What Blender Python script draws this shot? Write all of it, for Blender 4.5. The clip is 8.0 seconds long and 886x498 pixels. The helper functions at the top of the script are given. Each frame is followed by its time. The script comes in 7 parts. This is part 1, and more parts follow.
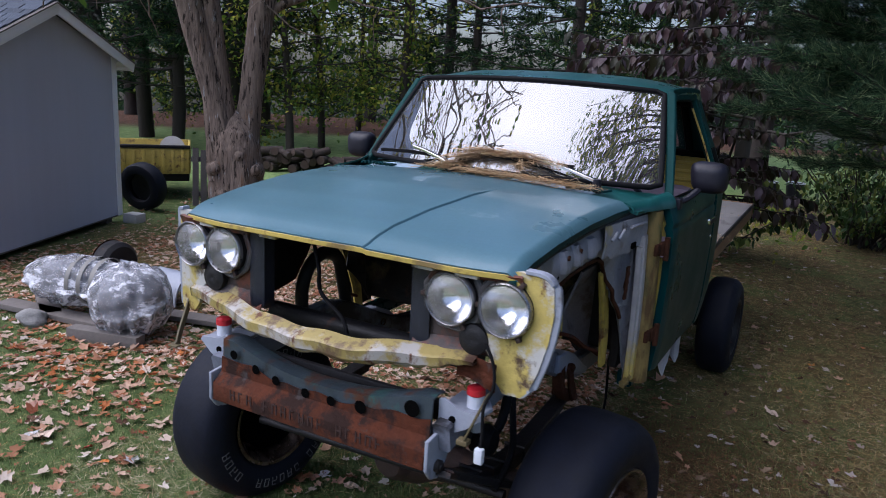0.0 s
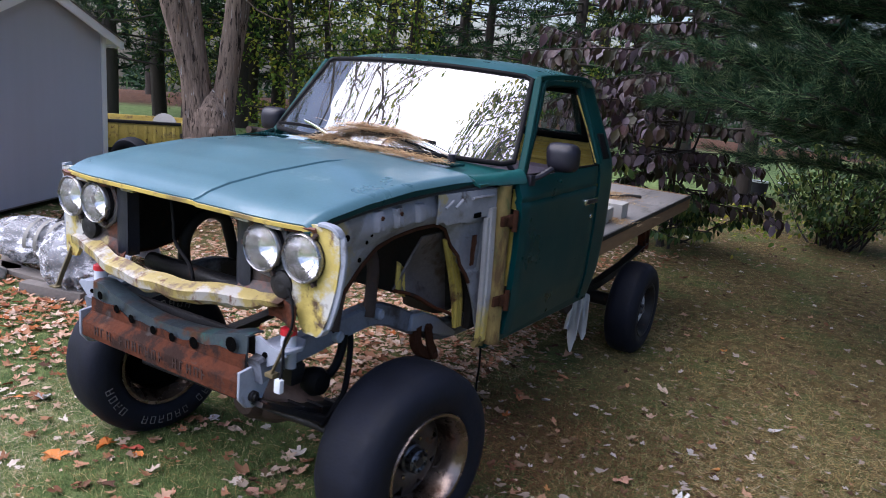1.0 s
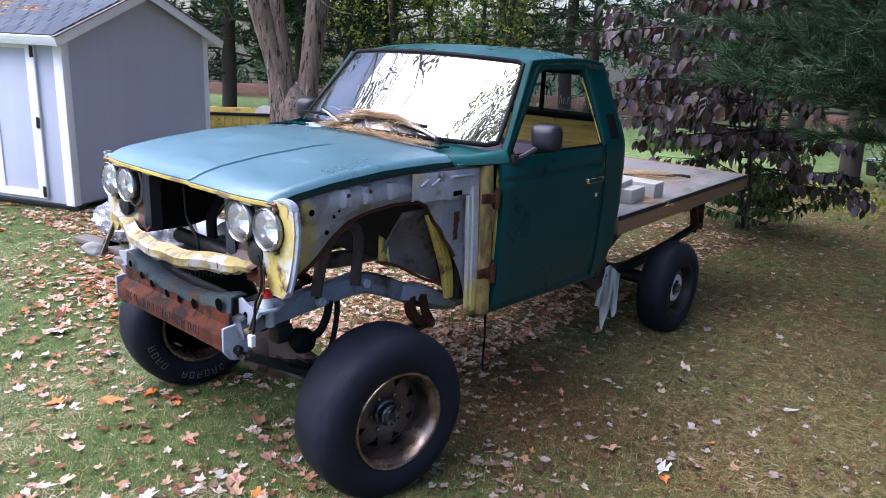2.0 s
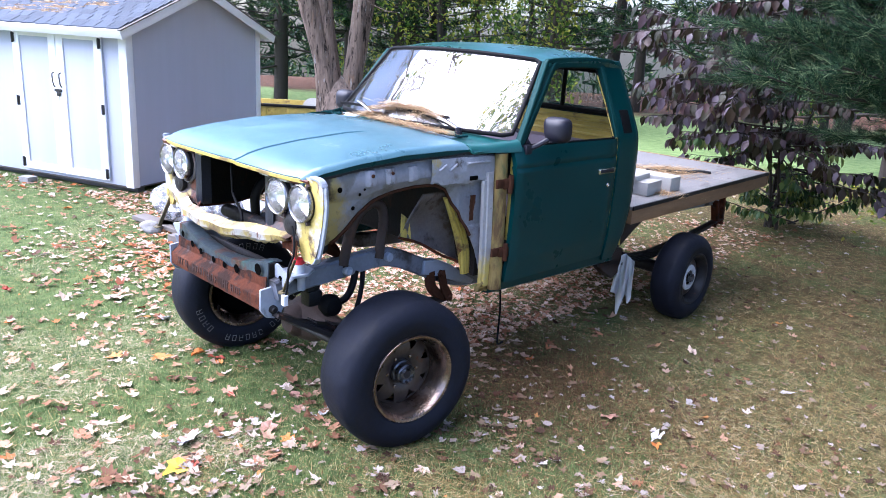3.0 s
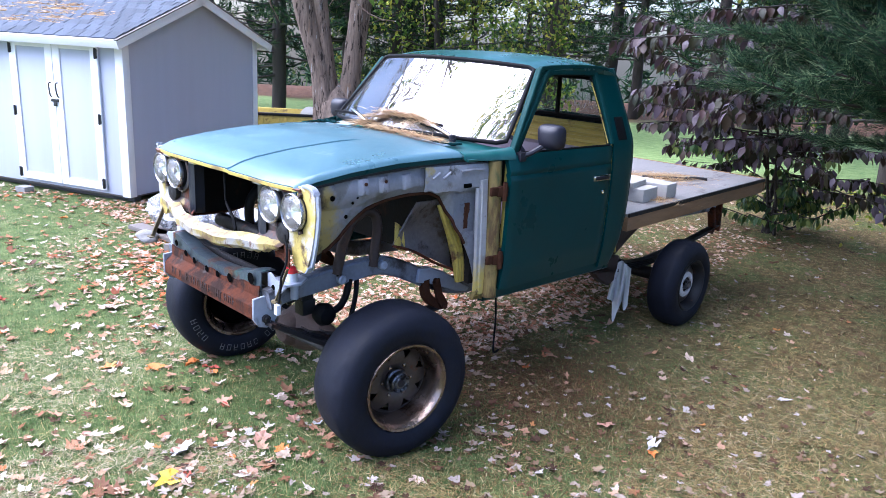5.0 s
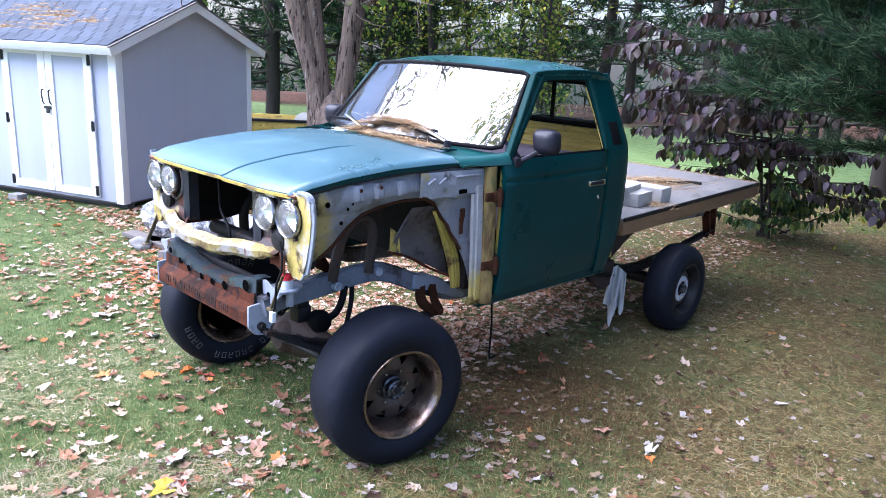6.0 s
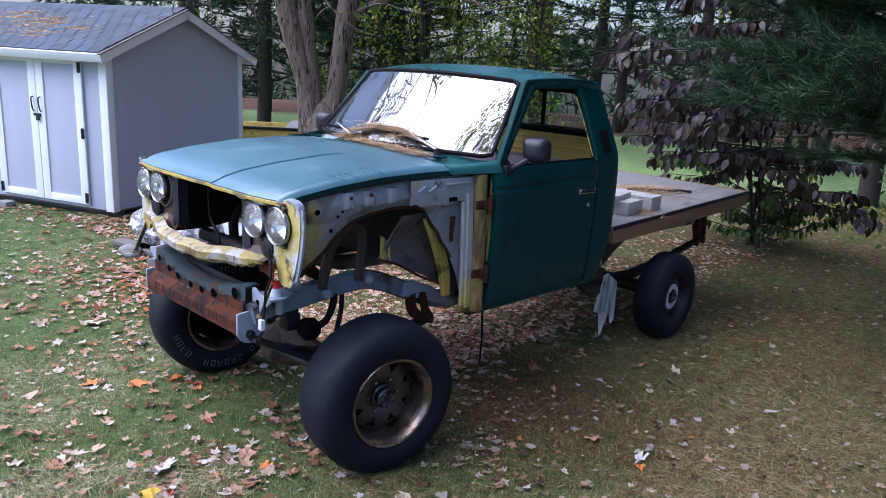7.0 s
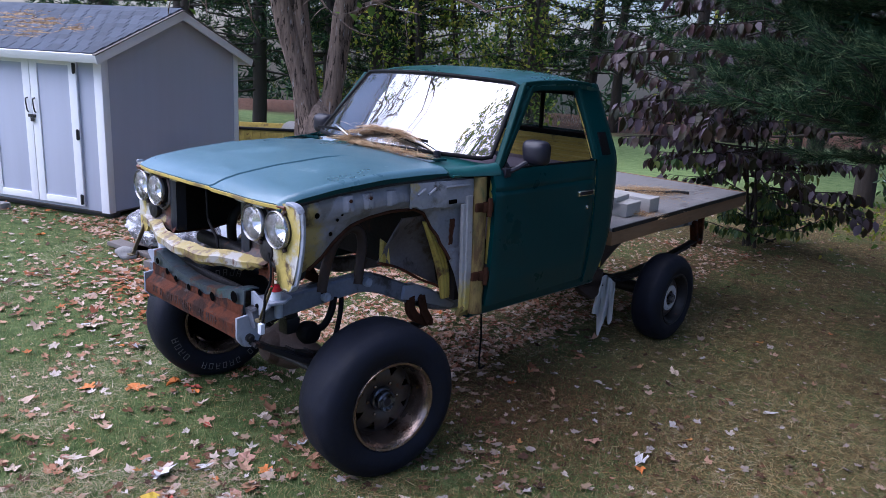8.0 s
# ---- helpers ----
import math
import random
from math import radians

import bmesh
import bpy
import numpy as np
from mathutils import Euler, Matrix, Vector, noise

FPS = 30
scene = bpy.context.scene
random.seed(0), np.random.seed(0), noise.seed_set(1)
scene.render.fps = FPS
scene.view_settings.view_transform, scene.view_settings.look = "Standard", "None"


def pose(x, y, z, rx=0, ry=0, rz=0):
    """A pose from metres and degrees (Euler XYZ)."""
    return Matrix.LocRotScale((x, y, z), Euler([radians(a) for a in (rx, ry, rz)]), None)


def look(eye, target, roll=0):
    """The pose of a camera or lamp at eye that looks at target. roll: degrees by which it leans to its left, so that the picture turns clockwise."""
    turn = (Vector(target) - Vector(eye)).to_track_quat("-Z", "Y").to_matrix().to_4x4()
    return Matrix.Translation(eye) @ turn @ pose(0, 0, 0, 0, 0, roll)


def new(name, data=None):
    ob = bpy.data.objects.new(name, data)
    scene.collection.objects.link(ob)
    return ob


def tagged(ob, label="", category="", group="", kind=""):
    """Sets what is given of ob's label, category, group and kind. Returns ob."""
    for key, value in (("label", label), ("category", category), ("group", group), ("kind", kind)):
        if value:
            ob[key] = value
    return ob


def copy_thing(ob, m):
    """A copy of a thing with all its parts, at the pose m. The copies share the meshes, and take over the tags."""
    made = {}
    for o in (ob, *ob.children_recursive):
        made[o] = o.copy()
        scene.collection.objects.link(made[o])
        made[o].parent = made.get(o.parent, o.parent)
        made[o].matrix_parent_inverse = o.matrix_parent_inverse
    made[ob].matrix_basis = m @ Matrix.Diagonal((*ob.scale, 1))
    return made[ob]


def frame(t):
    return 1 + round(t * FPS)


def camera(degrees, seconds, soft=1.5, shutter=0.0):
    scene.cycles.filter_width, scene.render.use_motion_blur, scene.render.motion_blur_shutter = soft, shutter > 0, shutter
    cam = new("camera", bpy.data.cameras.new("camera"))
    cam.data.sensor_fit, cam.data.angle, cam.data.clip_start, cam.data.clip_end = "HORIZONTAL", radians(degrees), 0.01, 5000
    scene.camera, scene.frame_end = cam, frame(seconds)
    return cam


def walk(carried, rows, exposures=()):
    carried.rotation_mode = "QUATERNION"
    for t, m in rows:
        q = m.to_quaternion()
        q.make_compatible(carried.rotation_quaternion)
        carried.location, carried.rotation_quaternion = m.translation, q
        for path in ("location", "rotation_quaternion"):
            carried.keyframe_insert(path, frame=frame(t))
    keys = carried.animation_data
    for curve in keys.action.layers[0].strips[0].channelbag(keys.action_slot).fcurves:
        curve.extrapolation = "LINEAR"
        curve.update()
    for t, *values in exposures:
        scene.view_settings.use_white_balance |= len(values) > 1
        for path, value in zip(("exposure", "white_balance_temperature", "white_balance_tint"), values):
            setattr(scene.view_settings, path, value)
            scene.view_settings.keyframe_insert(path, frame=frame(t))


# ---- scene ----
cam = camera(61.5, 8.0, 0.65, 0.25)
PATH = [
    (0, (0.104, 0.022, 1.749), (-0.825, 1.733, 1.292), 3.2),
    (0.5, (0.452, 0.088, 1.752), (-0.549, 1.749, 1.265), 3.8),
    (1, (0.826, 0.121, 1.752), (-0.165, 1.79, 1.27), 5.1),
    (1.5, (1.152, 0.229, 1.8), (0.005, 1.758, 1.211), 5.2),
    (1.7, (1.281, 0.315, 1.807), (0.079, 1.813, 1.25), 3.8),
    (2.8, (1.777, 0.091, 1.827), (0.449, 1.473, 1.255), 3.1),
    (3, (1.802, 0.107, 1.831), (0.458, 1.479, 1.275), 3.4),
    (3.5, (1.819, 0.132, 1.828), (0.422, 1.465, 1.306), 4.0),
    (4, (1.819, 0.135, 1.83), (0.441, 1.488, 1.307), 3.8),
    (4.5, (1.823, 0.128, 1.831), (0.46, 1.488, 1.289), 3.3),
    (5, (1.812, 0.135, 1.83), (0.463, 1.511, 1.294), 3.1),
    (6.5, (1.801, 0.141, 1.833), (0.461, 1.535, 1.32), 2.9),
    (7, (1.805, 0.146, 1.829), (0.474, 1.553, 1.329), 3.1),
    (7.5, (1.787, 0.144, 1.836), (0.465, 1.56, 1.337), 3.2),
    (8, (1.78, 0.14, 1.839), (0.459, 1.556, 1.339), 3.1),
]
EXPOSURES = [(0.0, 1.50, 5780, 19), (0.5, 1.48, 5780, 18), (1.0, 2.12, 5930, 20), (1.5, 2.28, 5850, 21), (3.0, 3.22, 5520, 21), (3.5, 3.14, 5400, 20), (4.5, 3.09, 5450, 21), (5.0, 3.09, 5430, 20),
             (6.5, 2.85, 5450, 20), (7.0, 2.17, 5400, 20), (7.5, 1.99, 5470, 23), (8.0, 1.90, 5420, 24)]
walk(cam, [(t, look(eye, target, roll)) for t, eye, target, roll in PATH], EXPOSURES)

# ---- world and light: a bright overcast sky ----
world = bpy.data.worlds.new("sky")
scene.world = world
world.use_nodes = True
wn, wl = world.node_tree.nodes, world.node_tree.links
sky = wn.new("ShaderNodeTexSky")
sky.sky_type, sky.sun_disc = "NISHITA", False
sky.sun_elevation, sky.sun_rotation = radians(59), radians(227)
sky.air_density, sky.dust_density, sky.ozone_density = 1.0, 3.0, 2.0
wn["Background"].inputs["Strength"].default_value = 0.058
wl.new(sky.outputs[0], wn["Background"].inputs["Color"])
sun_data = bpy.data.lights.new("sun", "SUN")
sun_data.energy, sun_data.angle, sun_data.color = 1.5, radians(84), (1.0, 0.99, 0.97)
sun = new("sun", sun_data)
sun.matrix_world = look((-7.2, -6.8, 16.6), (0, 0, 0))


# ---- materials ----
def ramp(nt, fac, stops):
    r = nt.nodes.new("ShaderNodeValToRGB")
    while len(r.color_ramp.elements) < len(stops):
        r.color_ramp.elements.new(0.5)
    for e, (p, c) in zip(r.color_ramp.elements, stops):
        e.position, e.color = p, (*c, 1)
    nt.links.new(fac, r.inputs[0])
    return r.outputs[0]


def tex(nt, scale, detail=5.0, rough=0.6, stretch=None, space="Object"):
    c = nt.nodes.new("ShaderNodeTexCoord")
    n = nt.nodes.new("ShaderNodeTexNoise")
    n.inputs["Scale"].default_value = scale
    n.inputs["Detail"].default_value = detail
    n.inputs["Roughness"].default_value = rough
    out = c.outputs[space]
    if stretch:
        m = nt.nodes.new("ShaderNodeMapping")
        m.inputs["Scale"].default_value = stretch
        nt.links.new(out, m.inputs["Vector"])
        out = m.outputs[0]
    nt.links.new(out, n.inputs["Vector"])
    return n.outputs["Fac"]


def blend(nt, fac, a, b, how="MIX"):
    m = nt.nodes.new("ShaderNodeMix")
    m.data_type, m.blend_type = "RGBA", how
    for v, i in ((fac, 0), (a, 6), (b, 7)):
        if isinstance(v, (int, float)):
            m.inputs[i].default_value = v
        elif isinstance(v, tuple):
            m.inputs[i].default_value = (*v, 1)
        else:
            nt.links.new(v, m.inputs[i])
    return m.outputs[2]


def material(name, base, rough=0.6, metal=0.0, vary=0.25, scale=4.0, fine=60.0, bump=0.15, spots=None,
             spot_scale=6.0, spot_at=0.6, spot_soft=0.08, island=0.0, coat=0.0, stretch=None, spec=0.5, rand=0.0):
    """A surface with two scales of variation, fine relief and, where given, one or more (colour, scale, at) stains."""
    m = bpy.data.materials.new(name)
    m.use_nodes = True
    nt = m.node_tree
    bs = nt.nodes["Principled BSDF"]
    low = tuple(c * (1 - vary) for c in base)
    high = tuple(min(1, c * (1 + vary)) for c in base)
    big = tex(nt, scale, stretch=stretch)
    small = tex(nt, fine, 3.0, stretch=stretch)
    col = ramp(nt, big, [(0.3, low), (0.7, high)])
    col = blend(nt, 0.35, col, ramp(nt, small, [(0.3, low), (0.7, high)]))
    if island or rand:
        src = nt.nodes.new("ShaderNodeNewGeometry").outputs["Random Per Island"] if island else nt.nodes.new("ShaderNodeObjectInfo").outputs["Random"]
        k = island or rand
        col = blend(nt, 1.0, col, ramp(nt, src, [(0.0, (1 - k,) * 3), (1.0, (1.0,) * 3)]), "MULTIPLY")
    for i, (c, sc, at) in enumerate(spots or ()):
        k = stretch or (1.0, 1.0, 1.0)
        f = tex(nt, sc, 8.0, 0.65, stretch=((1.0 + 0.13 * i) * k[0] ** 0.5, k[1] ** 0.5, (1.0 - 0.11 * i) * k[2]))
        mask = ramp(nt, f, [(at, (0, 0, 0)), (min(1.0, at + spot_soft), (1, 1, 1))])
        col = blend(nt, mask, col, c)
    nt.links.new(col, bs.inputs["Base Color"])
    bs.inputs["Metallic"].default_value = metal
    bs.inputs["Specular IOR Level"].default_value = spec
    bs.inputs["Coat Weight"].default_value = coat
    r = ramp(nt, big, [(0.3, (max(0.02, rough - 0.1),) * 3), (0.7, (min(1, rough + 0.1),) * 3)])
    nt.links.new(r, bs.inputs["Roughness"])
    if bump:
        b = nt.nodes.new("ShaderNodeBump")
        b.inputs["Strength"].default_value = bump
        b.inputs["Distance"].default_value = 0.01
        nt.links.new(small, b.inputs["Height"])
        nt.links.new(b.outputs[0], bs.inputs["Normal"])
    return m


def leafy(name, stops, rough=0.6, trans=0.25, spec=0.3):
    """Leaves or needles: colour by piece, with some light let through."""
    m = bpy.data.materials.new(name)
    m.use_nodes = True
    nt = m.node_tree
    bs = nt.nodes["Principled BSDF"]
    g = nt.nodes.new("ShaderNodeNewGeometry").outputs["Random Per Island"]
    col = ramp(nt, g, stops)
    col = blend(nt, 0.5, col, blend(nt, 1.0, col, ramp(nt, tex(nt, 1.3), [(0.3, (0.45,) * 3), (0.7, (1.0,) * 3)]), "MULTIPLY"))
    nt.links.new(col, bs.inputs["Base Color"])
    bs.inputs["Roughness"].default_value = rough
    bs.inputs["Specular IOR Level"].default_value = spec
    tr = nt.nodes.new("ShaderNodeBsdfTranslucent")
    nt.links.new(col, tr.inputs["Color"])
    mx = nt.nodes.new("ShaderNodeMixShader")
    mx.inputs[0].default_value = trans
    nt.links.new(bs.outputs[0], mx.inputs[1])
    nt.links.new(tr.outputs[0], mx.inputs[2])
    nt.links.new(mx.outputs[0], nt.nodes["Material Output"].inputs["Surface"])
    return m


def glazing(name, ior, tint=(0.9, 0.95, 0.93), grime=0.06):
    """Clear glass: a mirror by Fresnel over a clear pane, with a film of dust."""
    m = bpy.data.materials.new(name)
    m.use_nodes = True
    nt = m.node_tree
    nt.nodes.remove(nt.nodes["Principled BSDF"])
    f = nt.nodes.new("ShaderNodeFresnel")
    f.inputs["IOR"].default_value = ior
    gl = nt.nodes.new("ShaderNodeBsdfGlossy")
    gl.inputs["Roughness"].default_value = 0.015
    tp = nt.nodes.new("ShaderNodeBsdfTransparent")
    tp.inputs["Color"].default_value = (*tint, 1)
    df = nt.nodes.new("ShaderNodeBsdfDiffuse")
    df.inputs["Color"].default_value = (0.5, 0.5, 0.48, 1)
    film = nt.nodes.new("ShaderNodeMixShader")
    dust = ramp(nt, tex(nt, 3.0), [(0.35, (grime * 0.3,) * 3), (0.75, (grime,) * 3)])
    nt.links.new(dust, film.inputs[0])
    nt.links.new(tp.outputs[0], film.inputs[1])
    nt.links.new(df.outputs[0], film.inputs[2])
    mx = nt.nodes.new("ShaderNodeMixShader")
    nt.links.new(f.outputs[0], mx.inputs[0])
    nt.links.new(film.outputs[0], mx.inputs[1])
    nt.links.new(gl.outputs[0], mx.inputs[2])
    nt.links.new(mx.outputs[0], nt.nodes["Material Output"].inputs["Surface"])
    return m


RUST = (0.10, 0.035, 0.015)


def stain(m, colour, axis, start, end, scale=9.0):
    """Blotches of a second paint that thin out from start to end along one axis of the part."""
    nt = m.node_tree
    bs = nt.nodes["Principled BSDF"]
    old = bs.inputs["Base Color"].links[0].from_socket
    sp = nt.nodes.new("ShaderNodeSeparateXYZ")
    nt.links.new(nt.nodes.new("ShaderNodeTexCoord").outputs["Object"], sp.inputs[0])
    mr = nt.nodes.new("ShaderNodeMapRange")
    for k, v in (("From Min", start), ("From Max", end), ("To Min", 0.30), ("To Max", -0.35)):
        mr.inputs[k].default_value = v
    nt.links.new(sp.outputs[axis], mr.inputs["Value"])
    ad = nt.nodes.new("ShaderNodeMath")
    nt.links.new(mr.outputs[0], ad.inputs[0])
    nt.links.new(tex(nt, scale, 6.0, 0.65), ad.inputs[1])
    mask = ramp(nt, ad.outputs[0], [(0.50, (0, 0, 0)), (0.66, (1, 1, 1))])
    nt.links.new(blend(nt, mask, old, colour), bs.inputs["Base Color"])
    return m


# One teal paint: hood copy lightened for sky sheen, doors and pillars shaded dark
teal = material("faded teal paint lightened for sky sheen", (0.068, 0.147, 0.182), 0.34, vary=0.14, scale=2.5, fine=90, bump=0.03, coat=0.35,
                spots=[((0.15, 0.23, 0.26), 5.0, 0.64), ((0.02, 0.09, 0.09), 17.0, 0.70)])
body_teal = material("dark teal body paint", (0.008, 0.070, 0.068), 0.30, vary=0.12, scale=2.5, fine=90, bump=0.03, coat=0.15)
shaded_teal = material("green paint", (0.0011, 0.034, 0.037), 0.34, vary=0.15, scale=2.5, fine=90, bump=0.03, spec=0.22)
yellow = material("worn yellow paint", (0.46, 0.36, 0.10), 0.5, vary=0.25, scale=9, bump=0.2,
                  spots=[((0.48, 0.47, 0.44), 7.0, 0.47), ((0.07, 0.04, 0.025), 8.0, 0.58), (RUST, 13.0, 0.60)])
yellow_clean = material("yellow paint", (0.44, 0.33, 0.07), 0.5, vary=0.22, scale=6, spots=[((0.20, 0.14, 0.05), 7.0, 0.55), (RUST, 14.0, 0.61)])
# yellow lightened to stand for daylight falling in through the windscreen
lit_yellow = material("yellow inner panel paint lightened for daylight", (0.52, 0.38, 0.075), 0.45, vary=0.15, scale=6, spots=[((0.30, 0.20, 0.05), 7.0, 0.60)])
primer_front = material("grey primer with yellow overspray", (0.215, 0.218, 0.250), 0.38, vary=0.25, scale=6, spots=[((0.14, 0.135, 0.135), 5.0, 0.54), ((0.05, 0.040, 0.032), 9.0, 0.61), (RUST, 12.0, 0.63)])
pillar_paint = material("teal pillar paint darkened for shade", (0.003, 0.038, 0.037), 0.6, vary=0.2, scale=3, spec=0.15)
valance_paint = material("dirty cream-yellow paint", (0.30, 0.235, 0.075), 0.55, vary=0.2, scale=7,
                         spots=[((0.36, 0.34, 0.31), 7.0, 0.50), ((0.03, 0.13, 0.06), 5.0, 0.63), ((0.13, 0.085, 0.045), 8.0, 0.56), ((0.02, 0.017, 0.015), 12.0, 0.60), (RUST, 17.0, 0.57)])
stain(valance_paint, (0.05, 0.022, 0.012), 0, 0.56, 0.30, 14.0)
stain(primer_front, (0.30, 0.235, 0.085), 1, 0.12, 0.40, 7.0)
stain(primer_front, (0.045, 0.034, 0.026), 1, 0.10, 0.30, 13.0)
# near-black base: the shade of the engine bay is put into this colour
bay_shade = material("brown engine-bay paint darkened for shade", (0.011, 0.0085, 0.0075), 0.7, vary=0.4, scale=6, bump=0.3, spec=0.2, spots=[((0.07, 0.052, 0.022), 5.0, 0.60), ((0.008, 0.009, 0.009), 4.0, 0.52), ((0.035, 0.016, 0.010), 9.0, 0.6)])
dark_rust = material("dark brown rust", (0.050, 0.020, 0.011), 0.85, vary=0.4, scale=9, bump=0.4, spec=0.12, spots=[((0.10, 0.05, 0.03), 9.0, 0.6)])
pale_blue = material("pale blue patch colour", (0.30, 0.40, 0.50), 0.5, vary=0.2, scale=12, spots=[((0.03, 0.12, 0.13), 14.0, 0.56)])
post_yellow = material("brown-stained yellow pillar", (0.21, 0.150, 0.050), 0.45, vary=0.35, scale=7, stretch=(1.6, 1.6, 0.5), spots=[((0.055, 0.075, 0.028), 4.0, 0.50), ((0.085, 0.045, 0.018), 7.0, 0.56), ((0.33, 0.27, 0.11), 9.0, 0.62)])
cream = material("cream-yellow seam paint", (0.34, 0.335, 0.345), 0.45, vary=0.2, scale=7, spots=[((0.14, 0.09, 0.04), 9.0, 0.62)])
stain(cream, (0.46, 0.36, 0.10), 2, 0.60, 1.10, 6.0)
primer = material("grey primer", (0.265, 0.272, 0.31), 0.38, vary=0.22, scale=6, spots=[((0.17, 0.165, 0.165), 5.0, 0.55), ((0.30, 0.24, 0.09), 6.0, 0.63), ((0.035, 0.028, 0.022), 10.0, 0.63), (RUST, 12.0, 0.63)])
dirty_metal = material("soiled bare metal", (0.095, 0.080, 0.078), 0.6, vary=0.4, scale=5, bump=0.3, spots=[((0.14, 0.125, 0.13), 4.0, 0.57), ((0.045, 0.024, 0.015), 7.0, 0.54), ((0.012, 0.010, 0.010), 9.0, 0.58)])
flange_steel = material("blue-black flange steel", (0.011, 0.013, 0.020), 0.42, vary=0.4, scale=8, bump=0.2, spots=[((0.055, 0.035, 0.02), 7.0, 0.60), ((0.35, 0.34, 0.33), 34.0, 0.72)])
rust = material("rust", (0.070, 0.022, 0.011), 0.85, vary=0.45, scale=8, bump=0.5, spec=0.12, spots=[((0.115, 0.048, 0.026), 7.0, 0.60), ((0.026, 0.014, 0.011), 9.0, 0.50), ((0.05, 0.042, 0.040), 13.0, 0.60)])
brown_steel = material("brown rusted tube", (0.034, 0.019, 0.015), 0.7, vary=0.4, scale=9, bump=0.3, spots=[((0.07, 0.032, 0.019), 9.0, 0.6)])
black_steel = material("black greasy steel", (0.009, 0.0085, 0.010), 0.55, vary=0.4, scale=7, bump=0.25, spots=[((0.06, 0.025, 0.014), 9.0, 0.62)], spec=0.35)
lamp_panel_mat = material("rust-eaten dark panel", (0.040, 0.030, 0.028), 0.6, vary=0.4, scale=9, bump=0.3, spots=[((0.12, 0.036, 0.018), 6.0, 0.44), ((0.30, 0.23, 0.08), 8.0, 0.60), ((0.20, 0.20, 0.21), 11.0, 0.66)])
old_strap = material("olive-brown steel strap", (0.10, 0.078, 0.035), 0.6, vary=0.3, scale=12)
lamp_bucket = material("grey lamp bucket metal", (0.10, 0.096, 0.098), 0.5, vary=0.3, scale=9, bump=0.3, spots=[((0.07, 0.028, 0.016), 7.0, 0.52), ((0.02, 0.018, 0.018), 9.0, 0.58)])
cut_rust = material("rust darkened for shade in the cut letters", (0.026, 0.011, 0.008), 0.9)
dull_hub = material("dull grey hub metal", (0.14, 0.14, 0.15), 0.35, metal=0.8, vary=0.5, scale=30, spots=[((0.014, 0.012, 0.012), 30.0, 0.50)])
# flat black that paints the shade inside holes which are not cut
hole_shade = material("flat black for shade in holes", (0.003, 0.003, 0.003), 1.0, vary=0.1, bump=0.0, spec=0.0)
blue_steel = material("dull blue-black paint", (0.032, 0.045, 0.055), 0.4, vary=0.35, scale=8, bump=0.2, spots=[((0.03, 0.085, 0.08), 7.0, 0.54), ((0.07, 0.026, 0.014), 8.0, 0.52), ((0.012, 0.011, 0.012), 6.0, 0.58)])
grey_paint = material("pale grey chassis paint", (0.27, 0.295, 0.355), 0.5, vary=0.15, scale=6, spots=[(RUST, 9.0, 0.69), ((0.12, 0.12, 0.13), 5.0, 0.6)])
rail_paint = material("grey chassis paint over black", (0.135, 0.150, 0.19), 0.5, vary=0.3, scale=5, spots=[((0.022, 0.022, 0.026), 3.2, 0.50), (RUST, 9.0, 0.66)])
tyre_rubber = material("worn tyre rubber", (0.0045, 0.0060, 0.0125), 0.66, vary=0.5, scale=7, fine=70, bump=0.12, spec=0.22)
faded_white = material("faded white rubber", (0.11, 0.11, 0.112), 0.8)
rim_metal = material("rusty chrome", (0.25, 0.19, 0.155), 0.25, metal=0.9, vary=0.3, scale=9, spots=[((0.055, 0.030, 0.020), 7.0, 0.49), ((0.10, 0.042, 0.020), 16.0, 0.60)], spot_soft=0.15, bump=0.15)
rim_dark = material("rim face, brown with rust", (0.075, 0.060, 0.055), 0.40, metal=0.6, vary=0.35, scale=8, spots=[(RUST, 10.0, 0.62)])
chrome = material("chrome", (0.75, 0.75, 0.76), 0.12, metal=1.0, vary=0.08, bump=0.02)
black_plastic = material("black plastic", (0.011, 0.0105, 0.018), 0.45, vary=0.15, bump=0.1, spec=0.35)
black_rubber = material("black rubber seal", (0.005, 0.005, 0.006), 0.65, vary=0.2, bump=0.1, spec=0.12)
white_plastic = material("milky plastic", (0.55, 0.58, 0.64), 0.4, vary=0.08)
red_plastic = material("red plastic", (0.5, 0.02, 0.03), 0.4, vary=0.1)
reflector_mat = material("silvered reflector", (0.92, 0.92, 0.94), 0.12, metal=1.0, vary=0.03, fine=90, bump=0.10)
ring_metal = material("dull grey retaining ring", (0.30, 0.30, 0.31), 0.30, metal=0.9, vary=0.3, scale=14, spots=[((0.06, 0.035, 0.025), 12.0, 0.58)])
seat_vinyl = material("mauve-grey vinyl", (0.22, 0.17, 0.22), 0.6, vary=0.15)
dark_interior = material("dark interior trim", (0.02, 0.02, 0.022), 0.7)
bed_wood = material("weathered plywood", (0.20, 0.19, 0.185), 0.75, vary=0.22, scale=3, fine=80, stretch=(8, 1, 1), bump=0.25, spots=[((0.11, 0.10, 0.095), 2.5, 0.56)])
board_wood = material("brown plank", (0.24, 0.14, 0.07), 0.75, vary=0.3, scale=3, fine=70, stretch=(1, 0.15, 1), bump=0.3)
grey_wood = material("grey timber", (0.125, 0.11, 0.10), 0.85, vary=0.3, scale=3, fine=60, stretch=(1, 0.2, 1), bump=0.4)
concrete = material("concrete", (0.42, 0.41, 0.39), 0.9, vary=0.15, scale=8, fine=120, bump=0.5)
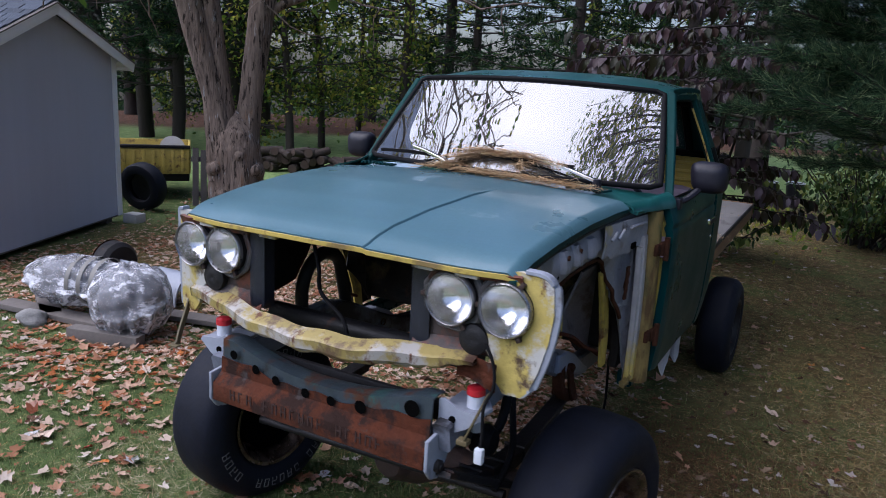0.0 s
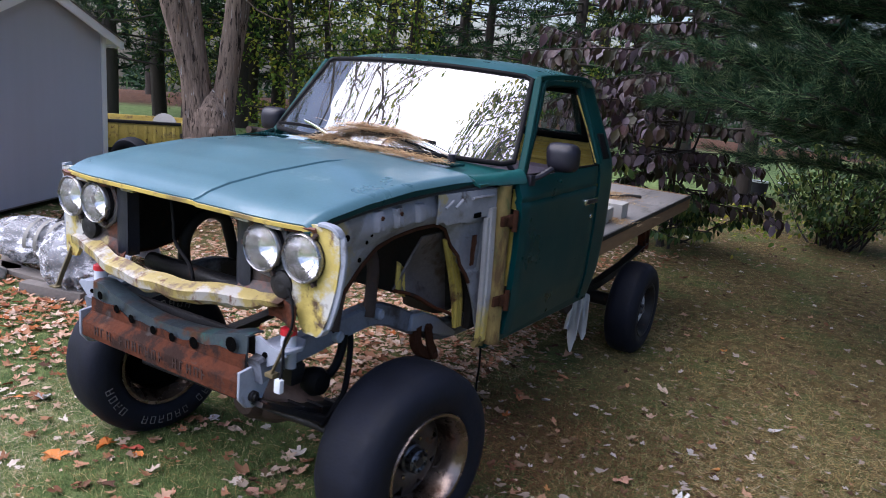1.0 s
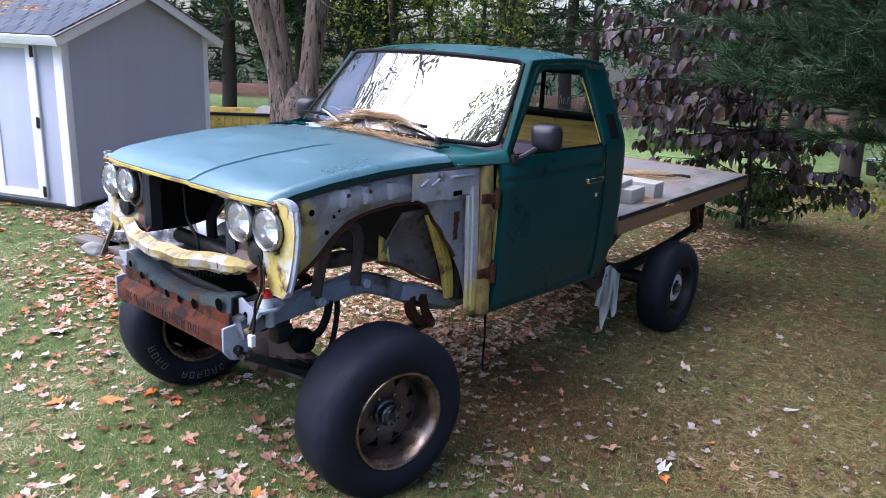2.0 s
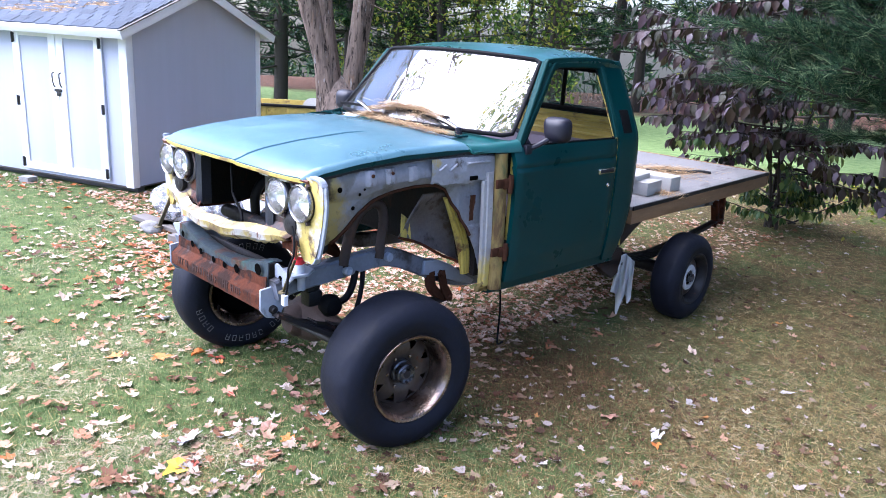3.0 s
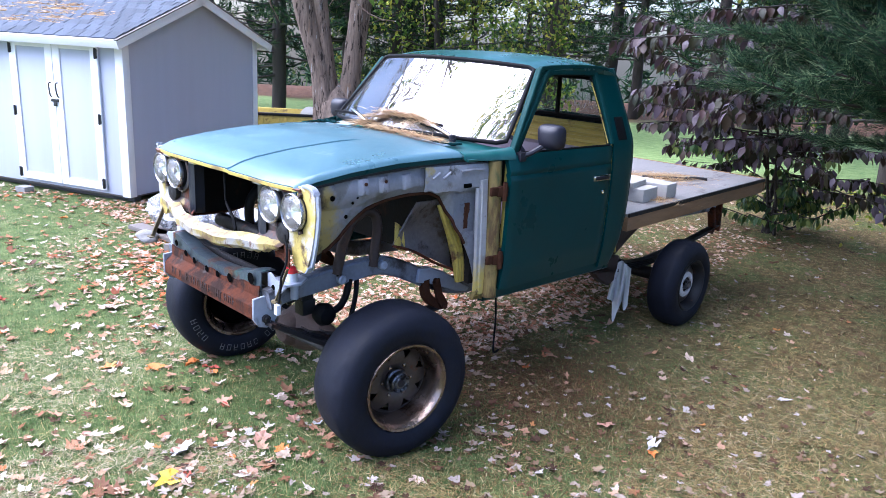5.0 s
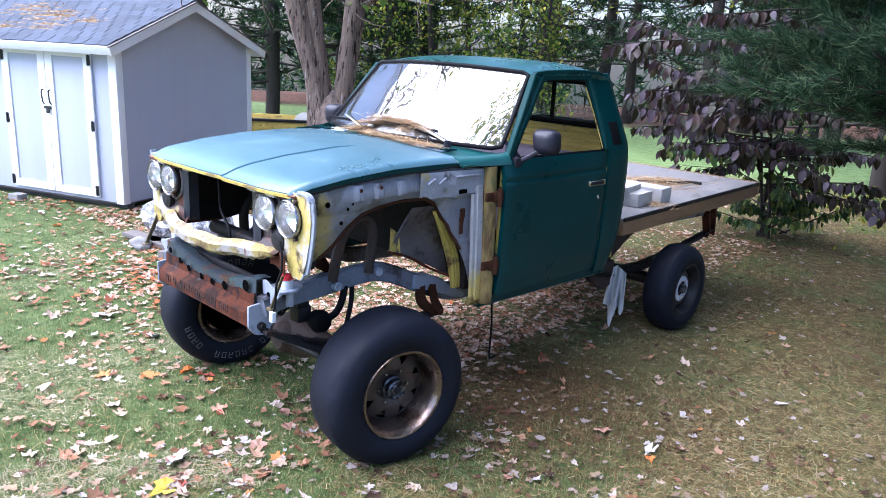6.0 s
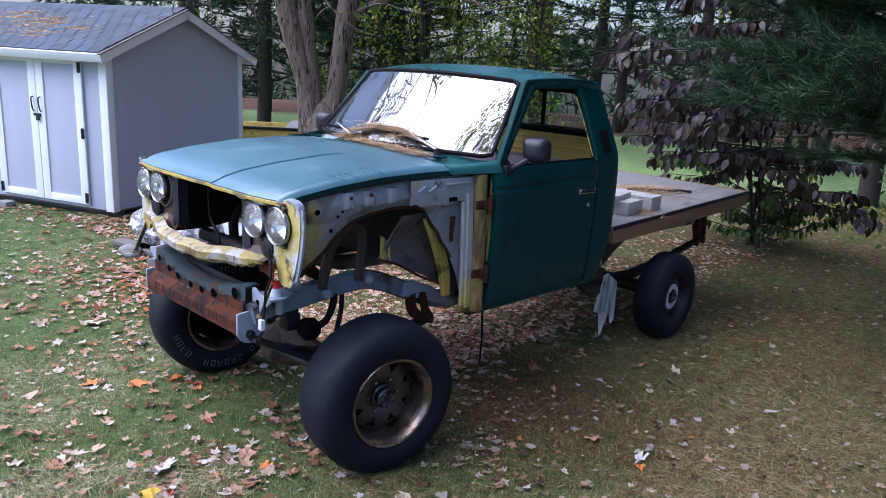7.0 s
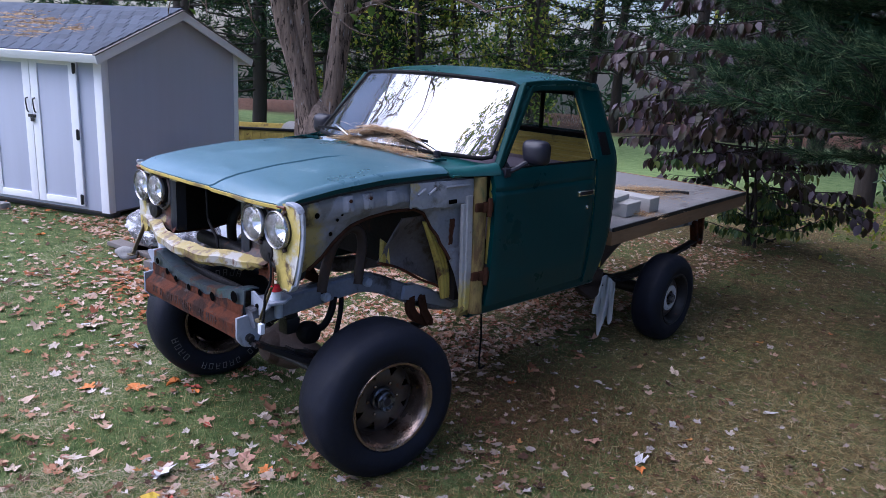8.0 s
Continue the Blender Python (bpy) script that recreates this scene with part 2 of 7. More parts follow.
cloth = material("white rag", (0.55, 0.55, 0.54), 0.9, vary=0.15, scale=14, fine=200, bump=0.2)
straw_mat = leafy("dry pine straw", [(0.0, (0.28, 0.15, 0.07)), (0.5, (0.48, 0.31, 0.15)), (1.0, (0.66, 0.52, 0.32))], 0.8, 0.1)
siding = material("grey shed siding", (0.455, 0.475, 0.56), 0.75, vary=0.05, scale=1.5, fine=140, bump=0.1, stretch=(6, 6, 0.4))
white_trim = material("white painted trim", (0.82, 0.82, 0.84), 0.6, vary=0.05, scale=3, bump=0.08)
shingle_mat = material("grey-blue asphalt shingle", (0.062, 0.078, 0.108), 0.95, vary=0.3, scale=5, fine=160, bump=0.5, rand=0.38)
black_iron = material("black iron", (0.015, 0.015, 0.016), 0.5, vary=0.2)
bark = material("grey-brown bark", (0.190, 0.145, 0.118), 0.95, vary=0.6, scale=6, fine=22, stretch=(4, 4, 0.5), bump=1.0, spec=0.15,
                spots=[((0.19, 0.125, 0.085), 4.0, 0.60), ((0.036, 0.028, 0.023), 13.0, 0.56), ((0.34, 0.33, 0.32), 11.0, 0.60), ((0.02, 0.015, 0.013), 6.0, 0.62)], spot_soft=0.05)
dark_bark = material("dark pine bark", (0.034, 0.027, 0.023), 0.95, vary=0.4, scale=5, fine=30, stretch=(3, 3, 0.5), bump=0.9)
pine_needles = leafy("pine needles", [(0.0, (0.006, 0.017, 0.009)), (0.6, (0.024, 0.058, 0.026)), (0.9, (0.055, 0.100, 0.038)), (1.0, (0.15, 0.19, 0.05))], spec=0.08)
near_needles = leafy("soft blue-green needles", [(0.0, (0.005, 0.018, 0.010)), (0.50, (0.028, 0.072, 0.036)), (0.80, (0.085, 0.155, 0.075)), (1.0, (0.27, 0.33, 0.16))], spec=0.10)
autumn_green = leafy("yellow-green leaves", [(0.0, (0.05, 0.11, 0.02)), (0.5, (0.15, 0.23, 0.035)), (1.0, (0.42, 0.38, 0.06))], trans=0.5, spec=0.15)
purple_leaf = leafy("purple-brown leaves", [(0.0, (0.018, 0.022, 0.009)), (0.30, (0.045, 0.040, 0.018)), (0.55, (0.070, 0.036, 0.034)), (0.80, (0.105, 0.075, 0.095)), (1.0, (0.20, 0.165, 0.20))], 0.38, 0.15)
green_leaf = leafy("shaded green shrub leaves", [(0.0, (0.022, 0.050, 0.018)), (0.5, (0.060, 0.120, 0.036)), (1.0, (0.22, 0.25, 0.06))], 0.40, 0.35, 0.2)
grass_mat = leafy("lawn grass", [(0.0, (0.038, 0.085, 0.024)), (0.45, (0.118, 0.200, 0.058)), (0.80, (0.215, 0.265, 0.092)), (1.0, (0.50, 0.44, 0.25))], 0.65, 0.35, 0.15)
litter_mat = leafy("brown needle litter", [(0.0, (0.055, 0.032, 0.014)), (0.38, (0.20, 0.125, 0.046)), (0.70, (0.40, 0.295, 0.120)), (0.90, (0.58, 0.47, 0.26)), (1.0, (0.14, 0.20, 0.06))], 0.8, 0.1, 0.1)
rust_needles = leafy("rust-brown needles darkened as truck shade", [(0.0, (0.045, 0.020, 0.010)), (0.6, (0.14, 0.070, 0.028)), (1.0, (0.33, 0.21, 0.09))], 0.8, 0.1)
leaf_litter = leafy("fallen leaves", [(0.0, (0.09, 0.045, 0.028)), (0.25, (0.30, 0.13, 0.065)), (0.50, (0.47, 0.27, 0.17)), (0.78, (0.52, 0.40, 0.31)), (0.93, (0.60, 0.54, 0.48)), (1.0, (0.48, 0.14, 0.03))], 0.7, 0.15, 0.2)

lens_mat = glazing("lamp glass", 1.5, (0.97, 0.97, 0.98), 0.28)

# ---- building helpers ----
def link_mesh(name, bm, mat, smooth=0.7):
    me = bpy.data.meshes.new(name)
    bmesh.ops.recalc_face_normals(bm, faces=bm.faces)
    bm.to_mesh(me)
    bm.free()
    me.materials.append(mat)
    if smooth:
        me.shade_smooth()
        me.set_sharp_from_angle(angle=smooth)
    return me


def part(name, bm, mat, parent=None, label="", smooth=0.7):
    ob = new(name, link_mesh(name, bm, mat, smooth))
    if parent:
        ob.parent = parent
    return tagged(ob, label)


def raw(name, verts, faces, mat, parent=None, smooth=False):
    """A mesh from arrays: verts (n, 3), faces (m, k) with k equal for all."""
    verts, faces = np.asarray(verts, np.float32), np.asarray(faces, np.int32)
    me = bpy.data.meshes.new(name)
    k = faces.shape[1]
    me.vertices.add(len(verts))
    me.vertices.foreach_set("co", verts.ravel())
    me.loops.add(faces.size)
    me.loops.foreach_set("vertex_index", faces.ravel())
    me.polygons.add(len(faces))
    me.polygons.foreach_set("loop_start", np.arange(0, faces.size, k, dtype=np.int32))
    me.update(calc_edges=True)
    me.materials.append(mat)
    if smooth:
        me.shade_smooth()
    ob = new(name, me)
    if parent:
        ob.parent = parent
    return ob


def thing(name, label, category, at=(0, 0, 0), rz=0.0, group="", kind=""):
    ob = new(name)
    ob.matrix_world = pose(*at, 0, 0, rz)
    return tagged(ob, label, category, group, kind)


def box(bm, x0, x1, y0, y1, z0, z1, bevel=0.0, m=None):
    made = bmesh.ops.create_cube(bm, size=1.0)
    vs = made["verts"]
    for v in vs:
        v.co = Vector((x0 + (v.co.x + 0.5) * (x1 - x0), y0 + (v.co.y + 0.5) * (y1 - y0), z0 + (v.co.z + 0.5) * (z1 - z0)))
    if m is not None:
        bmesh.ops.transform(bm, matrix=m, verts=vs)
    if bevel:
        es = list({e for v in vs for e in v.link_edges})
        bmesh.ops.bevel(bm, geom=es, offset=bevel, segments=2, profile=0.6, affect="EDGES")
    return bm


def rings(bm, loops, closed=True, caps=True):
    """Skin a list of equal vertex loops."""
    rows = [[bm.verts.new(p) for p in loop] for loop in loops]
    n = len(rows[0])
    for a, b in zip(rows, rows[1:]):
        for i in range(n if closed else n - 1):
            j = (i + 1) % n
            bm.faces.new((a[i], a[j], b[j], b[i]))
    if caps and closed:
        bm.faces.new(rows[0])
        bm.faces.new(rows[-1])
    return bm


def tube(bm, pts, r, n=10, flat=None, caps=True):
    """A tube along pts; r a radius or one a point; flat = (half width, half height) for a rounded-off square bar, width kept level."""
    pts = [Vector(p) for p in pts]
    rs = r if isinstance(r, (list, tuple)) else [r] * len(pts)
    loops = []
    side = None
    for i, p in enumerate(pts):
        d = (pts[min(i + 1, len(pts) - 1)] - pts[max(i - 1, 0)]).normalized()
        up = Vector((0, 0, 1)) if abs(d.z) < 0.9 else Vector((0, 1, 0))
        s = d.cross(up).normalized()
        if side is not None and s.dot(side) < 0:
            s = -s
        side = s
        w = s.cross(d).normalized()
        loop = []
        if flat:
            a, b = flat
            c = min(a, b) * 0.3
            for x, y in ((a, b - c), (a - c, b), (c - a, b), (-a, b - c), (-a, c - b), (c - a, -b), (a - c, -b), (a, c - b)):
                loop.append(p + s * x + w * y)
        else:
            for k in range(n):
                t = 2 * math.pi * k / n
                loop.append(p + s * rs[i] * math.cos(t) + w * rs[i] * math.sin(t))
        loops.append(loop)
    return rings(bm, loops, True, caps)


def smooth_path(pts, per=6):
    """A Catmull-Rom line through pts."""
    pts = [Vector(p) for p in pts]
    out = []
    for i in range(len(pts) - 1):
        p0, p1, p2, p3 = pts[max(i - 1, 0)], pts[i], pts[i + 1], pts[min(i + 2, len(pts) - 1)]
        for k in range(per):
            t = k / per
            out.append(0.5 * ((2 * p1) + (p2 - p0) * t + (2 * p0 - 5 * p1 + 4 * p2 - p3) * t * t + (3 * p1 - p0 - 3 * p2 + p3) * t ** 3))
    out.append(pts[-1])
    return out


def lathe(bm, profile, n=48, axis="x", m=None):
    """Turn (along, radius) pairs about an axis."""
    loops = []
    for a, r in profile:
        loop = []
        for k in range(n):
            t = 2 * math.pi * k / n
            c, s = r * math.cos(t), r * math.sin(t)
            p = {"x": (a, c, s), "y": (c, a, s), "z": (c, s, a)}[axis]
            loop.append(m @ Vector(p) if m is not None else Vector(p))
        loops.append(loop)
    return rings(bm, loops, True, False)


def sheet(bm, fn, nu, nv, thick=0.0, hole=None):
    """A grid fn(a, b) for a, b in 0..1, cells left out where hole(a, b); thick: a second skin against the normal and a rim."""
    g = [[bm.verts.new(fn(i / nu, j / nv)) for j in range(nv + 1)] for i in range(nu + 1)]
    fs = []
    for i in range(nu):
        for j in range(nv):
            if hole and hole((i + 0.5) / nu, (j + 0.5) / nv):
                continue
            fs.append(bm.faces.new((g[i][j], g[i + 1][j], g[i + 1][j + 1], g[i][j + 1])))
    loose = [v for row in g for v in row if not v.link_faces]
    for v in loose:
        bm.verts.remove(v)
    if thick:
        bm.normal_update()
        bmesh.ops.solidify(bm, geom=fs, thickness=thick)
    return bm


def prism(bm, poly, axis, a, b, bevel=0.0):
    """Extrude a 2D outline along x (poly in y, z), y (x, z) or z (x, y)."""
    def at(p, w):
        return {"x": (w, p[0], p[1]), "y": (p[0], w, p[1]), "z": (p[0], p[1], w)}[axis]
    lo, hi = [bm.verts.new(at(p, a)) for p in poly], [bm.verts.new(at(p, b)) for p in poly]
    n = len(poly)
    fs = [bm.faces.new(lo), bm.faces.new(hi)]
    for i in range(n):
        fs.append(bm.faces.new((lo[i], lo[(i + 1) % n], hi[(i + 1) % n], hi[i])))
    if bevel:
        es = list({e for f in fs for e in f.edges})
        bmesh.ops.bevel(bm, geom=es, offset=bevel, segments=1, affect="EDGES")
    return bm


def lerp(x, table):
    """Piecewise linear through (x, y) pairs."""
    if x <= table[0][0]:
        return table[0][1]
    for (x0, y0), (x1, y1) in zip(table, table[1:]):
        if x <= x1:
            return y0 + (y1 - y0) * (x - x0) / (x1 - x0)
    return table[-1][1]


def B():
    return bmesh.new()


# ---- the truck: u to its own left, v from the nose to the tail, z up ----
truck = thing("pickup_truck", "stripped old green pickup truck with flatbed, no front fenders or grille", "pickup truck", (-1.24, 1.75, 0))

SIDE = [(0.55, 0.670), (0.62, 0.685), (0.75, 0.703), (1.0, 0.713), (1.2, 0.712), (1.30, 0.704), (1.34, 0.695), (1.5, 0.645), (1.70, 0.585), (1.75, 0.56)]
BACK = [(0.55, 2.26), (0.62, 2.30), (0.75, 2.355), (0.9, 2.38), (1.3, 2.385), (1.5, 2.385), (1.74, 2.37)]


def side(z):
    return lerp(z, SIDE)


# hood: a bowed panel with a shallow centre bulge
HOOD_EDGE = [(0.0, 1.252), (0.12, 1.283), (0.29, 1.308), (0.54, 1.330), (0.8, 1.335), (0.93, 1.333)]


def hood_pt(a, b, lift=0.0):
    crease = 0.245 + 0.165 * b
    u = -1 + (crease + 1) * a / 0.5 if a <= 0.5 else crease + (1 - crease) * (a - 0.5) / 0.5
    v0 = -0.022 + 0.040 * abs(u) ** 4 + 0.014 * (1 if abs(u) > 0.55 else abs(u) / 0.55)
    v = v0 + (0.925 - v0) * b
    half = 0.618 + 0.040 * b
    z = lerp(v, HOOD_EDGE) + 0.034 * (1 - u * u) * (0.4 + 0.6 * b)
    fade = min(1, max(0, (0.74 - b) / 0.12))
    if a <= 0.5:
        z += 0.0050 * fade * max(0, 1 - (crease - u) / 0.9) ** 1.5
    z -= 0.0022 * fade * max(0, 1 - abs(a - 0.504) / 0.006)
    z -= 0.022 * max(0, (abs(u) - 0.94) / 0.06) ** 2 + 0.012 * max(0, 1 - b * 16)
    return Vector((u * half, v, z + lift))


bm = sheet(B(), hood_pt, 250, 40, 0.010)
hood = part("hood", bm, teal, truck, "faded teal hood lightened for sky sheen, with a centre crease")
bm = B()
edge = [hood_pt(i / 60, 0.0, -0.013) + Vector((0, 0.006, 0)) for i in range(61)]
tube(bm, edge, 0.010, flat=(0.006, 0.008))
part("hood_lip", bm, yellow_clean, hood, "yellow folded front lip")
for s in (-1, 1):
    bm = B()
    edge = [hood_pt(0.985 if s > 0 else 0.015, j / 20, -0.024) for j in range(21)]
    tube(bm, edge, 0.01, flat=(0.012, 0.012))
    part("hood_flange", bm, shaded_teal, hood)


# cowl between hood and windscreen
def ws_foot(u):
    return 0.985 + 0.205 * (u / 0.68) ** 2


def cowl_pt(a, b):
    u = (-1 + 2 * a) * 0.69
    v0 = 0.935
    v = v0 + (ws_foot(u) + 0.02 - v0) * b + (0.05 * b if abs(u) > 0.6 else 0)
    z = 1.362 - 0.045 * (u / 0.69) ** 4 - 0.020 * (1 - b) + 0.008 * (1 - u * u)
    return Vector((u, v, z))


cowl = part("cowl", sheet(B(), cowl_pt, 40, 6, 0.012), body_teal, truck, "teal scuttle panel with vents")
for s in (-1, 1):
    for k in range(9):
        bm = B()
        u = s * (0.40 + 0.018 * k)
        box(bm, u - 0.004, u + 0.004, 0.955, 0.995 + 0.02 * (k > 4), 1.352, 1.3615, 0.001)
        part("vent_slat", bm, shaded_teal, cowl)

# firewall, floor and cab shell
bm = B()
prism(bm, [(-0.66, 0.73), (0.60, 0.73), (0.60, 1.30), (-0.66, 1.30)], "y", 1.09, 1.105)
part("firewall", bm, bay_shade, truck)
for a0, a1, b0, b1 in ((0.10, 0.30, 0.25, 0.75), (0.62, 0.86, 0.15, 0.55)):
    bm = sheet(B(), lambda a, b: cowl_pt(a0 + (a1 - a0) * a, b0 + (b1 - b0) * b + 0.06 * noise.noise((a * 5, b * 2, a0))) + Vector((0, 0, 0.0025)), 16, 4, 0.002)
    part("bare_patch", bm, pale_blue, cowl, "pale blue patch on the cowl")
bm = B()
box(bm, -0.64, 0.64, 1.106, 2.36, 0.70, 0.73, 0.005)
part("cab_floor", bm, bay_shade, truck)


def roof_pt(a, b):
    u = -1 + 2 * a
    front = 1.405 + 0.125 * u * u
    v = front + (2.385 - front) * b
    half = 0.600 + 0.008 * math.sin(math.pi * b) - 0.022 * b ** 6
    e = abs(u) ** 5
    z = 1.785 - 0.018 * u * u - 0.045 * e - 0.028 * (1 - b) ** 6 - 0.055 * b ** 8 + 0.006 * math.sin(math.pi * b)
    return Vector((u * half, v, z))


roof = part("roof", sheet(B(), roof_pt, 40, 24, 0.022), body_teal, truck, "teal roof skin")
for s in (-1, 1):
    bm = B()
    tube(bm, smooth_path([(s * 0.69, 1.215, 1.335), (s * 0.653, 1.35, 1.50), (s * 0.607, 1.515, 1.695), (s * 0.592, 1.60, 1.727), (s * 0.596, 1.9, 1.738), (s * 0.592, 2.06, 1.736), (s * 0.589, 2.18, 1.730), (s * 0.584, 2.23, 1.722)]), 0.02, flat=(0.011, 0.011))
    part("drip_rail", bm, pillar_paint, roof)
    bm = B()
    tube(bm, smooth_path([(s * 0.694, 1.195, 1.325), (s * 0.650, 1.355, 1.515), (s * 0.604, 1.525, 1.71)]), 0.03, flat=(0.016, 0.020))
    part("windscreen_pillar", bm, pillar_paint, truck)

    def quarter(a, b, s=s):
        z = 0.60 + 1.13 * b
        v = 2.135 + (lerp(z, BACK) - 2.135) * a
        u = side(z) + 0.003 - 0.050 * a ** 9
        return Vector((s * u, v, z))
    q = part("cab_corner", sheet(B(), quarter, 12, 30, 0.012), shaded_teal, truck)
    bm = B()
    box(bm, -0.006, 0.006, 2.19, 2.275, 1.345, 1.47, 0.004)
    for v in bm.verts:
        v.co.x += s * (side(v.co.z) + 0.002)
    part("vent", bm, black_rubber, q, "black air vent")
    # hinge pillar beside the door
    bm = B()
    tube(bm, [(s * 0.690, 1.108, 0.60), (s * 0.690, 1.106, 0.85), (s * 0.690, 1.102, 1.10), (s * 0.686, 1.098, 1.29)], [0.034, 0.033, 0.031, 0.030], 14)
    part("hinge_pillar", bm, post_yellow, truck, "stained yellow-brown hinge pillar")
    bm = box(B(), min(s * 0.615, s * 0.648), max(s * 0.615, s * 0.648), 1.03, 1.175, 0.66, 1.30, 0.004)
    part("door_jamb", bm, bay_shade, truck)
    # outer end of the cowl, rounded down to the door
    def cowl_end(a, b, s=s):
        v = 0.925 + 0.265 * a
        ang = b * 1.45
        lo = 1.300 - 0.004 * math.sin(a * 3.1)
        return Vector((s * (0.664 + 0.050 * a + 0.014 * math.cos(ang) - 0.055 * (1 - math.cos(ang)) * 0.6), v, lo + (0.034 + 0.022 * a) * math.sin(ang)))
    part("cowl_end", sheet(B(), cowl_end, 16, 8, 0.006), body_teal, truck)
    # rocker under the door
    bm = B()
    tube(bm, [(s * 0.645, 1.10, 0.60), (s * 0.645, 2.26, 0.605)], 0.03, flat=(0.03, 0.035))
    part("rocker_panel", bm, shaded_teal, truck)

    # door
    def skin(a, b, s=s):
        z = 0.635 + 0.685 * b
        v = 1.146 + (2.128 - 1.146) * a
        u = side(z) + 0.004 + 0.034 * (1 - a) ** 1.3 * min(1, (1.36 - z) / 0.12) - (0.006 if 0.835 < b < 0.86 else 0) - 0.010 * max(0, 1 - a * 22) - 0.01 * max(0, 1 - (1 - a) * 22)
        return Vector((s * u, v, z))
    door = part("door", sheet(B(), skin, 40, 48, 0.03), shaded_teal, truck, "teal door panel darkened for shade")
    bm = B()
    for z0, z1 in ((0.850, 1.100), (1.185, 1.270)):
        sheet(bm, lambda a, b, s=s: Vector((s * (0.682 + 0.042 * a), 1.163 - 0.004 * math.sin(a * 3.1), z0 + (z1 - z0) * b)), 4, 8, 0.004)
    part("door_edge", bm, yellow_clean, door, "pale yellow front edge of the door")
    bm = B()
    tube(bm, smooth_path([(s * 0.692, 1.205, 1.325), (s * 0.645, 1.40, 1.505), (s * 0.598, 1.585, 1.675), (s * 0.588, 1.645, 1.705), (s * 0.588, 1.75, 1.712), (s * 0.588, 2.05, 1.710), (s * 0.592, 2.098, 1.69), (s * 0.645, 2.112, 1.50), (s * 0.694, 2.118, 1.325)]), 0.02, flat=(0.016, 0.019))
    part("window_frame", bm, pillar_paint, door)
    bm = B()
    tube(bm, smooth_path([(s * 0.694, 1.245, 1.326), (s * 0.641, 1.43, 1.505), (s * 0.596, 1.60, 1.662), (s * 0.585, 1.66, 1.686), (s * 0.585, 1.76, 1.692), (s * 0.585, 2.03, 1.69), (s * 0.590, 2.066, 1.67), (s * 0.642, 2.080, 1.50), (s * 0.692, 2.087, 1.326)]), 0.006)
    tube(bm, [(s * 0.700, 1.24, 1.324), (s * 0.700, 2.09, 1.324)], 0.006)
    part("window_seal", bm, black_rubber, door, "black rubber window seal")
    bm = B()
    tube(bm, [(s * 0.596, 2.063, 1.655), (s * 0.645, 2.074, 1.50), (s * 0.695, 2.082, 1.335)], 0.004, 6)
    part("glass_run", bm, yellow_clean, door, "yellow glass run strip")
    bm = B()
    box(bm, -0.006, 0.018, 1.925, 2.095, 1.134, 1.166, 0.008)
    for v in bm.verts:
        v.co.x = s * (0.713 + v.co.x)
    handle = part("door_handle", bm, chrome, door, "chrome flap door handle")
    bm = B()
    box(bm, 0.006, 0.020, 1.943, 2.077, 1.140, 1.160, 0.004)
    for v in bm.verts:
        v.co.x = s * (0.7145 + v.co.x)
    part("handle_flap", bm, black_plastic, handle)
    bm = B()
    lathe(bm, [(0.708, 0.0005), (0.722, 0.001), (0.724, 0.008), (0.722, 0.012), (0.708, 0.012)], 16, "x", Matrix.Diagonal((s, 1, 1, 1)) @ Matrix.Translation((0, 2.045, 1.068)))
    part("door_lock", bm, chrome, door, "round chrome lock")
    bm = B()
    box(bm, 0.715, 0.738, 1.34, 1.43, 1.120, 1.128, 0.002)
    for v in bm.verts:
        v.co.x *= s
    part("badge_scar", bm, black_plastic, door)
    for z in (1.145, 0.80):
        bm = B()
        box(bm, 0.708, 0.732, 1.092, 1.145, z - 0.026, z + 0.026, 0.006)
        tube(bm, [(0.735, 1.122, z - 0.045), (0.735, 1.122, z + 0.045)], 0.010, 8)
        box(bm, 0.714, 0.728, 1.045, 1.09, z - 0.02, z + 0.024, 0.005)
        for v in bm.verts:
            v.co.x *= s
        part("hinge", bm, dark_rust, door, "rusty door hinge")
    # door mirror
    loops = []
    for off, k in ((-0.044, 0.30), (-0.041, 0.55), (-0.032, 0.78), (-0.018, 0.93), (0.0, 1.0), (0.030, 1.0), (0.038, 0.97)):
        loop = []
        for i in range(28):
            t = 2 * math.pi * i / 28
            c, d = math.cos(t), math.sin(t)
            z = 0.062 * k * math.copysign(abs(d) ** 0.55, d)
            x = 0.070 * k * math.copysign(abs(c) ** 0.55, c) - 0.10 * z * (c < 0) + 0.04 * z * (c > 0)
            loop.append((s * (0.805 + x + (0.020 if s < 0 else 0.0)), 1.425 + off - (0.065 if s > 0 else 0.095), 1.390 + z + (0.018 if s > 0 else 0.0)))
        loops.append(loop)
    bm = rings(B(), loops)
    mirror = part("mirror", bm, black_plastic, door, "black plastic door mirror")
    bm = B()
    tube(bm, smooth_path([(s * 0.712, 1.245, 1.312), (s * 0.740, 1.275, 1.322), (s * (0.775 if s > 0 else 0.785), 1.335, 1.36)]), 0.013, 8)
    box(bm, min(s * 0.700, s * 0.736), max(s * 0.700, s * 0.736), 1.215, 1.265, 1.285, 1.330, 0.006)
    part("mirror_arm", bm, black_plastic, mirror)
    bm = B()
    box(bm, 0.748, 0.862, 1.4655, 1.4685, 1.342, 1.440, 0.001)
    for v in bm.verts:
        v.co.x = s * (v.co.x + (0.020 if s < 0 else 0.0))
        v.co.y -= 0.065 if s > 0 else 0.095
        v.co.z += 0.018 if s > 0 else 0.0
    part("mirror_glass", bm, chrome, mirror, "mirror glass")

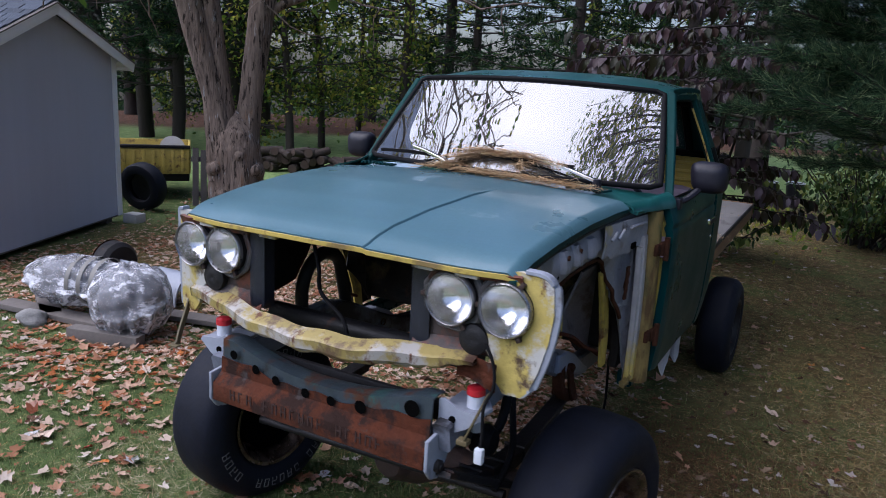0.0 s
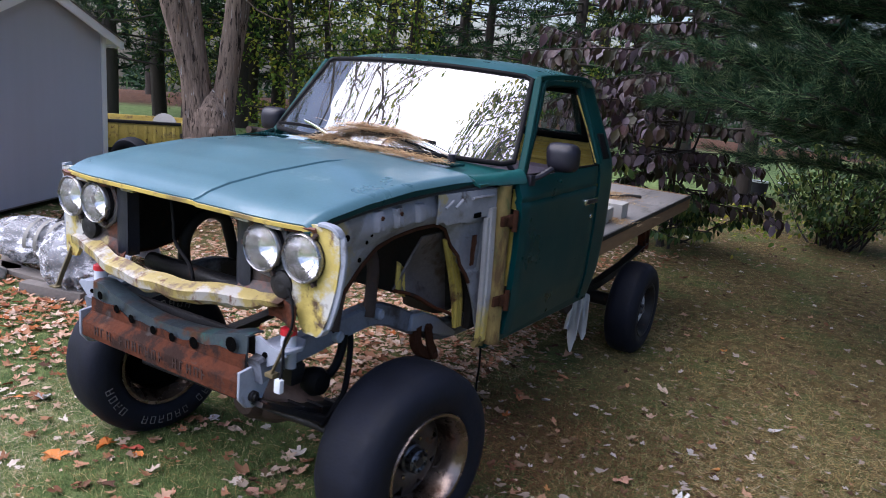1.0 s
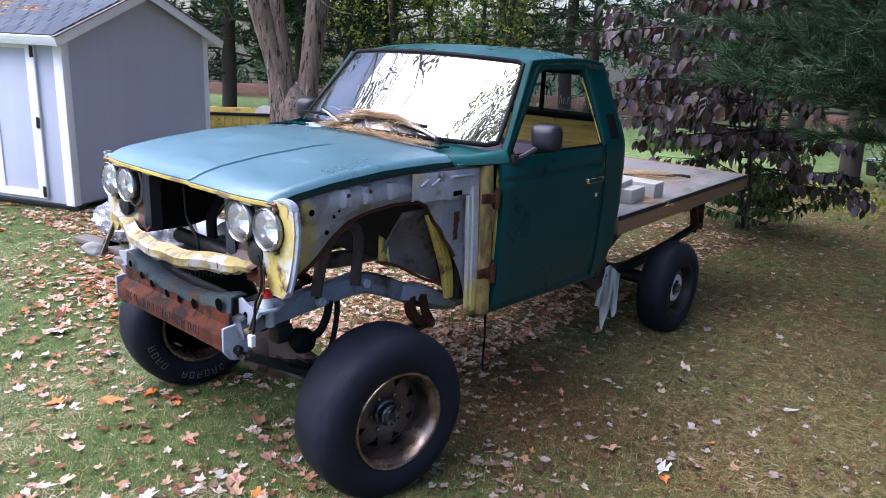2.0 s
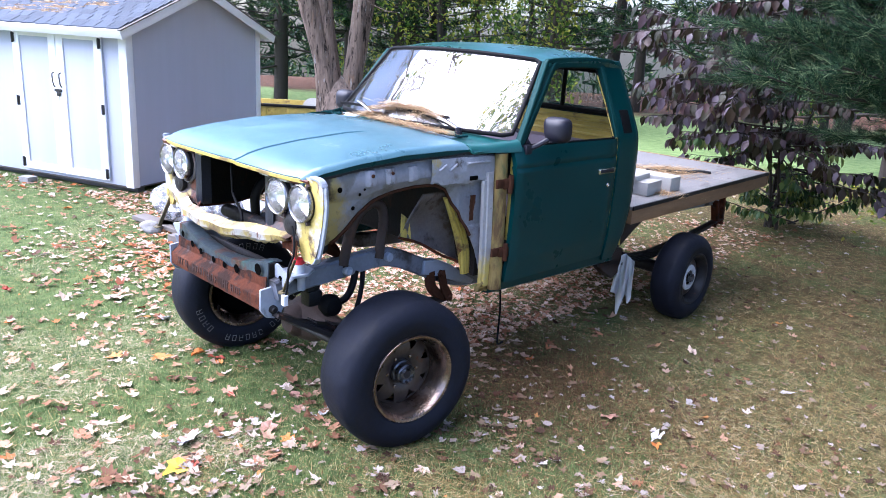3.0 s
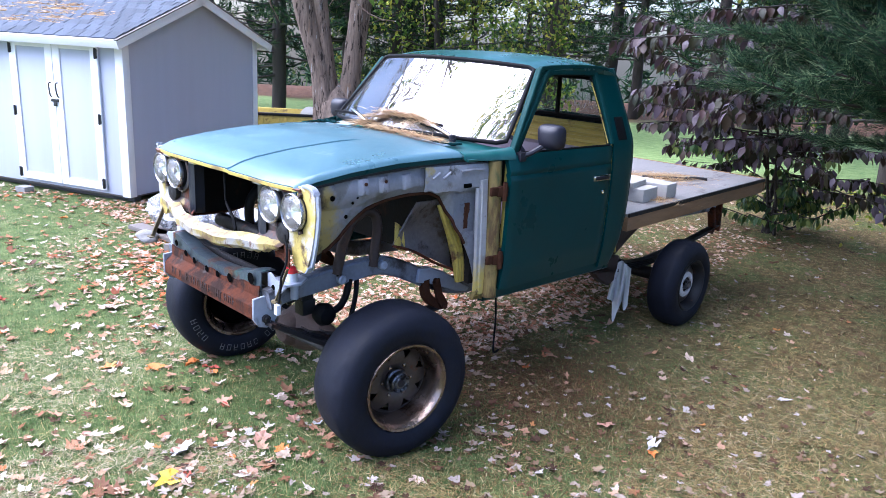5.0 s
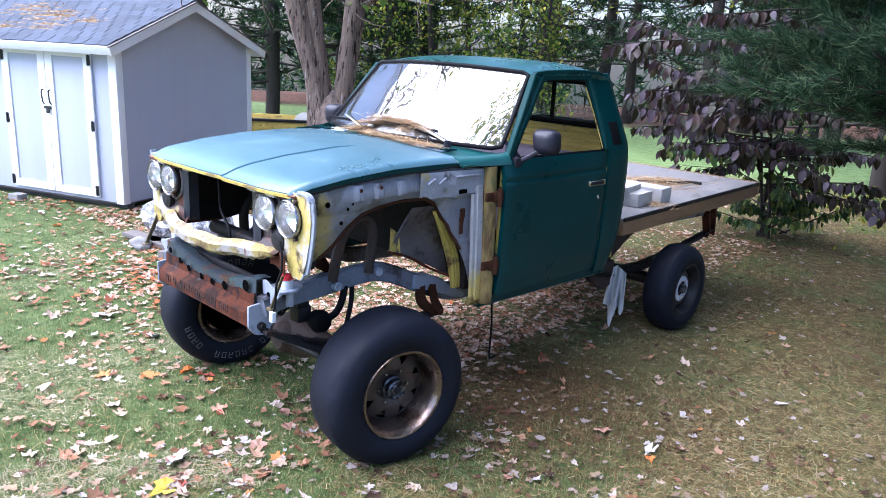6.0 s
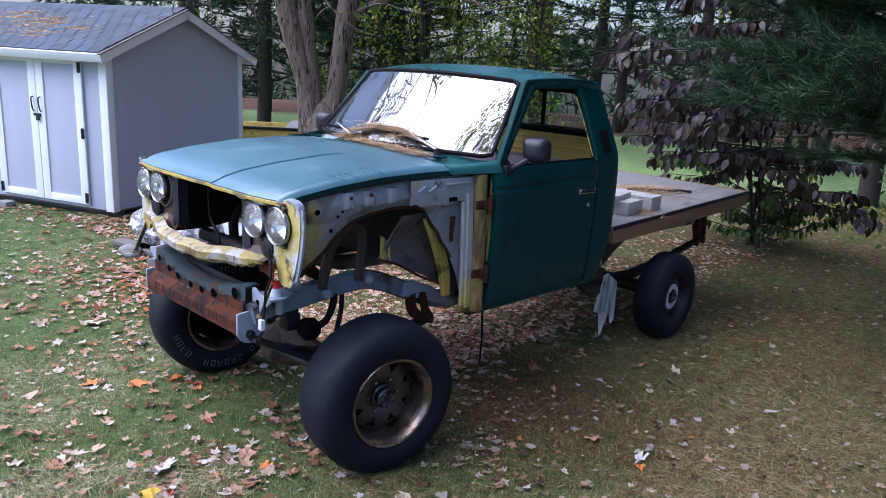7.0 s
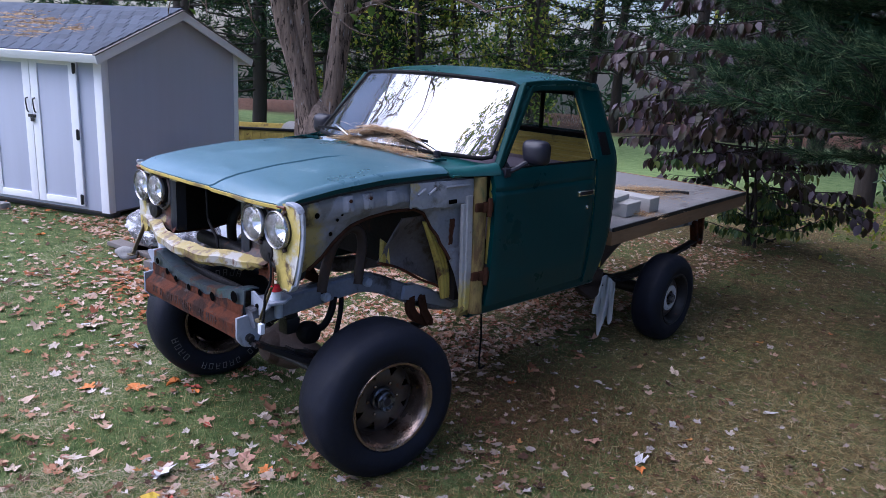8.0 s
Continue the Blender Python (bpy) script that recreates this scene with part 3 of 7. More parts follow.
# cab back with its window opening
bm = sheet(B(), lambda a, b: Vector(((-1 + 2 * a) * (side(0.61 + 1.12 * b) - 0.03), lerp(0.61 + 1.12 * b, BACK) - 0.005, 0.61 + 1.12 * b)), 48, 44, 0.012,
           lambda a, b: abs(-1 + 2 * a) < 0.80 and 1.455 < 0.61 + 1.12 * b < 1.665)
cab_back = part("cab_back", bm, shaded_teal, truck)
bm = B()
prism(bm, [(-0.66, 0.65), (0.66, 0.65), (0.655, 1.405), (-0.655, 1.405)], "y", 2.345, 2.358, 0.002)
for k in range(5):
    tube(bm, [(-0.60, 2.344, 1.20 + 0.043 * k), (0.60, 2.344, 1.20 + 0.043 * k)], 0.011, 8)
part("back_trim", bm, lit_yellow, cab_back, "ribbed yellow inner back panel")
bm = B()
tube(bm, smooth_path([(-0.53, 2.362, 1.425), (0.53, 2.362, 1.425), (0.545, 2.362, 1.44), (0.505, 2.360, 1.655), (0.49, 2.36, 1.67), (-0.49, 2.36, 1.67), (-0.505, 2.36, 1.655), (-0.545, 2.362, 1.44), (-0.53, 2.362, 1.425)], 5), 0.017, 8)
box(bm, 0.165, 0.19, 2.352, 2.368, 1.43, 1.665, 0.004)
box(bm, -0.19, -0.165, 2.352, 2.368, 1.43, 1.665, 0.004)
part("rear_window_seal", bm, black_rubber, cab_back, "black rubber rear window seal")
clear = glazing("clear glass", 1.45, grime=0.05)
screen_glass = glazing("windscreen glass", 3.2, (0.62, 0.70, 0.68), 0.10)
bm = B()
prism(bm, [(-0.535, 1.43), (0.535, 1.43), (0.50, 1.665), (-0.50, 1.665)], "y", 2.3595, 2.3635)
pane = part("rear_window", bm, clear, truck, "clear rear window with a white scrawl")
pane.visible_shadow = False
scrawl = material("white scrawl", (0.7, 0.7, 0.7), 0.8, vary=0.05)
for k in range(7):
    bm = B()
    u = 0.30 + 0.026 * k
    h = (0.05, 0.03, 0.042, 0.028, 0.05, 0.03, 0.036)[k]
    tube(bm, [(u, 2.358, 1.485), (u + 0.006, 2.358, 1.485 + h), (u + 0.016, 2.358, 1.49)], 0.0016, 5)
    part("mark", bm, scrawl, pane)


# windscreen
def screen(a, b, off=0.0):
    u = -1 + 2 * a
    low = Vector((u * 0.672, ws_foot(u * 0.672), 1.372 - 0.012 * u * u))
    top = Vector((u * 0.585, 1.415 + 0.115 * u * u, 1.742 - 0.022 * u * u))
    p = low.lerp(top, b)
    return p + Vector((0, -off, off))


bm = sheet(B(), lambda a, b: screen(0.012 + 0.976 * a, 0.02 + 0.96 * b, 0.004), 24, 8, 0.004)
ws = part("windscreen", bm, screen_glass, truck, "sky-reflecting laminated windscreen")
ws.visible_shadow = False
bm = B()
rim = [screen(i / 30, 0.0, 0.006) for i in range(1, 30)] + [screen(1 - 0.006, 0.035 + 0.93 * i / 10, 0.006) for i in range(11)] + [screen(1 - i / 30, 0.995, 0.006) for i in range(1, 30)] + [screen(0.006, 0.965 - 0.93 * i / 10, 0.006) for i in range(11)]
tube(bm, rim + rim[:1], 0.011, 10, caps=False)
part("windscreen_seal", bm, black_rubber, ws, "black rubber windscreen seal")
for foot, elbow, ends in (((0.490, 1.010, 1.376), (0.20, 1.055, 1.440), ((0.37, 1.050, 1.424), (-0.03, 1.048, 1.428))), ((-0.10, 0.975, 1.376), (-0.345, 1.045, 1.434), ((-0.22, 1.030, 1.410), (-0.53, 1.055, 1.408)))):
    f, e = Vector(foot), Vector(elbow)
    bm = B()
    tube(bm, [f + Vector((0, -0.004, 0.010)), f.lerp(e, 0.35) + Vector((0, -0.010, 0.014)), f.lerp(e, 0.7) + Vector((0, -0.008, 0.012)), e + Vector((0, -0.004, 0.004))], 0.01, flat=(0.0085, 0.006))
    wiper = part("wiper", bm, chrome, truck, "silver windscreen wiper")
    part("pivot", tube(B(), [f + Vector((0, 0, -0.035)), f + Vector((0, -0.004, 0.018))], [0.019, 0.014], 12), black_plastic, wiper)
    bm = tube(B(), smooth_path([Vector(ends[0]), Vector(ends[0]).lerp(Vector(ends[1]), 0.5) + Vector((0, -0.004, 0.006)), Vector(ends[1])]), 0.006, flat=(0.004, 0.007))
    part("blade", bm, black_rubber, wiper)

# inside of the cab
bm = B()
box(bm, -0.60, 0.60, 1.75, 2.10, 0.80, 0.98, 0.04)
seat = part("seat", bm, seat_vinyl, truck, "mauve-grey vinyl bench seat")
bm = B()
box(bm, -0.60, 0.60, 2.10, 2.23, 0.92, 1.275, 0.04, Matrix.Translation((0, 0.0, 0)))
part("seat_back", bm, seat_vinyl, seat)
bm = B()
box(bm, -0.63, 0.63, 1.16, 1.38, 1.06, 1.315, 0.03)
part("dashboard", bm, dark_interior, truck)
bm = B()
ring = [(0.33 + 0.19 * math.cos(t), 1.60 - 0.09 * math.sin(t), 1.23 + 0.165 * math.sin(t)) for t in [2 * math.pi * k / 32 for k in range(33)]]
tube(bm, ring, 0.012, 8, caps=False)
tube(bm, [(0.15, 1.60, 1.23), (0.51, 1.60, 1.23)], 0.010, 8)
tube(bm, [(0.33, 1.60, 1.23), (0.33, 1.30, 1.08)], 0.02, 8)
part("steering_wheel", bm, black_plastic, truck, "thin black steering wheel")

# the cab sits a little to the left of the nose and widens towards its tail
CAB = ("cowl", "cowl_end", "roof", "windscreen_pillar", "cab_corner", "hinge_pillar", "rocker_panel", "door", "cab_back", "rear_window", "windscreen", "wiper", "cab_floor", "seat", "dashboard", "steering_wheel")


def clamp01(x):
    return min(1.0, max(0.0, x))


def settle(ob):
    for v in ob.data.vertices:
        x, y = v.co.x, v.co.y
        tail = clamp01((y - 1.15) / 0.9)
        wide = (0.016 * clamp01((y - 1.10) / 0.05) + 0.036 * tail) * clamp01((x - 0.45) / 0.2) * (1 - 0.7 * clamp01((v.co.z - 1.34) / 0.36))
        v.co.x = x + 0.025 * clamp01((y - 0.94) / 0.12) + wide
        v.co.y = y - 0.11 * tail
    for c in ob.children:
        settle(c)


for ob in truck.children:
    if ob.name.split(".")[0] in CAB:
        settle(ob)

# bare inner fenders, cowl sides and front panels
for s in (-1, 1):
    top = [(0.13, 1.232), (0.30, 1.252), (0.5, 1.268), (0.75, 1.280), (0.95, 1.283), (1.10, 1.278)]
    arch = [(0.13, 0.93), (0.20, 0.96), (0.26, 1.0), (0.32, 1.06), (0.40, 1.11), (0.50, 1.14), (0.62, 1.155), (0.76, 1.15), (0.83, 1.12), (0.875, 1.05), (0.92, 0.975), (0.97, 0.895), (1.02, 0.80), (1.05, 0.70), (1.065, 0.60), (1.125, 0.60)]

    if s < 0:
        arch = [(0.13, 0.88), (0.40, 0.87), (0.58, 0.90), (0.66, 1.0), (0.72, 1.10), (0.80, 1.14), (0.86, 1.10), (0.90, 1.0), (0.95, 0.85), (1.0, 0.70), (1.06, 0.60), (1.125, 0.60)]

    def apron(a, b, s=s, top=top, arch=arch):
        v = 0.13 + (1.125 - 0.13) * a
        lo, hi = lerp(v, arch), lerp(v, top)
        z = lo + (hi - lo) * b
        k = (z - 1.13) / 0.14
        u = 0.600 + 0.030 * a
        if v < 0.90:
            u += 0.020 * math.sin(math.pi * min(1, max(0, k))) - 0.020 * max(0, 0.35 - b) / 0.35
        for r in (0.36, 0.47, 0.60):
            d = abs(v - r)
            if d < 0.026 and 1.185 < z < 1.255:
                u += 0.016 * min(1, (0.026 - d) / 0.010)
        if v > 0.945 and z < 1.13:
            u += 0.010 * max(0, 1 - abs(v - 1.065) / 0.012)
        if 0.915 < v < 1.045 and 0.93 < z < 1.135:
            u -= 0.009
        u += 0.004 * noise.noise((v * 12, z * 12, s)) + 0.045 * min(1, max(0, (v - 0.85) / 0.25))
        return Vector((s * u, v, z))
    # the far fender takes the bay colour with its painted-in shade
    ap = part("inner_fender", sheet(B(), apron, 150, 60, 0.008), primer_front if s > 0 else bay_shade, truck, "grey primer inner fender with rust")
    bm = B()
    tube(bm, smooth_path([(s * 0.60, 0.10, 1.236), (s * 0.605, 0.30, 1.262), (s * 0.618, 0.55, 1.280), (s * 0.63, 0.80, 1.291), (s * 0.645, 1.02, 1.296), (s * 0.66, 1.16, 1.290)]), 0.01, flat=(0.022, 0.006))
    part("fender_rail", bm, black_steel, ap)
    bm = tube(B(), [apron(i / 40, 0.0) + Vector((s * 0.004, 0, 0)) for i in range(2, 35)], 0.008, 8)
    part("arch_lip", bm, dark_rust, ap, "rust-brown rolled arch lip")
    for v0, z0 in ((0.36, 1.232), (0.47, 1.234)):
        bm = lathe(B(), [(0.0, 0.009), (0.005, 0.008), (0.006, 0.0005)], 6, "x", Matrix.Diagonal((s, 1, 1, 1)) @ Matrix.Translation((0.640, v0, z0)))
        part("bolt", bm, dark_rust, ap)
    jag = [(0.70, 1.165), (0.74, 1.17), (0.76, 1.155), (0.86, 1.158), (0.93, 1.148), (0.96, 1.165), (1.02, 1.165), (1.06, 1.15), (1.12, 1.165)]

    def overlap(a, b, s=s, jag=jag):
        v = 0.70 + 0.42 * a
        lo = lerp(v, jag) + 0.004 * noise.noise((v * 60, 0, 0))
        return Vector((s * (0.646 + 0.052 * a + 0.006 * math.sin(b * 3) + 0.003 * noise.noise((v * 20, b * 4, 1))), v, lo + (1.278 - lo) * b))
    lap = part("cowl_panel", sheet(B(), overlap, 60, 12, 0.006), primer, truck, "grey dented cowl side panel")
    for p0, p1 in (((0.735, 1.225), (0.775, 1.250)), ((0.795, 1.222), (0.84, 1.252)), ((0.90, 1.250), (1.04, 1.252))):
        bm = tube(B(), [(s * (0.657 + 0.12 * (p0[0] - 0.70)), p0[0], p0[1]), (s * (0.659 + 0.12 * (p0[0] / 2 + p1[0] / 2 - 0.70)), (p0[0] + p1[0]) / 2, (p0[1] + p1[1]) / 2 + 0.002), (s * (0.657 + 0.12 * (p1[0] - 0.70)), p1[0], p1[1])], 0.006, 6)
        part("swage", bm, primer, lap)
    bm = B()
    sheet(bm, lambda a, b, s=s: Vector((s * (0.672 + 0.003 * math.sin(a * 9) + 0.004 * noise.noise((a * 3, b * 6, 1))), 0.945 + 0.034 * a + 0.010 * noise.noise((b * 5, 3, 0)) - 0.010 * (1 - b) * a, 0.965 + 0.125 * b)), 8, 16, 0.006)
    part("rusty_plate", bm, dark_rust, ap, "rusted bracket plate")
    for v0, z0, r in ((0.20, 1.185, 0.012), (0.305, 1.155, 0.007), (0.33, 1.175, 0.006), (0.27, 1.10, 0.009)):
        bm = lathe(B(), [(0.0, 0.0005), (0.0022, 0.001), (0.0022, r), (0.0, r)], 12, "x", Matrix.Diagonal((s, 1, 1, 1)) @ Matrix.Translation((0.622, v0, z0)))
        part("bolt_hole", bm, hole_shade, ap)
    bm = B()
    box(bm, min(s * 0.680, s * 0.688), max(s * 0.680, s * 0.688), 0.92, 0.970, 1.168, 1.188, 0.002)
    part("slot", bm, hole_shade, lap)
    # wheelhouse behind the opening, dished, with a slanting foot
    def house(a, b, s=s):
        start = 0.625 if s > 0 else 0.84
        v = (start + 0.10 * b) * (1 - a) + (1.03 - 0.14 * b) * a
        lo, hi = 0.895 - 0.185 * a ** 1.3, 1.10
        dish = math.sin(math.pi * a) * math.sin(math.pi * min(1, b * 1.1))
        return Vector((s * (0.575 - 0.05 * (1 - b) - 0.055 * dish), v, lo + (hi - lo) * b))
    # near panel in bare metal, far one in the colour darkened as shade
    wh = part("wheelhouse", sheet(B(), house, 24, 18, 0.008), dirty_metal if s > 0 else bay_shade, truck, "soiled grey dished wheelhouse panel")
    bm = B()
    tube(bm, smooth_path([(s * 0.535, 0.625, 0.895), (s * 0.54, 0.74, 0.855), (s * 0.55, 0.88, 0.775), (s * 0.565, 0.97, 0.735), (s * 0.575, 1.06, 0.685)] if s > 0 else [(s * 0.55, 0.85, 0.785), (s * 0.57, 0.97, 0.735)]), 0.01, flat=(0.016, 0.006))
    part("lower_flange", bm, rust, wh, "rusted lower flange")
    bm = B()
    if s > 0:
        sheet(bm, lambda a, b, s=s: Vector((s * (0.528 + 0.006 * math.sin(a * 6)), 0.632 + 0.075 * a - 0.02 * b * a, 0.885 - 0.035 * a + 0.125 * b)), 6, 8, 0.006)
        part("strengthener", bm, yellow_clean, wh, "yellow strengthening plate")
    else:
        bm.free()
    # shock hoop over the axle
    bm = B()
    tube(bm, smooth_path([(s * 0.465, 0.345, 0.79), (s * 0.455, 0.385, 0.92), (s * 0.44, 0.447, 1.012), (s * 0.425, 0.525, 1.05), (s * 0.43, 0.585, 1.035), (s * 0.44, 0.60, 0.97), (s * 0.455, 0.575, 0.87), (s * 0.465, 0.555, 0.79)], 8), 0.024, 12)
    if s < 0:
        bm.clear()
        tube(bm, smooth_path([(-0.45, 0.455, 0.77), (-0.44, 0.440, 0.92), (-0.435, 0.485, 1.005), (-0.435, 0.565, 1.035), (-0.435, 0.650, 1.000), (-0.44, 0.690, 0.92), (-0.45, 0.740, 0.77)], 8), 0.026, 12)
    part("shock_hoop", bm, brown_steel if s > 0 else black_steel, truck, "tubular shock hoop")
    bm = sheet(B(), lambda a, b, s=s: Vector((s * (0.596 - 0.012 * b), lerp(b, [(0.0, 0.832), (0.35, 0.905), (0.7, 0.965), (1.0, 1.0)]) + 0.078 * a * (1 - 0.35 * b), 1.080 - 0.42 * b)), 6, 16, 0.006)
    part("brace_panel", bm, yellow_clean, ap, "yellow panel under the seam ribs")
    for k in range(3):
        bm = B()
        tube(bm, smooth_path([(s * 0.604, 0.840 + 0.024 * k, 1.075), (s * 0.602, 0.890 + 0.024 * k, 0.985), (s * 0.598, 0.945 + 0.023 * k, 0.89), (s * 0.594, 0.990 + 0.021 * k, 0.79), (s * 0.590, 1.015 + 0.018 * k, 0.66)]), 0.0095, 8)
        part("fender_brace", bm, yellow_clean, ap, "yellow seam rib")
    bm = B()
    tube(bm, smooth_path([(s * 0.690, 1.020, 1.16), (s * 0.694, 1.024, 1.0), (s * 0.694, 1.034, 0.8), (s * 0.690, 1.043, 0.61)]), 0.02, flat=(0.010, 0.017))
    part("cowl_side", bm, cream, truck, "pale grey cowl side post")
    bm = B()
    tube(bm, smooth_path([(s * 0.694, 1.045, 1.20), (s * 0.700, 1.050, 1.0), (s * 0.701, 1.058, 0.80), (s * 0.698, 1.064, 0.62)]), 0.02, flat=(0.012, 0.021))
    part("cowl_seam", bm, cream, truck, "rounded cream-yellow seam")
    bm = B()
    sheet(bm, lambda a, b, s=s: Vector((s * (0.708 + 0.010 * noise.noise((a * 5, b * 4, 7)) - 0.02 * (1 - b)), 1.025 + 0.125 * a, 0.585 + 0.05 * b + 0.008 * noise.noise((a * 7, 1, 2)))), 14, 6, 0.02)
    part("sill_end", bm, post_yellow, truck, "battered rocker end")
    # side panel of the nose
    outline = [(0.555, 1.245), (0.62, 1.25), (0.688, 1.248), (0.716, 1.222), (0.722, 1.15), (0.713, 1.07), (0.691, 0.985), (0.666, 0.920), (0.645, 0.898), (0.592, 0.898), (0.572, 0.925), (0.555, 0.985), (0.525, 1.02), (0.52, 1.06), (0.635, 1.06), (0.655, 1.15), (0.63, 1.225)]
    bm = prism(B(), [(s * (x if s > 0 else min(x, 0.652)), z) for x, z in outline], "y", 0.045, 0.062)
    nose = part("nose_panel", bm, yellow, truck, "worn yellow nose side panel")
    bm = B()
    tube(bm, smooth_path([(s * (x if s > 0 else min(x, 0.655)), v, z) for x, v, z in ((0.635, 0.055, 1.254), (0.692, 0.055, 1.249), (0.720, 0.055, 1.215), (0.724, 0.055, 1.14), (0.713, 0.055, 1.06), (0.690, 0.058, 0.98), (0.664, 0.06, 0.917), (0.64, 0.062, 0.898))]), 0.014, flat=(0.015, 0.006))
    part("rolled_edge", bm, grey_paint, nose, "bare pale rolled edge")
    # lamp panel and lamps
    bm = sheet(B(), lambda a, b, s=s: Vector((s * (0.285 + 0.365 * a), 0.075 - 0.01 * a, 0.985 + 0.255 * b)), 36, 26, 0.008,
               lambda a, b: any(math.hypot(0.285 + 0.365 * a - c, 0.985 + 0.255 * b - 1.142) < 0.060 for c in ((0.420, 0.588) if s > 0 else (0.435, 0.580))))
    part("lamp_panel", bm, lamp_panel_mat, truck, "rusty headlight mounting panel")
    bm = sheet(B(), lambda a, b, s=s: Vector((s * (0.29 + (0.27 if s < 0 else 0.19) * a), 0.070 - (0.028 if s < 0 else 0.050) * (1 - b) + 0.012 * math.sin(a * 7) * (1 - b), 0.950 + 0.020 * a + 0.055 * b)), 30, 6, 0.005)
    part("lower_panel", bm, lamp_panel_mat, truck, "rust-stained panel under the lamps")
    bm = B()
    sheet(bm, lambda a, b, s=s: Vector((s * 0.283, 0.06 + 0.045 * a, 0.96 + 0.285 * b)), 4, 4, 0.006)
    sheet(bm, lambda a, b, s=s: Vector((s * (0.283 + 0.058 * a), 0.060 - 0.006 * math.sin(a * 3.1), 0.965 + 0.28 * b)), 6, 4, 0.006)
    part("radiator_flange", bm, flange_steel, truck, "blue-black radiator support flange")
    for u0 in ((0.420, 0.588) if s > 0 else (0.435, 0.580)):
        m = Matrix.Translation((s * u0, 0.020, 1.142))
        bm = lathe(B(), [(0.10, 0.002), (0.10, 0.03), (0.075, 0.055), (0.04, 0.076), (0.018, 0.080), (0.012, 0.078), (0.018, 0.074), (0.04, 0.070)], 32, "y", m)
        lamp = part("headlight", bm, black_steel, truck, "round sealed-beam headlight")
        bm = lathe(B(), [(0.062, 0.070), (0.048, 0.102), (0.034, 0.104), (0.028, 0.098), (0.034, 0.080)], 9, "y", m @ Matrix.Rotation(0.2 + u0, 4, "Y"))
        part("bucket", bm, lamp_bucket, lamp, "rusty grey lamp bucket")
        bm = lathe(B(), [(0.014, 0.0690), (0.004, 0.0705), (-0.001, 0.0745), (0.003, 0.0785), (0.014, 0.0800), (0.020, 0.078)], 40, "y", m)
        part("retaining_ring", bm, ring_metal, lamp, "dull grey retaining ring")
        bm = lathe(B(), [(0.060, 0.0005), (0.058, 0.012), (0.050, 0.030), (0.034, 0.050), (0.012, 0.066), (0.006, 0.0695)], 40, "y", m)
        part("reflector", bm, reflector_mat, lamp, "silvered reflector bowl")
        bm = lathe(B(), [(-0.014, 0.0005), (-0.0125, 0.02), (-0.008, 0.045), (0.0, 0.064), (0.006, 0.0702)], 40, "y", m)
        ln = part("lens", bm, lens_mat, lamp, "fluted clear lens")
        ln.visible_shadow = False
        for k in range(3):
            t = radians(30 + 120 * k)
            bm = B()
            box(bm, -0.007, 0.007, 0.008, 0.024, -0.004, 0.013, 0.003, m @ Matrix.Rotation(t, 4, "Y") @ Matrix.Translation((0, 0, 0.082)))
            part("adjuster", bm, brown_steel, lamp)
    bm = lathe(B(), [(-0.0, 0.0005), (-0.004, 0.02), (0.0, 0.03), (0.004, 0.044), (0.02, 0.047), (0.05, 0.04)], 28, "y", Matrix.Translation((s * 0.495, 0.035, 1.035)))
    part("horn", bm, black_steel, truck, "round black horn")
    bm = B()
    sheet(bm, lambda a, b, s=s: Vector((s * (0.33 + 0.30 * a), 0.040 - 0.012 * b + 0.004 * math.sin(a * 20), 1.212 + 0.026 * b + 0.004 * noise.noise((a * 9, s, 0)))), 24, 3, 0.010)
    part("header_end", bm, lamp_panel_mat, truck, "rusty cream header strip")
    # shock tower with its red-capped cylinder
    bm = prism(B(), [(s * x, z) for x, z in ((0.408, 0.738), (0.408, 0.842), (0.425, 0.848), (0.465, 0.826), (0.535, 0.822), (0.545, 0.808), (0.50, 0.770), (0.462, 0.750), (0.445, 0.738))], "y", 0.022, 0.032, 0.002)
    prism(bm, [(s * x, v) for x, v in ((0.410, 0.033), (0.535, 0.033), (0.545, 0.10), (0.50, 0.165), (0.41, 0.165))], "z", 0.806, 0.818, 0.002)
    tower = part("shock_tower", bm, grey_paint, truck, "pale grey welded bracket")
    bm = lathe(B(), [(0.735, 0.0005), (0.735, 0.018), (0.805, 0.018)], 16, "z", Matrix.Translation((s * 0.495, 0.10, 0)))
    part("lower_stem", bm, grey_paint, tower)
    bm = lathe(B(), [(0.80, 0.0005), (0.80, 0.026), (0.855, 0.025), (0.862, 0.018), (0.863, 0.0005)], 20, "z", Matrix.Translation((s * 0.495, 0.085, 0)))
    part("cylinder", bm, white_plastic, tower, "milky plastic cylinder")
    bm = lathe(B(), [(0.855, 0.024), (0.858, 0.028), (0.876, 0.027), (0.880, 0.02), (0.880, 0.0005)], 20, "z", Matrix.Translation((s * 0.495, 0.085, 0)))
    part("cap", bm, red_plastic, tower, "red plastic cap")
    bm = lathe(B(), [(0.0, 0.0005), (0.0, 0.011), (0.004, 0.011), (0.004, 0.0005)], 12, "y", Matrix.Translation((s * 0.455, 0.018, 0.79)))
    part("bolt_hole", bm, hole_shade, tower)
    bm = prism(B(), [(-0.058, 0.742), (0.02, 0.750), (0.115, 0.742), (0.10, 0.715), (0.045, 0.618), (0.01, 0.600), (-0.03, 0.612), (-0.058, 0.648)], "x", s * 0.413, s * 0.424, 0.002)
    hanger = part("spring_hanger", bm, grey_paint, truck, "pale grey spring hanger plate")
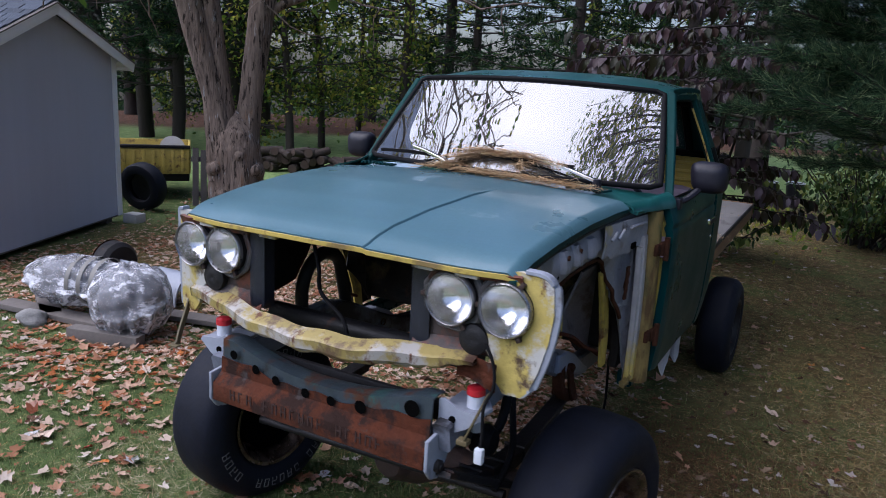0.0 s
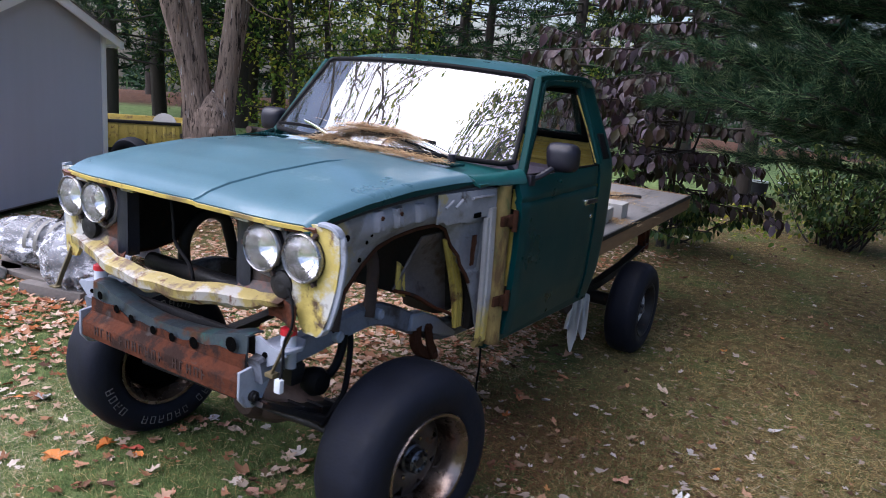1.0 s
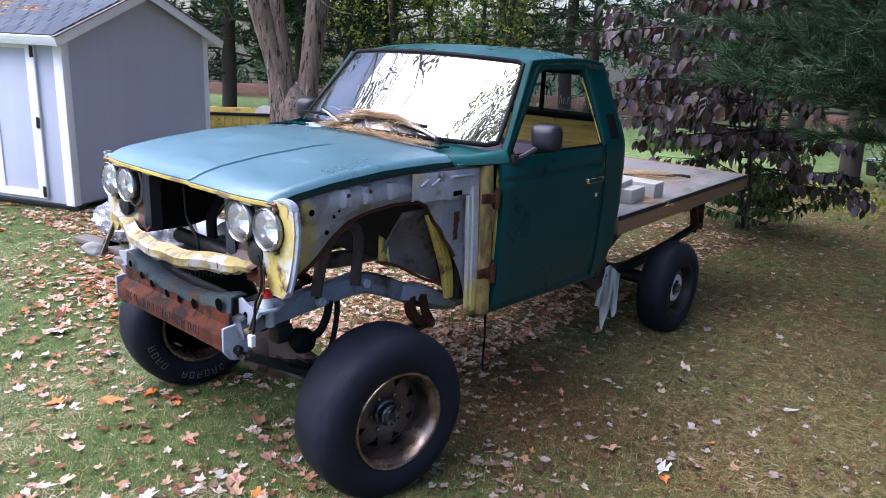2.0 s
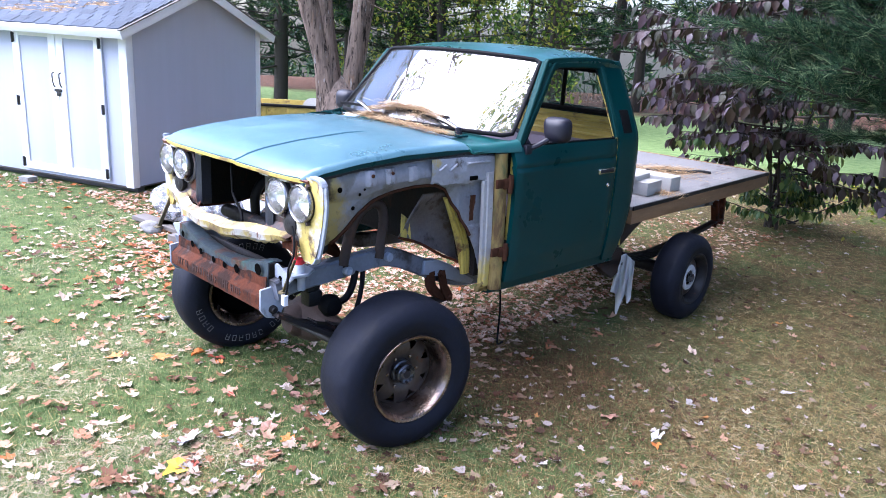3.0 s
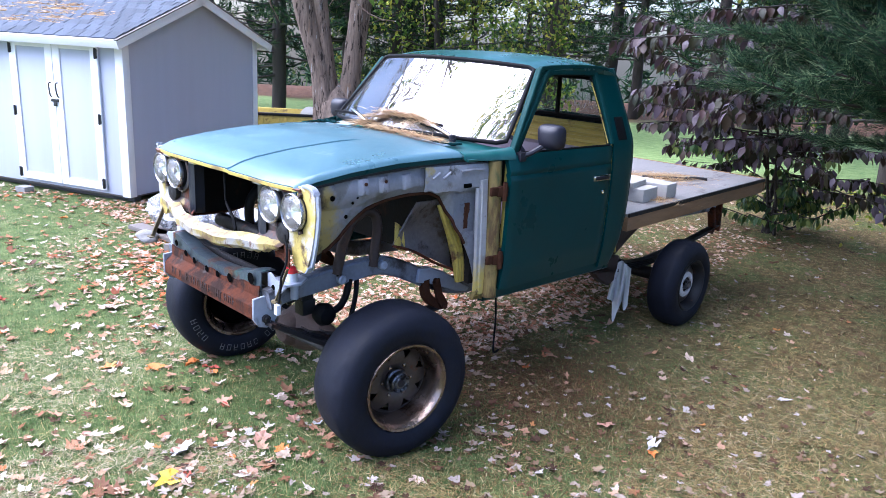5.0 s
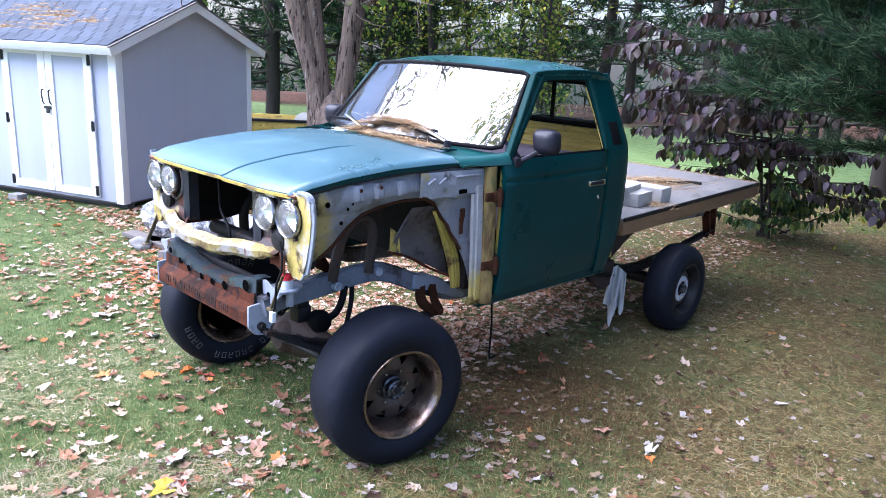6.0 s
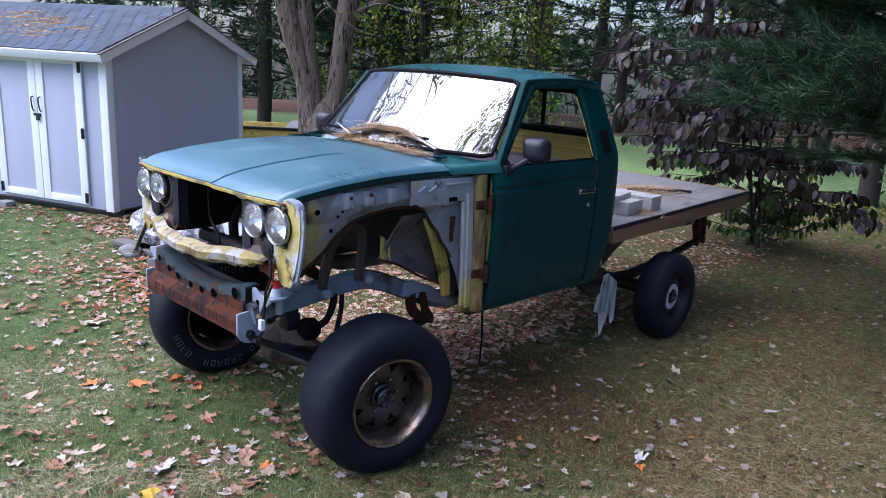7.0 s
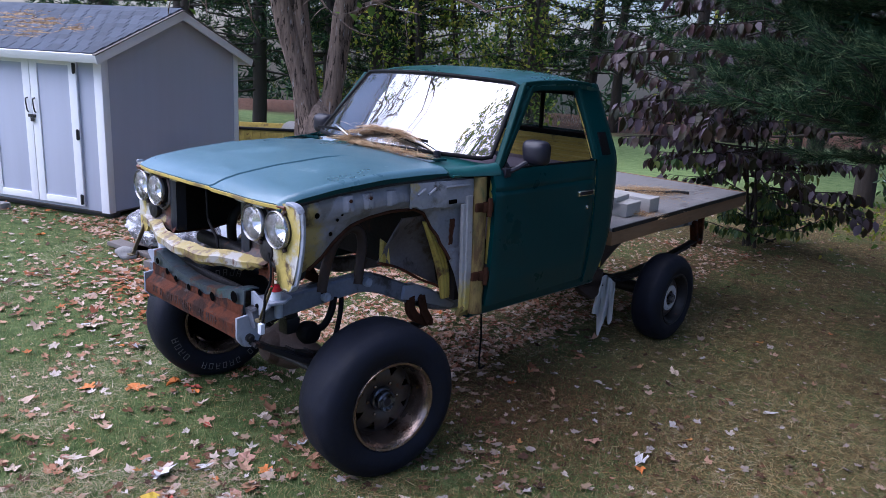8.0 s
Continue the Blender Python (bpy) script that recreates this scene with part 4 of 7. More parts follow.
    bm = lathe(B(), [(0.40, 0.0005), (0.40, 0.018), (0.425, 0.019), (0.438, 0.019), (0.440, 0.012), (0.444, 0.010), (0.444, 0.0005)], 16, "x", Matrix.Diagonal((s, 1, 1, 1)) @ Matrix.Translation((0, 0.0, 0.645)))
    part("spring_eye", bm, black_steel, hanger)

# header over the radiator opening, valance under it
bm = B()
tube(bm, [(-0.60, 0.085, 1.238), (0.60, 0.085, 1.238)], 0.02, flat=(0.02, 0.012))
header = part("header_panel", bm, dirty_metal, truck)
for u in (-0.50, -0.24, 0.33, 0.47):
    bm = B()
    box(bm, u - 0.035, u + 0.035, 0.02, 0.04, 1.213, 1.236, 0.004)
    part("tab", bm, yellow, header)


VAL = [(-0.60, 0.045), (-0.46, 0.02), (-0.32, -0.035), (-0.18, -0.072), (0.0, -0.085), (0.14, -0.072), (0.25, -0.035), (0.32, 0.005), (0.42, 0.012), (0.56, 0.03)]


def valance_pt(a, b):
    u = -0.60 + 1.11 * a
    v = sum(lerp(u + d, VAL) for d in (-0.04, -0.02, 0, 0.02, 0.04)) / 5
    top = 0.966 + 0.018 * (abs(u) / 0.6) ** 2 + 0.004 * math.sin(u * 31)
    ragged = 0.010 * noise.noise((u * 14, 0.3, 0.0)) if b > 0.9 else 0.0
    if b < 0.30:
        k = b / 0.30
        return Vector((u, v + 0.040 * (1 - k), top + 0.016 * (1 - k)))
    k = (b - 0.30) / 0.70
    tall = lerp(u, [(0.30, 1.0), (0.40, 0.80), (0.51, 0.20)]) * (1 + 0.35 * noise.noise((u * 40, 5, 0)) * (u > 0.30))
    fold = lerp(k, [(0.0, 0.0), (0.08, -0.007), (0.62, -0.004), (0.70, 0.004), (1.0, 0.022)])
    return Vector((u, v + fold, top - 0.050 * k * tall + ragged))


val = part("valance", sheet(B(), valance_pt, 90, 30, 0.004), valance_paint, truck, "dented cream and yellow lower valance", 0.35)

# torn, rusted end of the valance beside the nose panel
bm = sheet(B(), lambda a, b: Vector((0.455 + 0.125 * a, 0.030 + 0.012 * math.sin(a * 5) + 0.008 * noise.noise((a * 4, b * 4, 3)), 0.905 + 0.02 * (1 - a) + 0.004 * noise.noise((a * 22, 1, 0)) + (0.062 + 0.02 * a) * b)), 24, 10, 0.004)
part("rusted_end", bm, rust, val, "torn rust-brown end")

# front crossmember and the rusty bar
def cm_top(u):
    return 0.787 + 0.062 * min(1, abs(u) / 0.36) ** 2.2


def cm_pt(a, b):
    u = -0.405 + 0.81 * a
    if b > 0.8:
        k = (b - 0.8) / 0.2
        return Vector((u, -0.006 + 0.07 * k, cm_top(u) + 0.006 * math.sin(k * 3.1)))
    return Vector((u, -0.012 + 0.006 * b, 0.735 + (cm_top(u) - 0.735) * b / 0.8))


cross = part("front_crossmember", sheet(B(), cm_pt, 60, 15, 0.006), blue_steel, truck, "blue-black crossmember plate with round holes")
bm = sheet(B(), lambda a, b: cm_pt(a, 0.02 + 0.46 * b * (0.8 + 0.5 * noise.noise((a * 9, 2, 0)))) + Vector((0, -0.0065, 0)), 60, 4, 0.003)
part("rust_band", bm, rust, cross, "flaking rust band")
bm = B()
box(bm, -0.40, 0.40, 0.09, 0.11, 0.735, 0.80, 0.005)
part("back_plate", bm, black_steel, cross)
for u in (-0.345, -0.25, -0.165, -0.045, 0.055, 0.165, 0.345):
    r = 0.026 if u > 0.3 else 0.021 if u > 0.1 else 0.016
    bm = lathe(B(), [(-0.0215, 0.0005), (-0.0215, r)], 16, "y", Matrix.Translation((u, 0.0, cm_top(u) - 0.034)))
    part("hole", bm, hole_shade, cross)
bm = B()
prism(bm, [(-0.056, 0.646), (-0.056, 0.704), (-0.050, 0.709), (-0.012, 0.742), (0.02, 0.742), (0.03, 0.66), (0.02, 0.646)], "x", -0.41, 0.41, 0.003)
bar = part("front_bar", bm, rust, truck, "rusty steel bar with cut lettering")
# cut letters, unread, as upright and level bars, darkened for shade in the cuts
random.seed(5)
for k in range(17):
    if k in (3, 11):
        continue
    u = -0.32 + 0.036 * k
    bm = B()
    box(bm, u - 0.010, u - 0.005, -0.058, -0.0555, 0.668, 0.702)
    if k % 3 != 1:
        box(bm, u + 0.006, u + 0.011, -0.058, -0.0555, 0.668, 0.702)
    box(bm, u - 0.005, u + 0.006, -0.058, -0.0555, 0.697 if k % 2 else 0.683, 0.702 if k % 2 else 0.688)
    part("cut_mark", bm, cut_rust, bar)

# chassis
RAIL = [(0.0, 0.735), (0.10, 0.755), (0.25, 0.765), (0.55, 0.786), (0.68, 0.765), (0.80, 0.715), (0.95, 0.645), (1.12, 0.585), (1.35, 0.56), (2.25, 0.53), (2.45, 0.525), (2.67, 0.56), (2.88, 0.65), (3.05, 0.69), (3.6, 0.69), (4.15, 0.67)]
for s in (-1, 1):
    bm = B()
    tube(bm, smooth_path([(s * 0.435, v, z) for v, z in RAIL], 5), 0.04, flat=(0.028, 0.045))
    rail = part("frame_rail", bm, rail_paint, truck, "grey and black frame rail")
    bm = B()
    box(bm, s * 0.4655 - 0.003, s * 0.4655 + 0.003, 0.345, 0.375, 0.78, 0.80, 0.002)
    part("hole", bm, hole_shade, rail)
    for v, z in ((0.365, 0.765), (0.61, 0.79)):
        bm = lathe(B(), [(0.46, 0.0005), (0.485, 0.001), (0.49, 0.016), (0.485, 0.022), (0.46, 0.022)], 14, "x", Matrix.Diagonal((s, 1, 1, 1)) @ Matrix.Translation((0, v, z)))
        part("mount", bm, grey_paint, rail)
    bm = prism(B(), [(0.84, 0.655), (0.85, 0.725), (0.95, 0.715), (1.045, 0.675), (1.15, 0.60), (1.235, 0.555), (1.21, 0.535), (1.10, 0.565), (0.98, 0.625)], "x", s * 0.42, s * 0.478, 0.006)
    part("body_mount", bm, grey_paint, rail, "pale grey body mount")
    bm = B()
    tube(bm, smooth_path([(s * 0.46, 0.905, 0.66), (s * 0.46, 0.915, 0.585), (s * 0.46, 0.955, 0.535), (s * 0.46, 1.03, 0.495)]), 0.02, flat=(0.020, 0.024))
    tube(bm, [(s * 0.485, 0.965, 0.65), (s * 0.488, 0.985, 0.57), (s * 0.488, 1.035, 0.495)], 0.02, flat=(0.006, 0.024))
    for v, z in ((0.965, 0.645), (1.03, 0.498)):
        lathe(bm, [(0.40, 0.016), (0.50, 0.016), (0.505, 0.010), (0.505, 0.0005)], 10, "x", Matrix.Diagonal((s, 1, 1, 1)) @ Matrix.Translation((0, v, z)))
    part("shackle", bm, dark_rust, truck, "rusty spring shackle")
    # springs
    bm = B()
    for k in range(4):
        h = 0.5 - 0.09 * k
        pts = [(s * 0.44, 0.53 + 1.06 * h * t, 0.455 - 0.012 * k + (0.17 if t < 0 else 0.03) * abs(t) ** 1.6 * (2 * h) ** 1.6) for t in (-1, -0.75, -0.5, -0.25, 0, 0.25, 0.5, 0.75, 1)]
        tube(bm, pts, 0.01, flat=(0.032, 0.0085))
    for v in (0.20, 0.30, 0.40, 0.56):
        z = 0.455 + (0.17 * ((0.53 - v) / 0.53) ** 1.6 if v < 0.53 else 0.0)
        tube(bm, [(s * 0.405, v, z - 0.03), (s * 0.402, v, z + 0.014), (s * 0.478, v, z + 0.014), (s * 0.475, v, z - 0.03)], 0.006, 6)
    part("leaf_spring", bm, black_steel, truck, "black front leaf spring")
    bm = B()
    for k in range(4):
        h = 0.55 - 0.1 * k
        pts = [(s * 0.47, 3.10 + 1.0 * h * t * 2, 0.40 - 0.012 * k + 0.09 * abs(t) ** 1.6 * (2 * h) ** 1.6) for t in (-1, -0.5, 0, 0.5, 1)]
        tube(bm, pts, 0.01, flat=(0.03, 0.005))
    part("leaf_spring", bm, black_steel, truck, "black rear leaf spring")
    # rear hanger and its bracket
    bm = B()
    tube(bm, [(s * 0.47, 4.06, 0.66), (s * 0.47, 4.12, 0.50), (s * 0.47, 4.08, 0.46)], 0.03, flat=(0.03, 0.02))
    tube(bm, [(s * 0.47, 4.18, 0.70), (s * 0.47, 4.20, 0.46)], 0.02, flat=(0.03, 0.015))
    part("rear_shackle", bm, rust, truck, "rusty rear spring hanger")
    bm = prism(B(), [(2.33, 0.60), (2.34, 0.445), (2.45, 0.43), (2.67, 0.495), (2.85, 0.60), (3.04, 0.685), (3.04, 0.735), (2.6, 0.72)], "x", s * 0.466, s * 0.474, 0.002)
    prism(bm, [(2.38, 0.47), (2.46, 0.38), (2.60, 0.30), (2.69, 0.33), (2.70, 0.50), (2.55, 0.52)], "x", s * 0.44, s * 0.50, 0.008)
    part("bed_bracket", bm, brown_steel, truck, "rusty bed bracket")
for v, z in ((1.95, 0.56), (2.45, 0.57), (4.1, 0.65)):
    bm = B()
    tube(bm, [(-0.42, v, z), (0.42, v, z)], 0.03, 10)
    part("crossmember", bm, black_steel, truck)
bm = B()
tube(bm, [(-0.60, 0.47, 0.365), (0.60, 0.47, 0.365)], 0.042, 14)
axle = part("front_axle", bm, black_steel, truck, "black solid front axle")
bm = lathe(B(), [(-0.16, 0.045), (-0.10, 0.060), (-0.06, 0.105), (0.02, 0.118), (0.09, 0.105), (0.15, 0.075), (0.30, 0.056), (0.55, 0.048)], 24, "x", Matrix.Translation((0.05, 0.45, 0.385)))
lathe(bm, [(-0.135, 0.0005), (-0.13, 0.05), (-0.10, 0.078), (0.0, 0.10), (0.10, 0.09), (0.13, 0.05), (0.14, 0.0005)], 20, "y", Matrix.Translation((0.06, 0.44, 0.39)))
part("differential", bm, brown_steel, axle, "brown greasy differential housing")
bm = B()
tube(bm, [(-0.52, 0.30, 0.40), (0.52, 0.30, 0.43)], 0.016, 10)
part("tie_rod", bm, black_steel, axle)
bm = B()
tube(bm, smooth_path([(0.44, 0.02, 0.62), (0.46, 0.20, 0.52), (0.50, 0.36, 0.44)]), 0.022, flat=(0.03, 0.012))
part("radius_arm", bm, black_steel, axle)
bm = B()
tube(bm, smooth_path([(0.50, 0.26, 0.46), (0.50, 0.38, 0.54), (0.46, 0.46, 0.66), (0.44, 0.48, 0.76)]), 0.012, 8)
part("brake_hose", bm, black_rubber, truck)
bm = tube(B(), [(0.37, 0.14, 0.672), (0.385, 0.208, 0.700), (0.40, 0.43, 0.752)], 0.015, 10)
lathe(bm, [(0.30, 0.0005), (0.30, 0.030), (0.40, 0.032), (0.405, 0.0005)], 12, "x", Matrix.Translation((0, 0.235, 0.685)))
box(bm, 0.34, 0.41, 0.20, 0.275, 0.60, 0.675, 0.012)
part("steering_link", bm, black_steel, truck, "greasy black steering arm and joint")
bm = lathe(B(), [(0.40, 0.0005), (0.40, 0.045), (0.44, 0.055), (0.47, 0.042), (0.475, 0.0005)], 16, "x", Matrix.Translation((0, 0.30, 0.60)))
tube(bm, smooth_path([(0.43, 0.30, 0.60), (0.45, 0.37, 0.62), (0.455, 0.41, 0.68), (0.45, 0.43, 0.75)]), 0.017, 10)
part("steering_hose", bm, black_rubber, truck, "thick black curved hose")
bm = B()
tube(bm, [(-0.66, 3.09, 0.31), (0.66, 3.09, 0.31)], 0.045, 14)
raxle = part("rear_axle", bm, black_steel, truck, "black rear axle")
bm = lathe(B(), [(-0.15, 0.0005), (-0.14, 0.05), (-0.08, 0.12), (0.03, 0.14), (0.11, 0.09), (0.13, 0.02)], 20, "y", Matrix.Translation((0, 3.09, 0.31)))
part("differential", bm, black_steel, raxle)
bm = B()
tube(bm, [(0.0, 2.96, 0.32), (0.0, 2.0, 0.48)], 0.035, 12)
part("driveshaft", bm, black_steel, truck)
bm = B()
box(bm, -0.14, 0.12, 1.66, 2.05, 0.42, 0.62, 0.05)
part("gearbox", bm, black_steel, truck, "greasy black gearbox")
bm = B()
tube(bm, [(0.26, 1.85, 0.45), (0.26, 2.34, 0.44)], 0.075, 18)
sil = part("silencer", bm, black_steel, truck, "black silencer under the cab")
part("end_cone", lathe(B(), [(2.335, 0.074), (2.36, 0.073), (2.50, 0.036), (2.54, 0.026)], 18, "y", Matrix.Translation((0.26, 0, 0.44))), grey_paint, sil, "bright metal end cone")
bm = B()
tube(bm, smooth_path([(0.52, 1.40, 0.55), (0.52, 1.42, 0.35), (0.51, 1.43, 0.22), (0.53, 1.41, 0.15), (0.56, 1.42, 0.17)]), 0.006, 6)
part("dangling_wire", bm, black_rubber, truck, "black cable hanging to the ground")

# behind the radiator opening: fan shroud ring, engine-bay hoses
bm = B()
tube(bm, smooth_path([(-0.15, 0.14, 1.20), (-0.11, 0.12, 1.12), (-0.10, 0.12, 1.04), (0.0, 0.10, 0.98), (0.03, 0.09, 0.93)]), 0.007, 8)
part("hose", bm, black_rubber, truck)
bm = B()
tube(bm, smooth_path([(0.19, 0.30, 1.20), (0.20, 0.28, 1.10), (0.23, 0.26, 0.98), (0.24, 0.25, 0.90)]), 0.012, 10)
part("hose", bm, black_rubber, truck)
bm = B()
tube(bm, [(-0.42, 0.26, 0.88), (0.42, 0.26, 0.88)], 0.035, 12)
part("engine_crossmember", bm, black_steel, truck)
bm = B()
tube(bm, smooth_path([(0.545, 0.02, 1.04), (0.575, 0.01, 0.99), (0.585, 0.0, 0.93), (0.565, -0.01, 0.87), (0.57, -0.02, 0.80), (0.572, -0.03, 0.755)]), 0.005, 6)
loom = part("wiring_loom", bm, black_rubber, truck, "black hanging wire")
bm = B()
box(bm, 0.56, 0.585, -0.045, -0.025, 0.715, 0.76, 0.004)
part("plug", bm, white_plastic, loom, "white plastic plug")
bm = B()
tube(bm, [(0.565, 0.02, 0.90), (0.505, 0.0, 0.745)], 0.01, flat=(0.003, 0.007))
box(bm, 0.485, 0.52, -0.01, 0.02, 0.735, 0.75, 0.003)
part("strap_bracket", bm, old_strap, truck, "bent metal strap")
bm = B()
tube(bm, smooth_path([(-0.618, 0.060, 0.945), (-0.625, 0.048, 0.915), (-0.616, -0.005, 0.82), (-0.611, -0.022, 0.785)], 4), 0.01, flat=(0.004, 0.011))
box(bm, -0.632, -0.592, -0.045, -0.020, 0.782, 0.788, 0.002)
part("strap_bracket", bm, old_strap, truck, "bent yellow metal strap")


# wheels
def wheel(R, width, rim_r, dish, spokes, label, letters=False, hub_white=False, rim_mat=rim_metal):
    w = width / 2
    bm = lathe(B(), [(-w * 0.72, rim_r), (-w * 0.86, rim_r + 0.008), (-w * 0.95, rim_r + 0.026), (-w * 1.0, rim_r + (R - rim_r) * 0.45), (-w * 0.99, R - 0.068), (-w * 0.93, R - 0.042), (-w * 0.83, R - 0.022), (-w * 0.66, R - 0.007), (-w * 0.3, R),
                     (w * 0.3, R), (w * 0.50, R - 0.0025), (w * 0.60, R - 0.0055), (w * 0.66, R - 0.010), (w * 0.74, R - 0.016), (w * 0.83, R - 0.025), (w * 0.93, R - 0.043), (w * 0.99, R - 0.070), (w * 1.0, rim_r + (R - rim_r) * 0.45), (w * 0.96, rim_r + 0.026), (w * 0.88, rim_r + 0.008), (w * 0.72, rim_r)], 144)
    # the shoulder is scuffed and torn
    for v in bm.verts:
        r = math.hypot(v.co.y, v.co.z)
        t = math.atan2(v.co.z, v.co.y)
        if r > R - 0.012 and w * 0.45 < v.co.x < w * 0.66:
            v.co.x += w * 0.10 * noise.noise((math.cos(t) * 7, math.sin(t) * 7, R)) + w * 0.05 * noise.noise((math.cos(t) * 24, math.sin(t) * 24, 2))
        if r > R - 0.07:
            k = 1 + 0.004 * noise.noise((math.cos(t) * 3, math.sin(t) * 3, v.co.x * 20)) + 0.0022 * noise.noise((math.cos(t) * 30, math.sin(t) * 30, v.co.x * 30))
            v.co.y, v.co.z = v.co.y * k, v.co.z * k
    root = thing("wheel", label, "")
    tyre = part("tyre", bm, tyre_rubber, root, "worn smooth black tyre")
    if letters:
        for k in range(26):
            if k in (5, 12, 13):
                continue
            t = radians(110 + 8.5 * k) if k < 18 else radians(-38 + 8.5 * (k - 18))
            r = rim_r + (R - rim_r) * 0.50
            bm = B()
            put = Matrix.Rotation(t, 4, "X") @ Matrix.Translation((-w * 1.0, 0, r))
            for y0, y1, z0, z1 in ((-0.011, -0.0085, -0.017, 0.017), (0.0085, 0.011, -0.017, 0.017 if k % 3 else 0.0), (-0.0085, 0.0085, 0.0145, 0.017), (-0.0085, 0.0085, -0.002 if k % 2 else -0.017, 0.0005 if k % 2 else -0.0145)):
                box(bm, -0.0015, 0.0015, y0, y1, z0, z1, 0.0, put)
            part("raised_letter", bm, faded_white, tyre)
    bm = lathe(B(), [(w * 0.93, rim_r - 0.002), (w * 0.95, rim_r + 0.008), (w * 0.90, rim_r + 0.012), (w * 0.86, rim_r + 0.004), (w * 0.80, rim_r - 0.014), (w * 0.4, rim_r - 0.024), (w * (0.9 - dish) - 0.02, rim_r - 0.04),
                     (-w * 0.6, rim_r - 0.03), (-w * 0.85, rim_r - 0.012), (-w * 0.92, rim_r + 0.008), (-w * 0.90, rim_r - 0.006), (-w * 0.6, rim_r - 0.036), (w * 0.2, rim_r - 0.03), (w * 0.78, rim_r - 0.018), (w * 0.93, rim_r - 0.002)], 64)
    rim = part("rim", bm, rim_mat, root, "rust-spotted steel rim")
    x0 = w * (0.9 - dish)
    ro = rim_r - 0.036

    def face(a, b):
        t = 2 * math.pi * a
        r = 0.045 + (ro - 0.045) * b
        return Vector((x0 + 0.028 * math.sin(b * 2.6) - 0.01 * b, r * math.cos(t), r * math.sin(t)))

    def gap(a, b):
        k = (a * spokes) % 1.0
        return 0.53 < b < 0.92 and abs(k - 0.5) < 0.01 + 0.25 * (b - 0.53) / 0.39
    bm = sheet(B(), face, max(48, spokes * 36), 44, 0.006, gap if spokes else None)
    part("rim_face", bm, rim_dark, rim, "brown spoked wheel centre")
    # drum in the hole black, so the spoke gaps read as deep shade
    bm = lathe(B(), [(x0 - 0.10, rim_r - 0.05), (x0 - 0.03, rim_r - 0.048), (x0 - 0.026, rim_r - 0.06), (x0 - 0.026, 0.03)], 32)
    part("brake_drum", bm, hole_shade, root, "brake drum blacked out as shade behind the spokes")
    bm = lathe(B(), [(x0 - 0.02, 0.056), (x0 + 0.030, 0.054), (x0 + 0.036, 0.047), (x0 + 0.062, 0.046), (x0 + 0.068, 0.040), (x0 + 0.060, 0.028), (x0 + 0.066, 0.022), (x0 + 0.066, 0.0005)] if spokes else [(x0 - 0.02, 0.048), (x0 + 0.012, 0.046), (x0 + 0.02, 0.034), (x0 + 0.052, 0.032), (x0 + 0.058, 0.026), (x0 + 0.052, 0.019), (x0 + 0.052, 0.0005)], 24)
    hub = part("hub", bm, dull_hub, root, "white-dusted hub cap" if hub_white else "chrome locking hub")
    for k in range(6):
        t = 2 * math.pi * k / 6
        bm = lathe(B(), [(x0 + 0.005, 0.009), (x0 + 0.03, 0.008), (x0 + 0.033, 0.0005)], 6, "x", Matrix.Translation((0, 0.076 * math.cos(t), 0.076 * math.sin(t))))
        part("wheel_nut", bm, rim_metal, hub)
    if spokes:
        for k in range(6):
            t = 2 * math.pi * (k + 0.5) / 6
            bm = lathe(B(), [(x0 + 0.055, 0.006), (x0 + 0.072, 0.006), (x0 + 0.073, 0.0005)], 6, "x", Matrix.Translation((0, 0.036 * math.cos(t), 0.036 * math.sin(t))))
            part("cap_bolt", bm, black_steel, hub)
        bm = lathe(B(), [(x0 + 0.062, 0.0185), (x0 + 0.0685, 0.017), (x0 + 0.0685, 0.0005)], 18)
        part("hub_dial", bm, black_plastic, hub, "black hub dial")
    if hub_white:
        bm = lathe(B(), [(x0 + 0.026, 0.052), (x0 + 0.036, 0.056), (x0 + 0.034, 0.086), (x0 + 0.024, 0.094)], 28)
        part("hub_plate", bm, cloth_white, hub)
    root.parent = truck
    return root


cloth_white = material("chalky white paint", (0.5, 0.5, 0.52), 0.6, vary=0.25, scale=9, spots=[((0.06, 0.05, 0.05), 12.0, 0.56)])
front = wheel(0.352, 0.28, 0.196, 0.84, 8, "wide bald front wheel with rusty rim")
front.matrix_basis = pose(0.742, 0.458, 0.352, 0, 0, -9)
far = wheel(0.352, 0.28, 0.196, 0.84, 8, "front wheel with white-lettered tyre", letters=True)
far.matrix_basis = pose(-0.672, 0.448, 0.352, 0, 0, 171)
rear = wheel(0.303, 0.205, 0.170, 0.7, 0, "small rear wheel with white hub", hub_white=True, rim_mat=black_steel)
rear.matrix_basis = pose(0.752, 3.105, 0.296)
rear2 = copy_thing(rear, pose(-0.768, 3.105, 0.302, 0, 0, 180))

# flatbed
SLOPE = pose(-0.03, 2.40, 0.862, 1.15)
bed = new("flatbed")
bed.parent = truck
bed.matrix_basis = SLOPE
tagged(bed, "grey plywood flatbed with brown side boards")
for k in range(3):
    bm = B()
    box(bm, -0.74, 0.74, 0.002 + 0.673 * k, 0.671 + 0.673 * k, -0.02, 0.0, 0.003)
    part("deck_board", bm, bed_wood, bed)
for s in (-1, 1):
    bm = B()
    box(bm, s * 0.715 - 0.02, s * 0.715 + 0.02, 0.0, 2.015, -0.112, -0.022, 0.004)
    part("side_board", bm, board_wood, bed, "brown plank side board")
    bm = B()
    box(bm, s * 0.738 - 0.006, s * 0.738 + 0.006, 0.0, 2.022, -0.021, 0.005, 0.002)
    part("edge_strip", bm, black_steel, bed, "black edge strip")
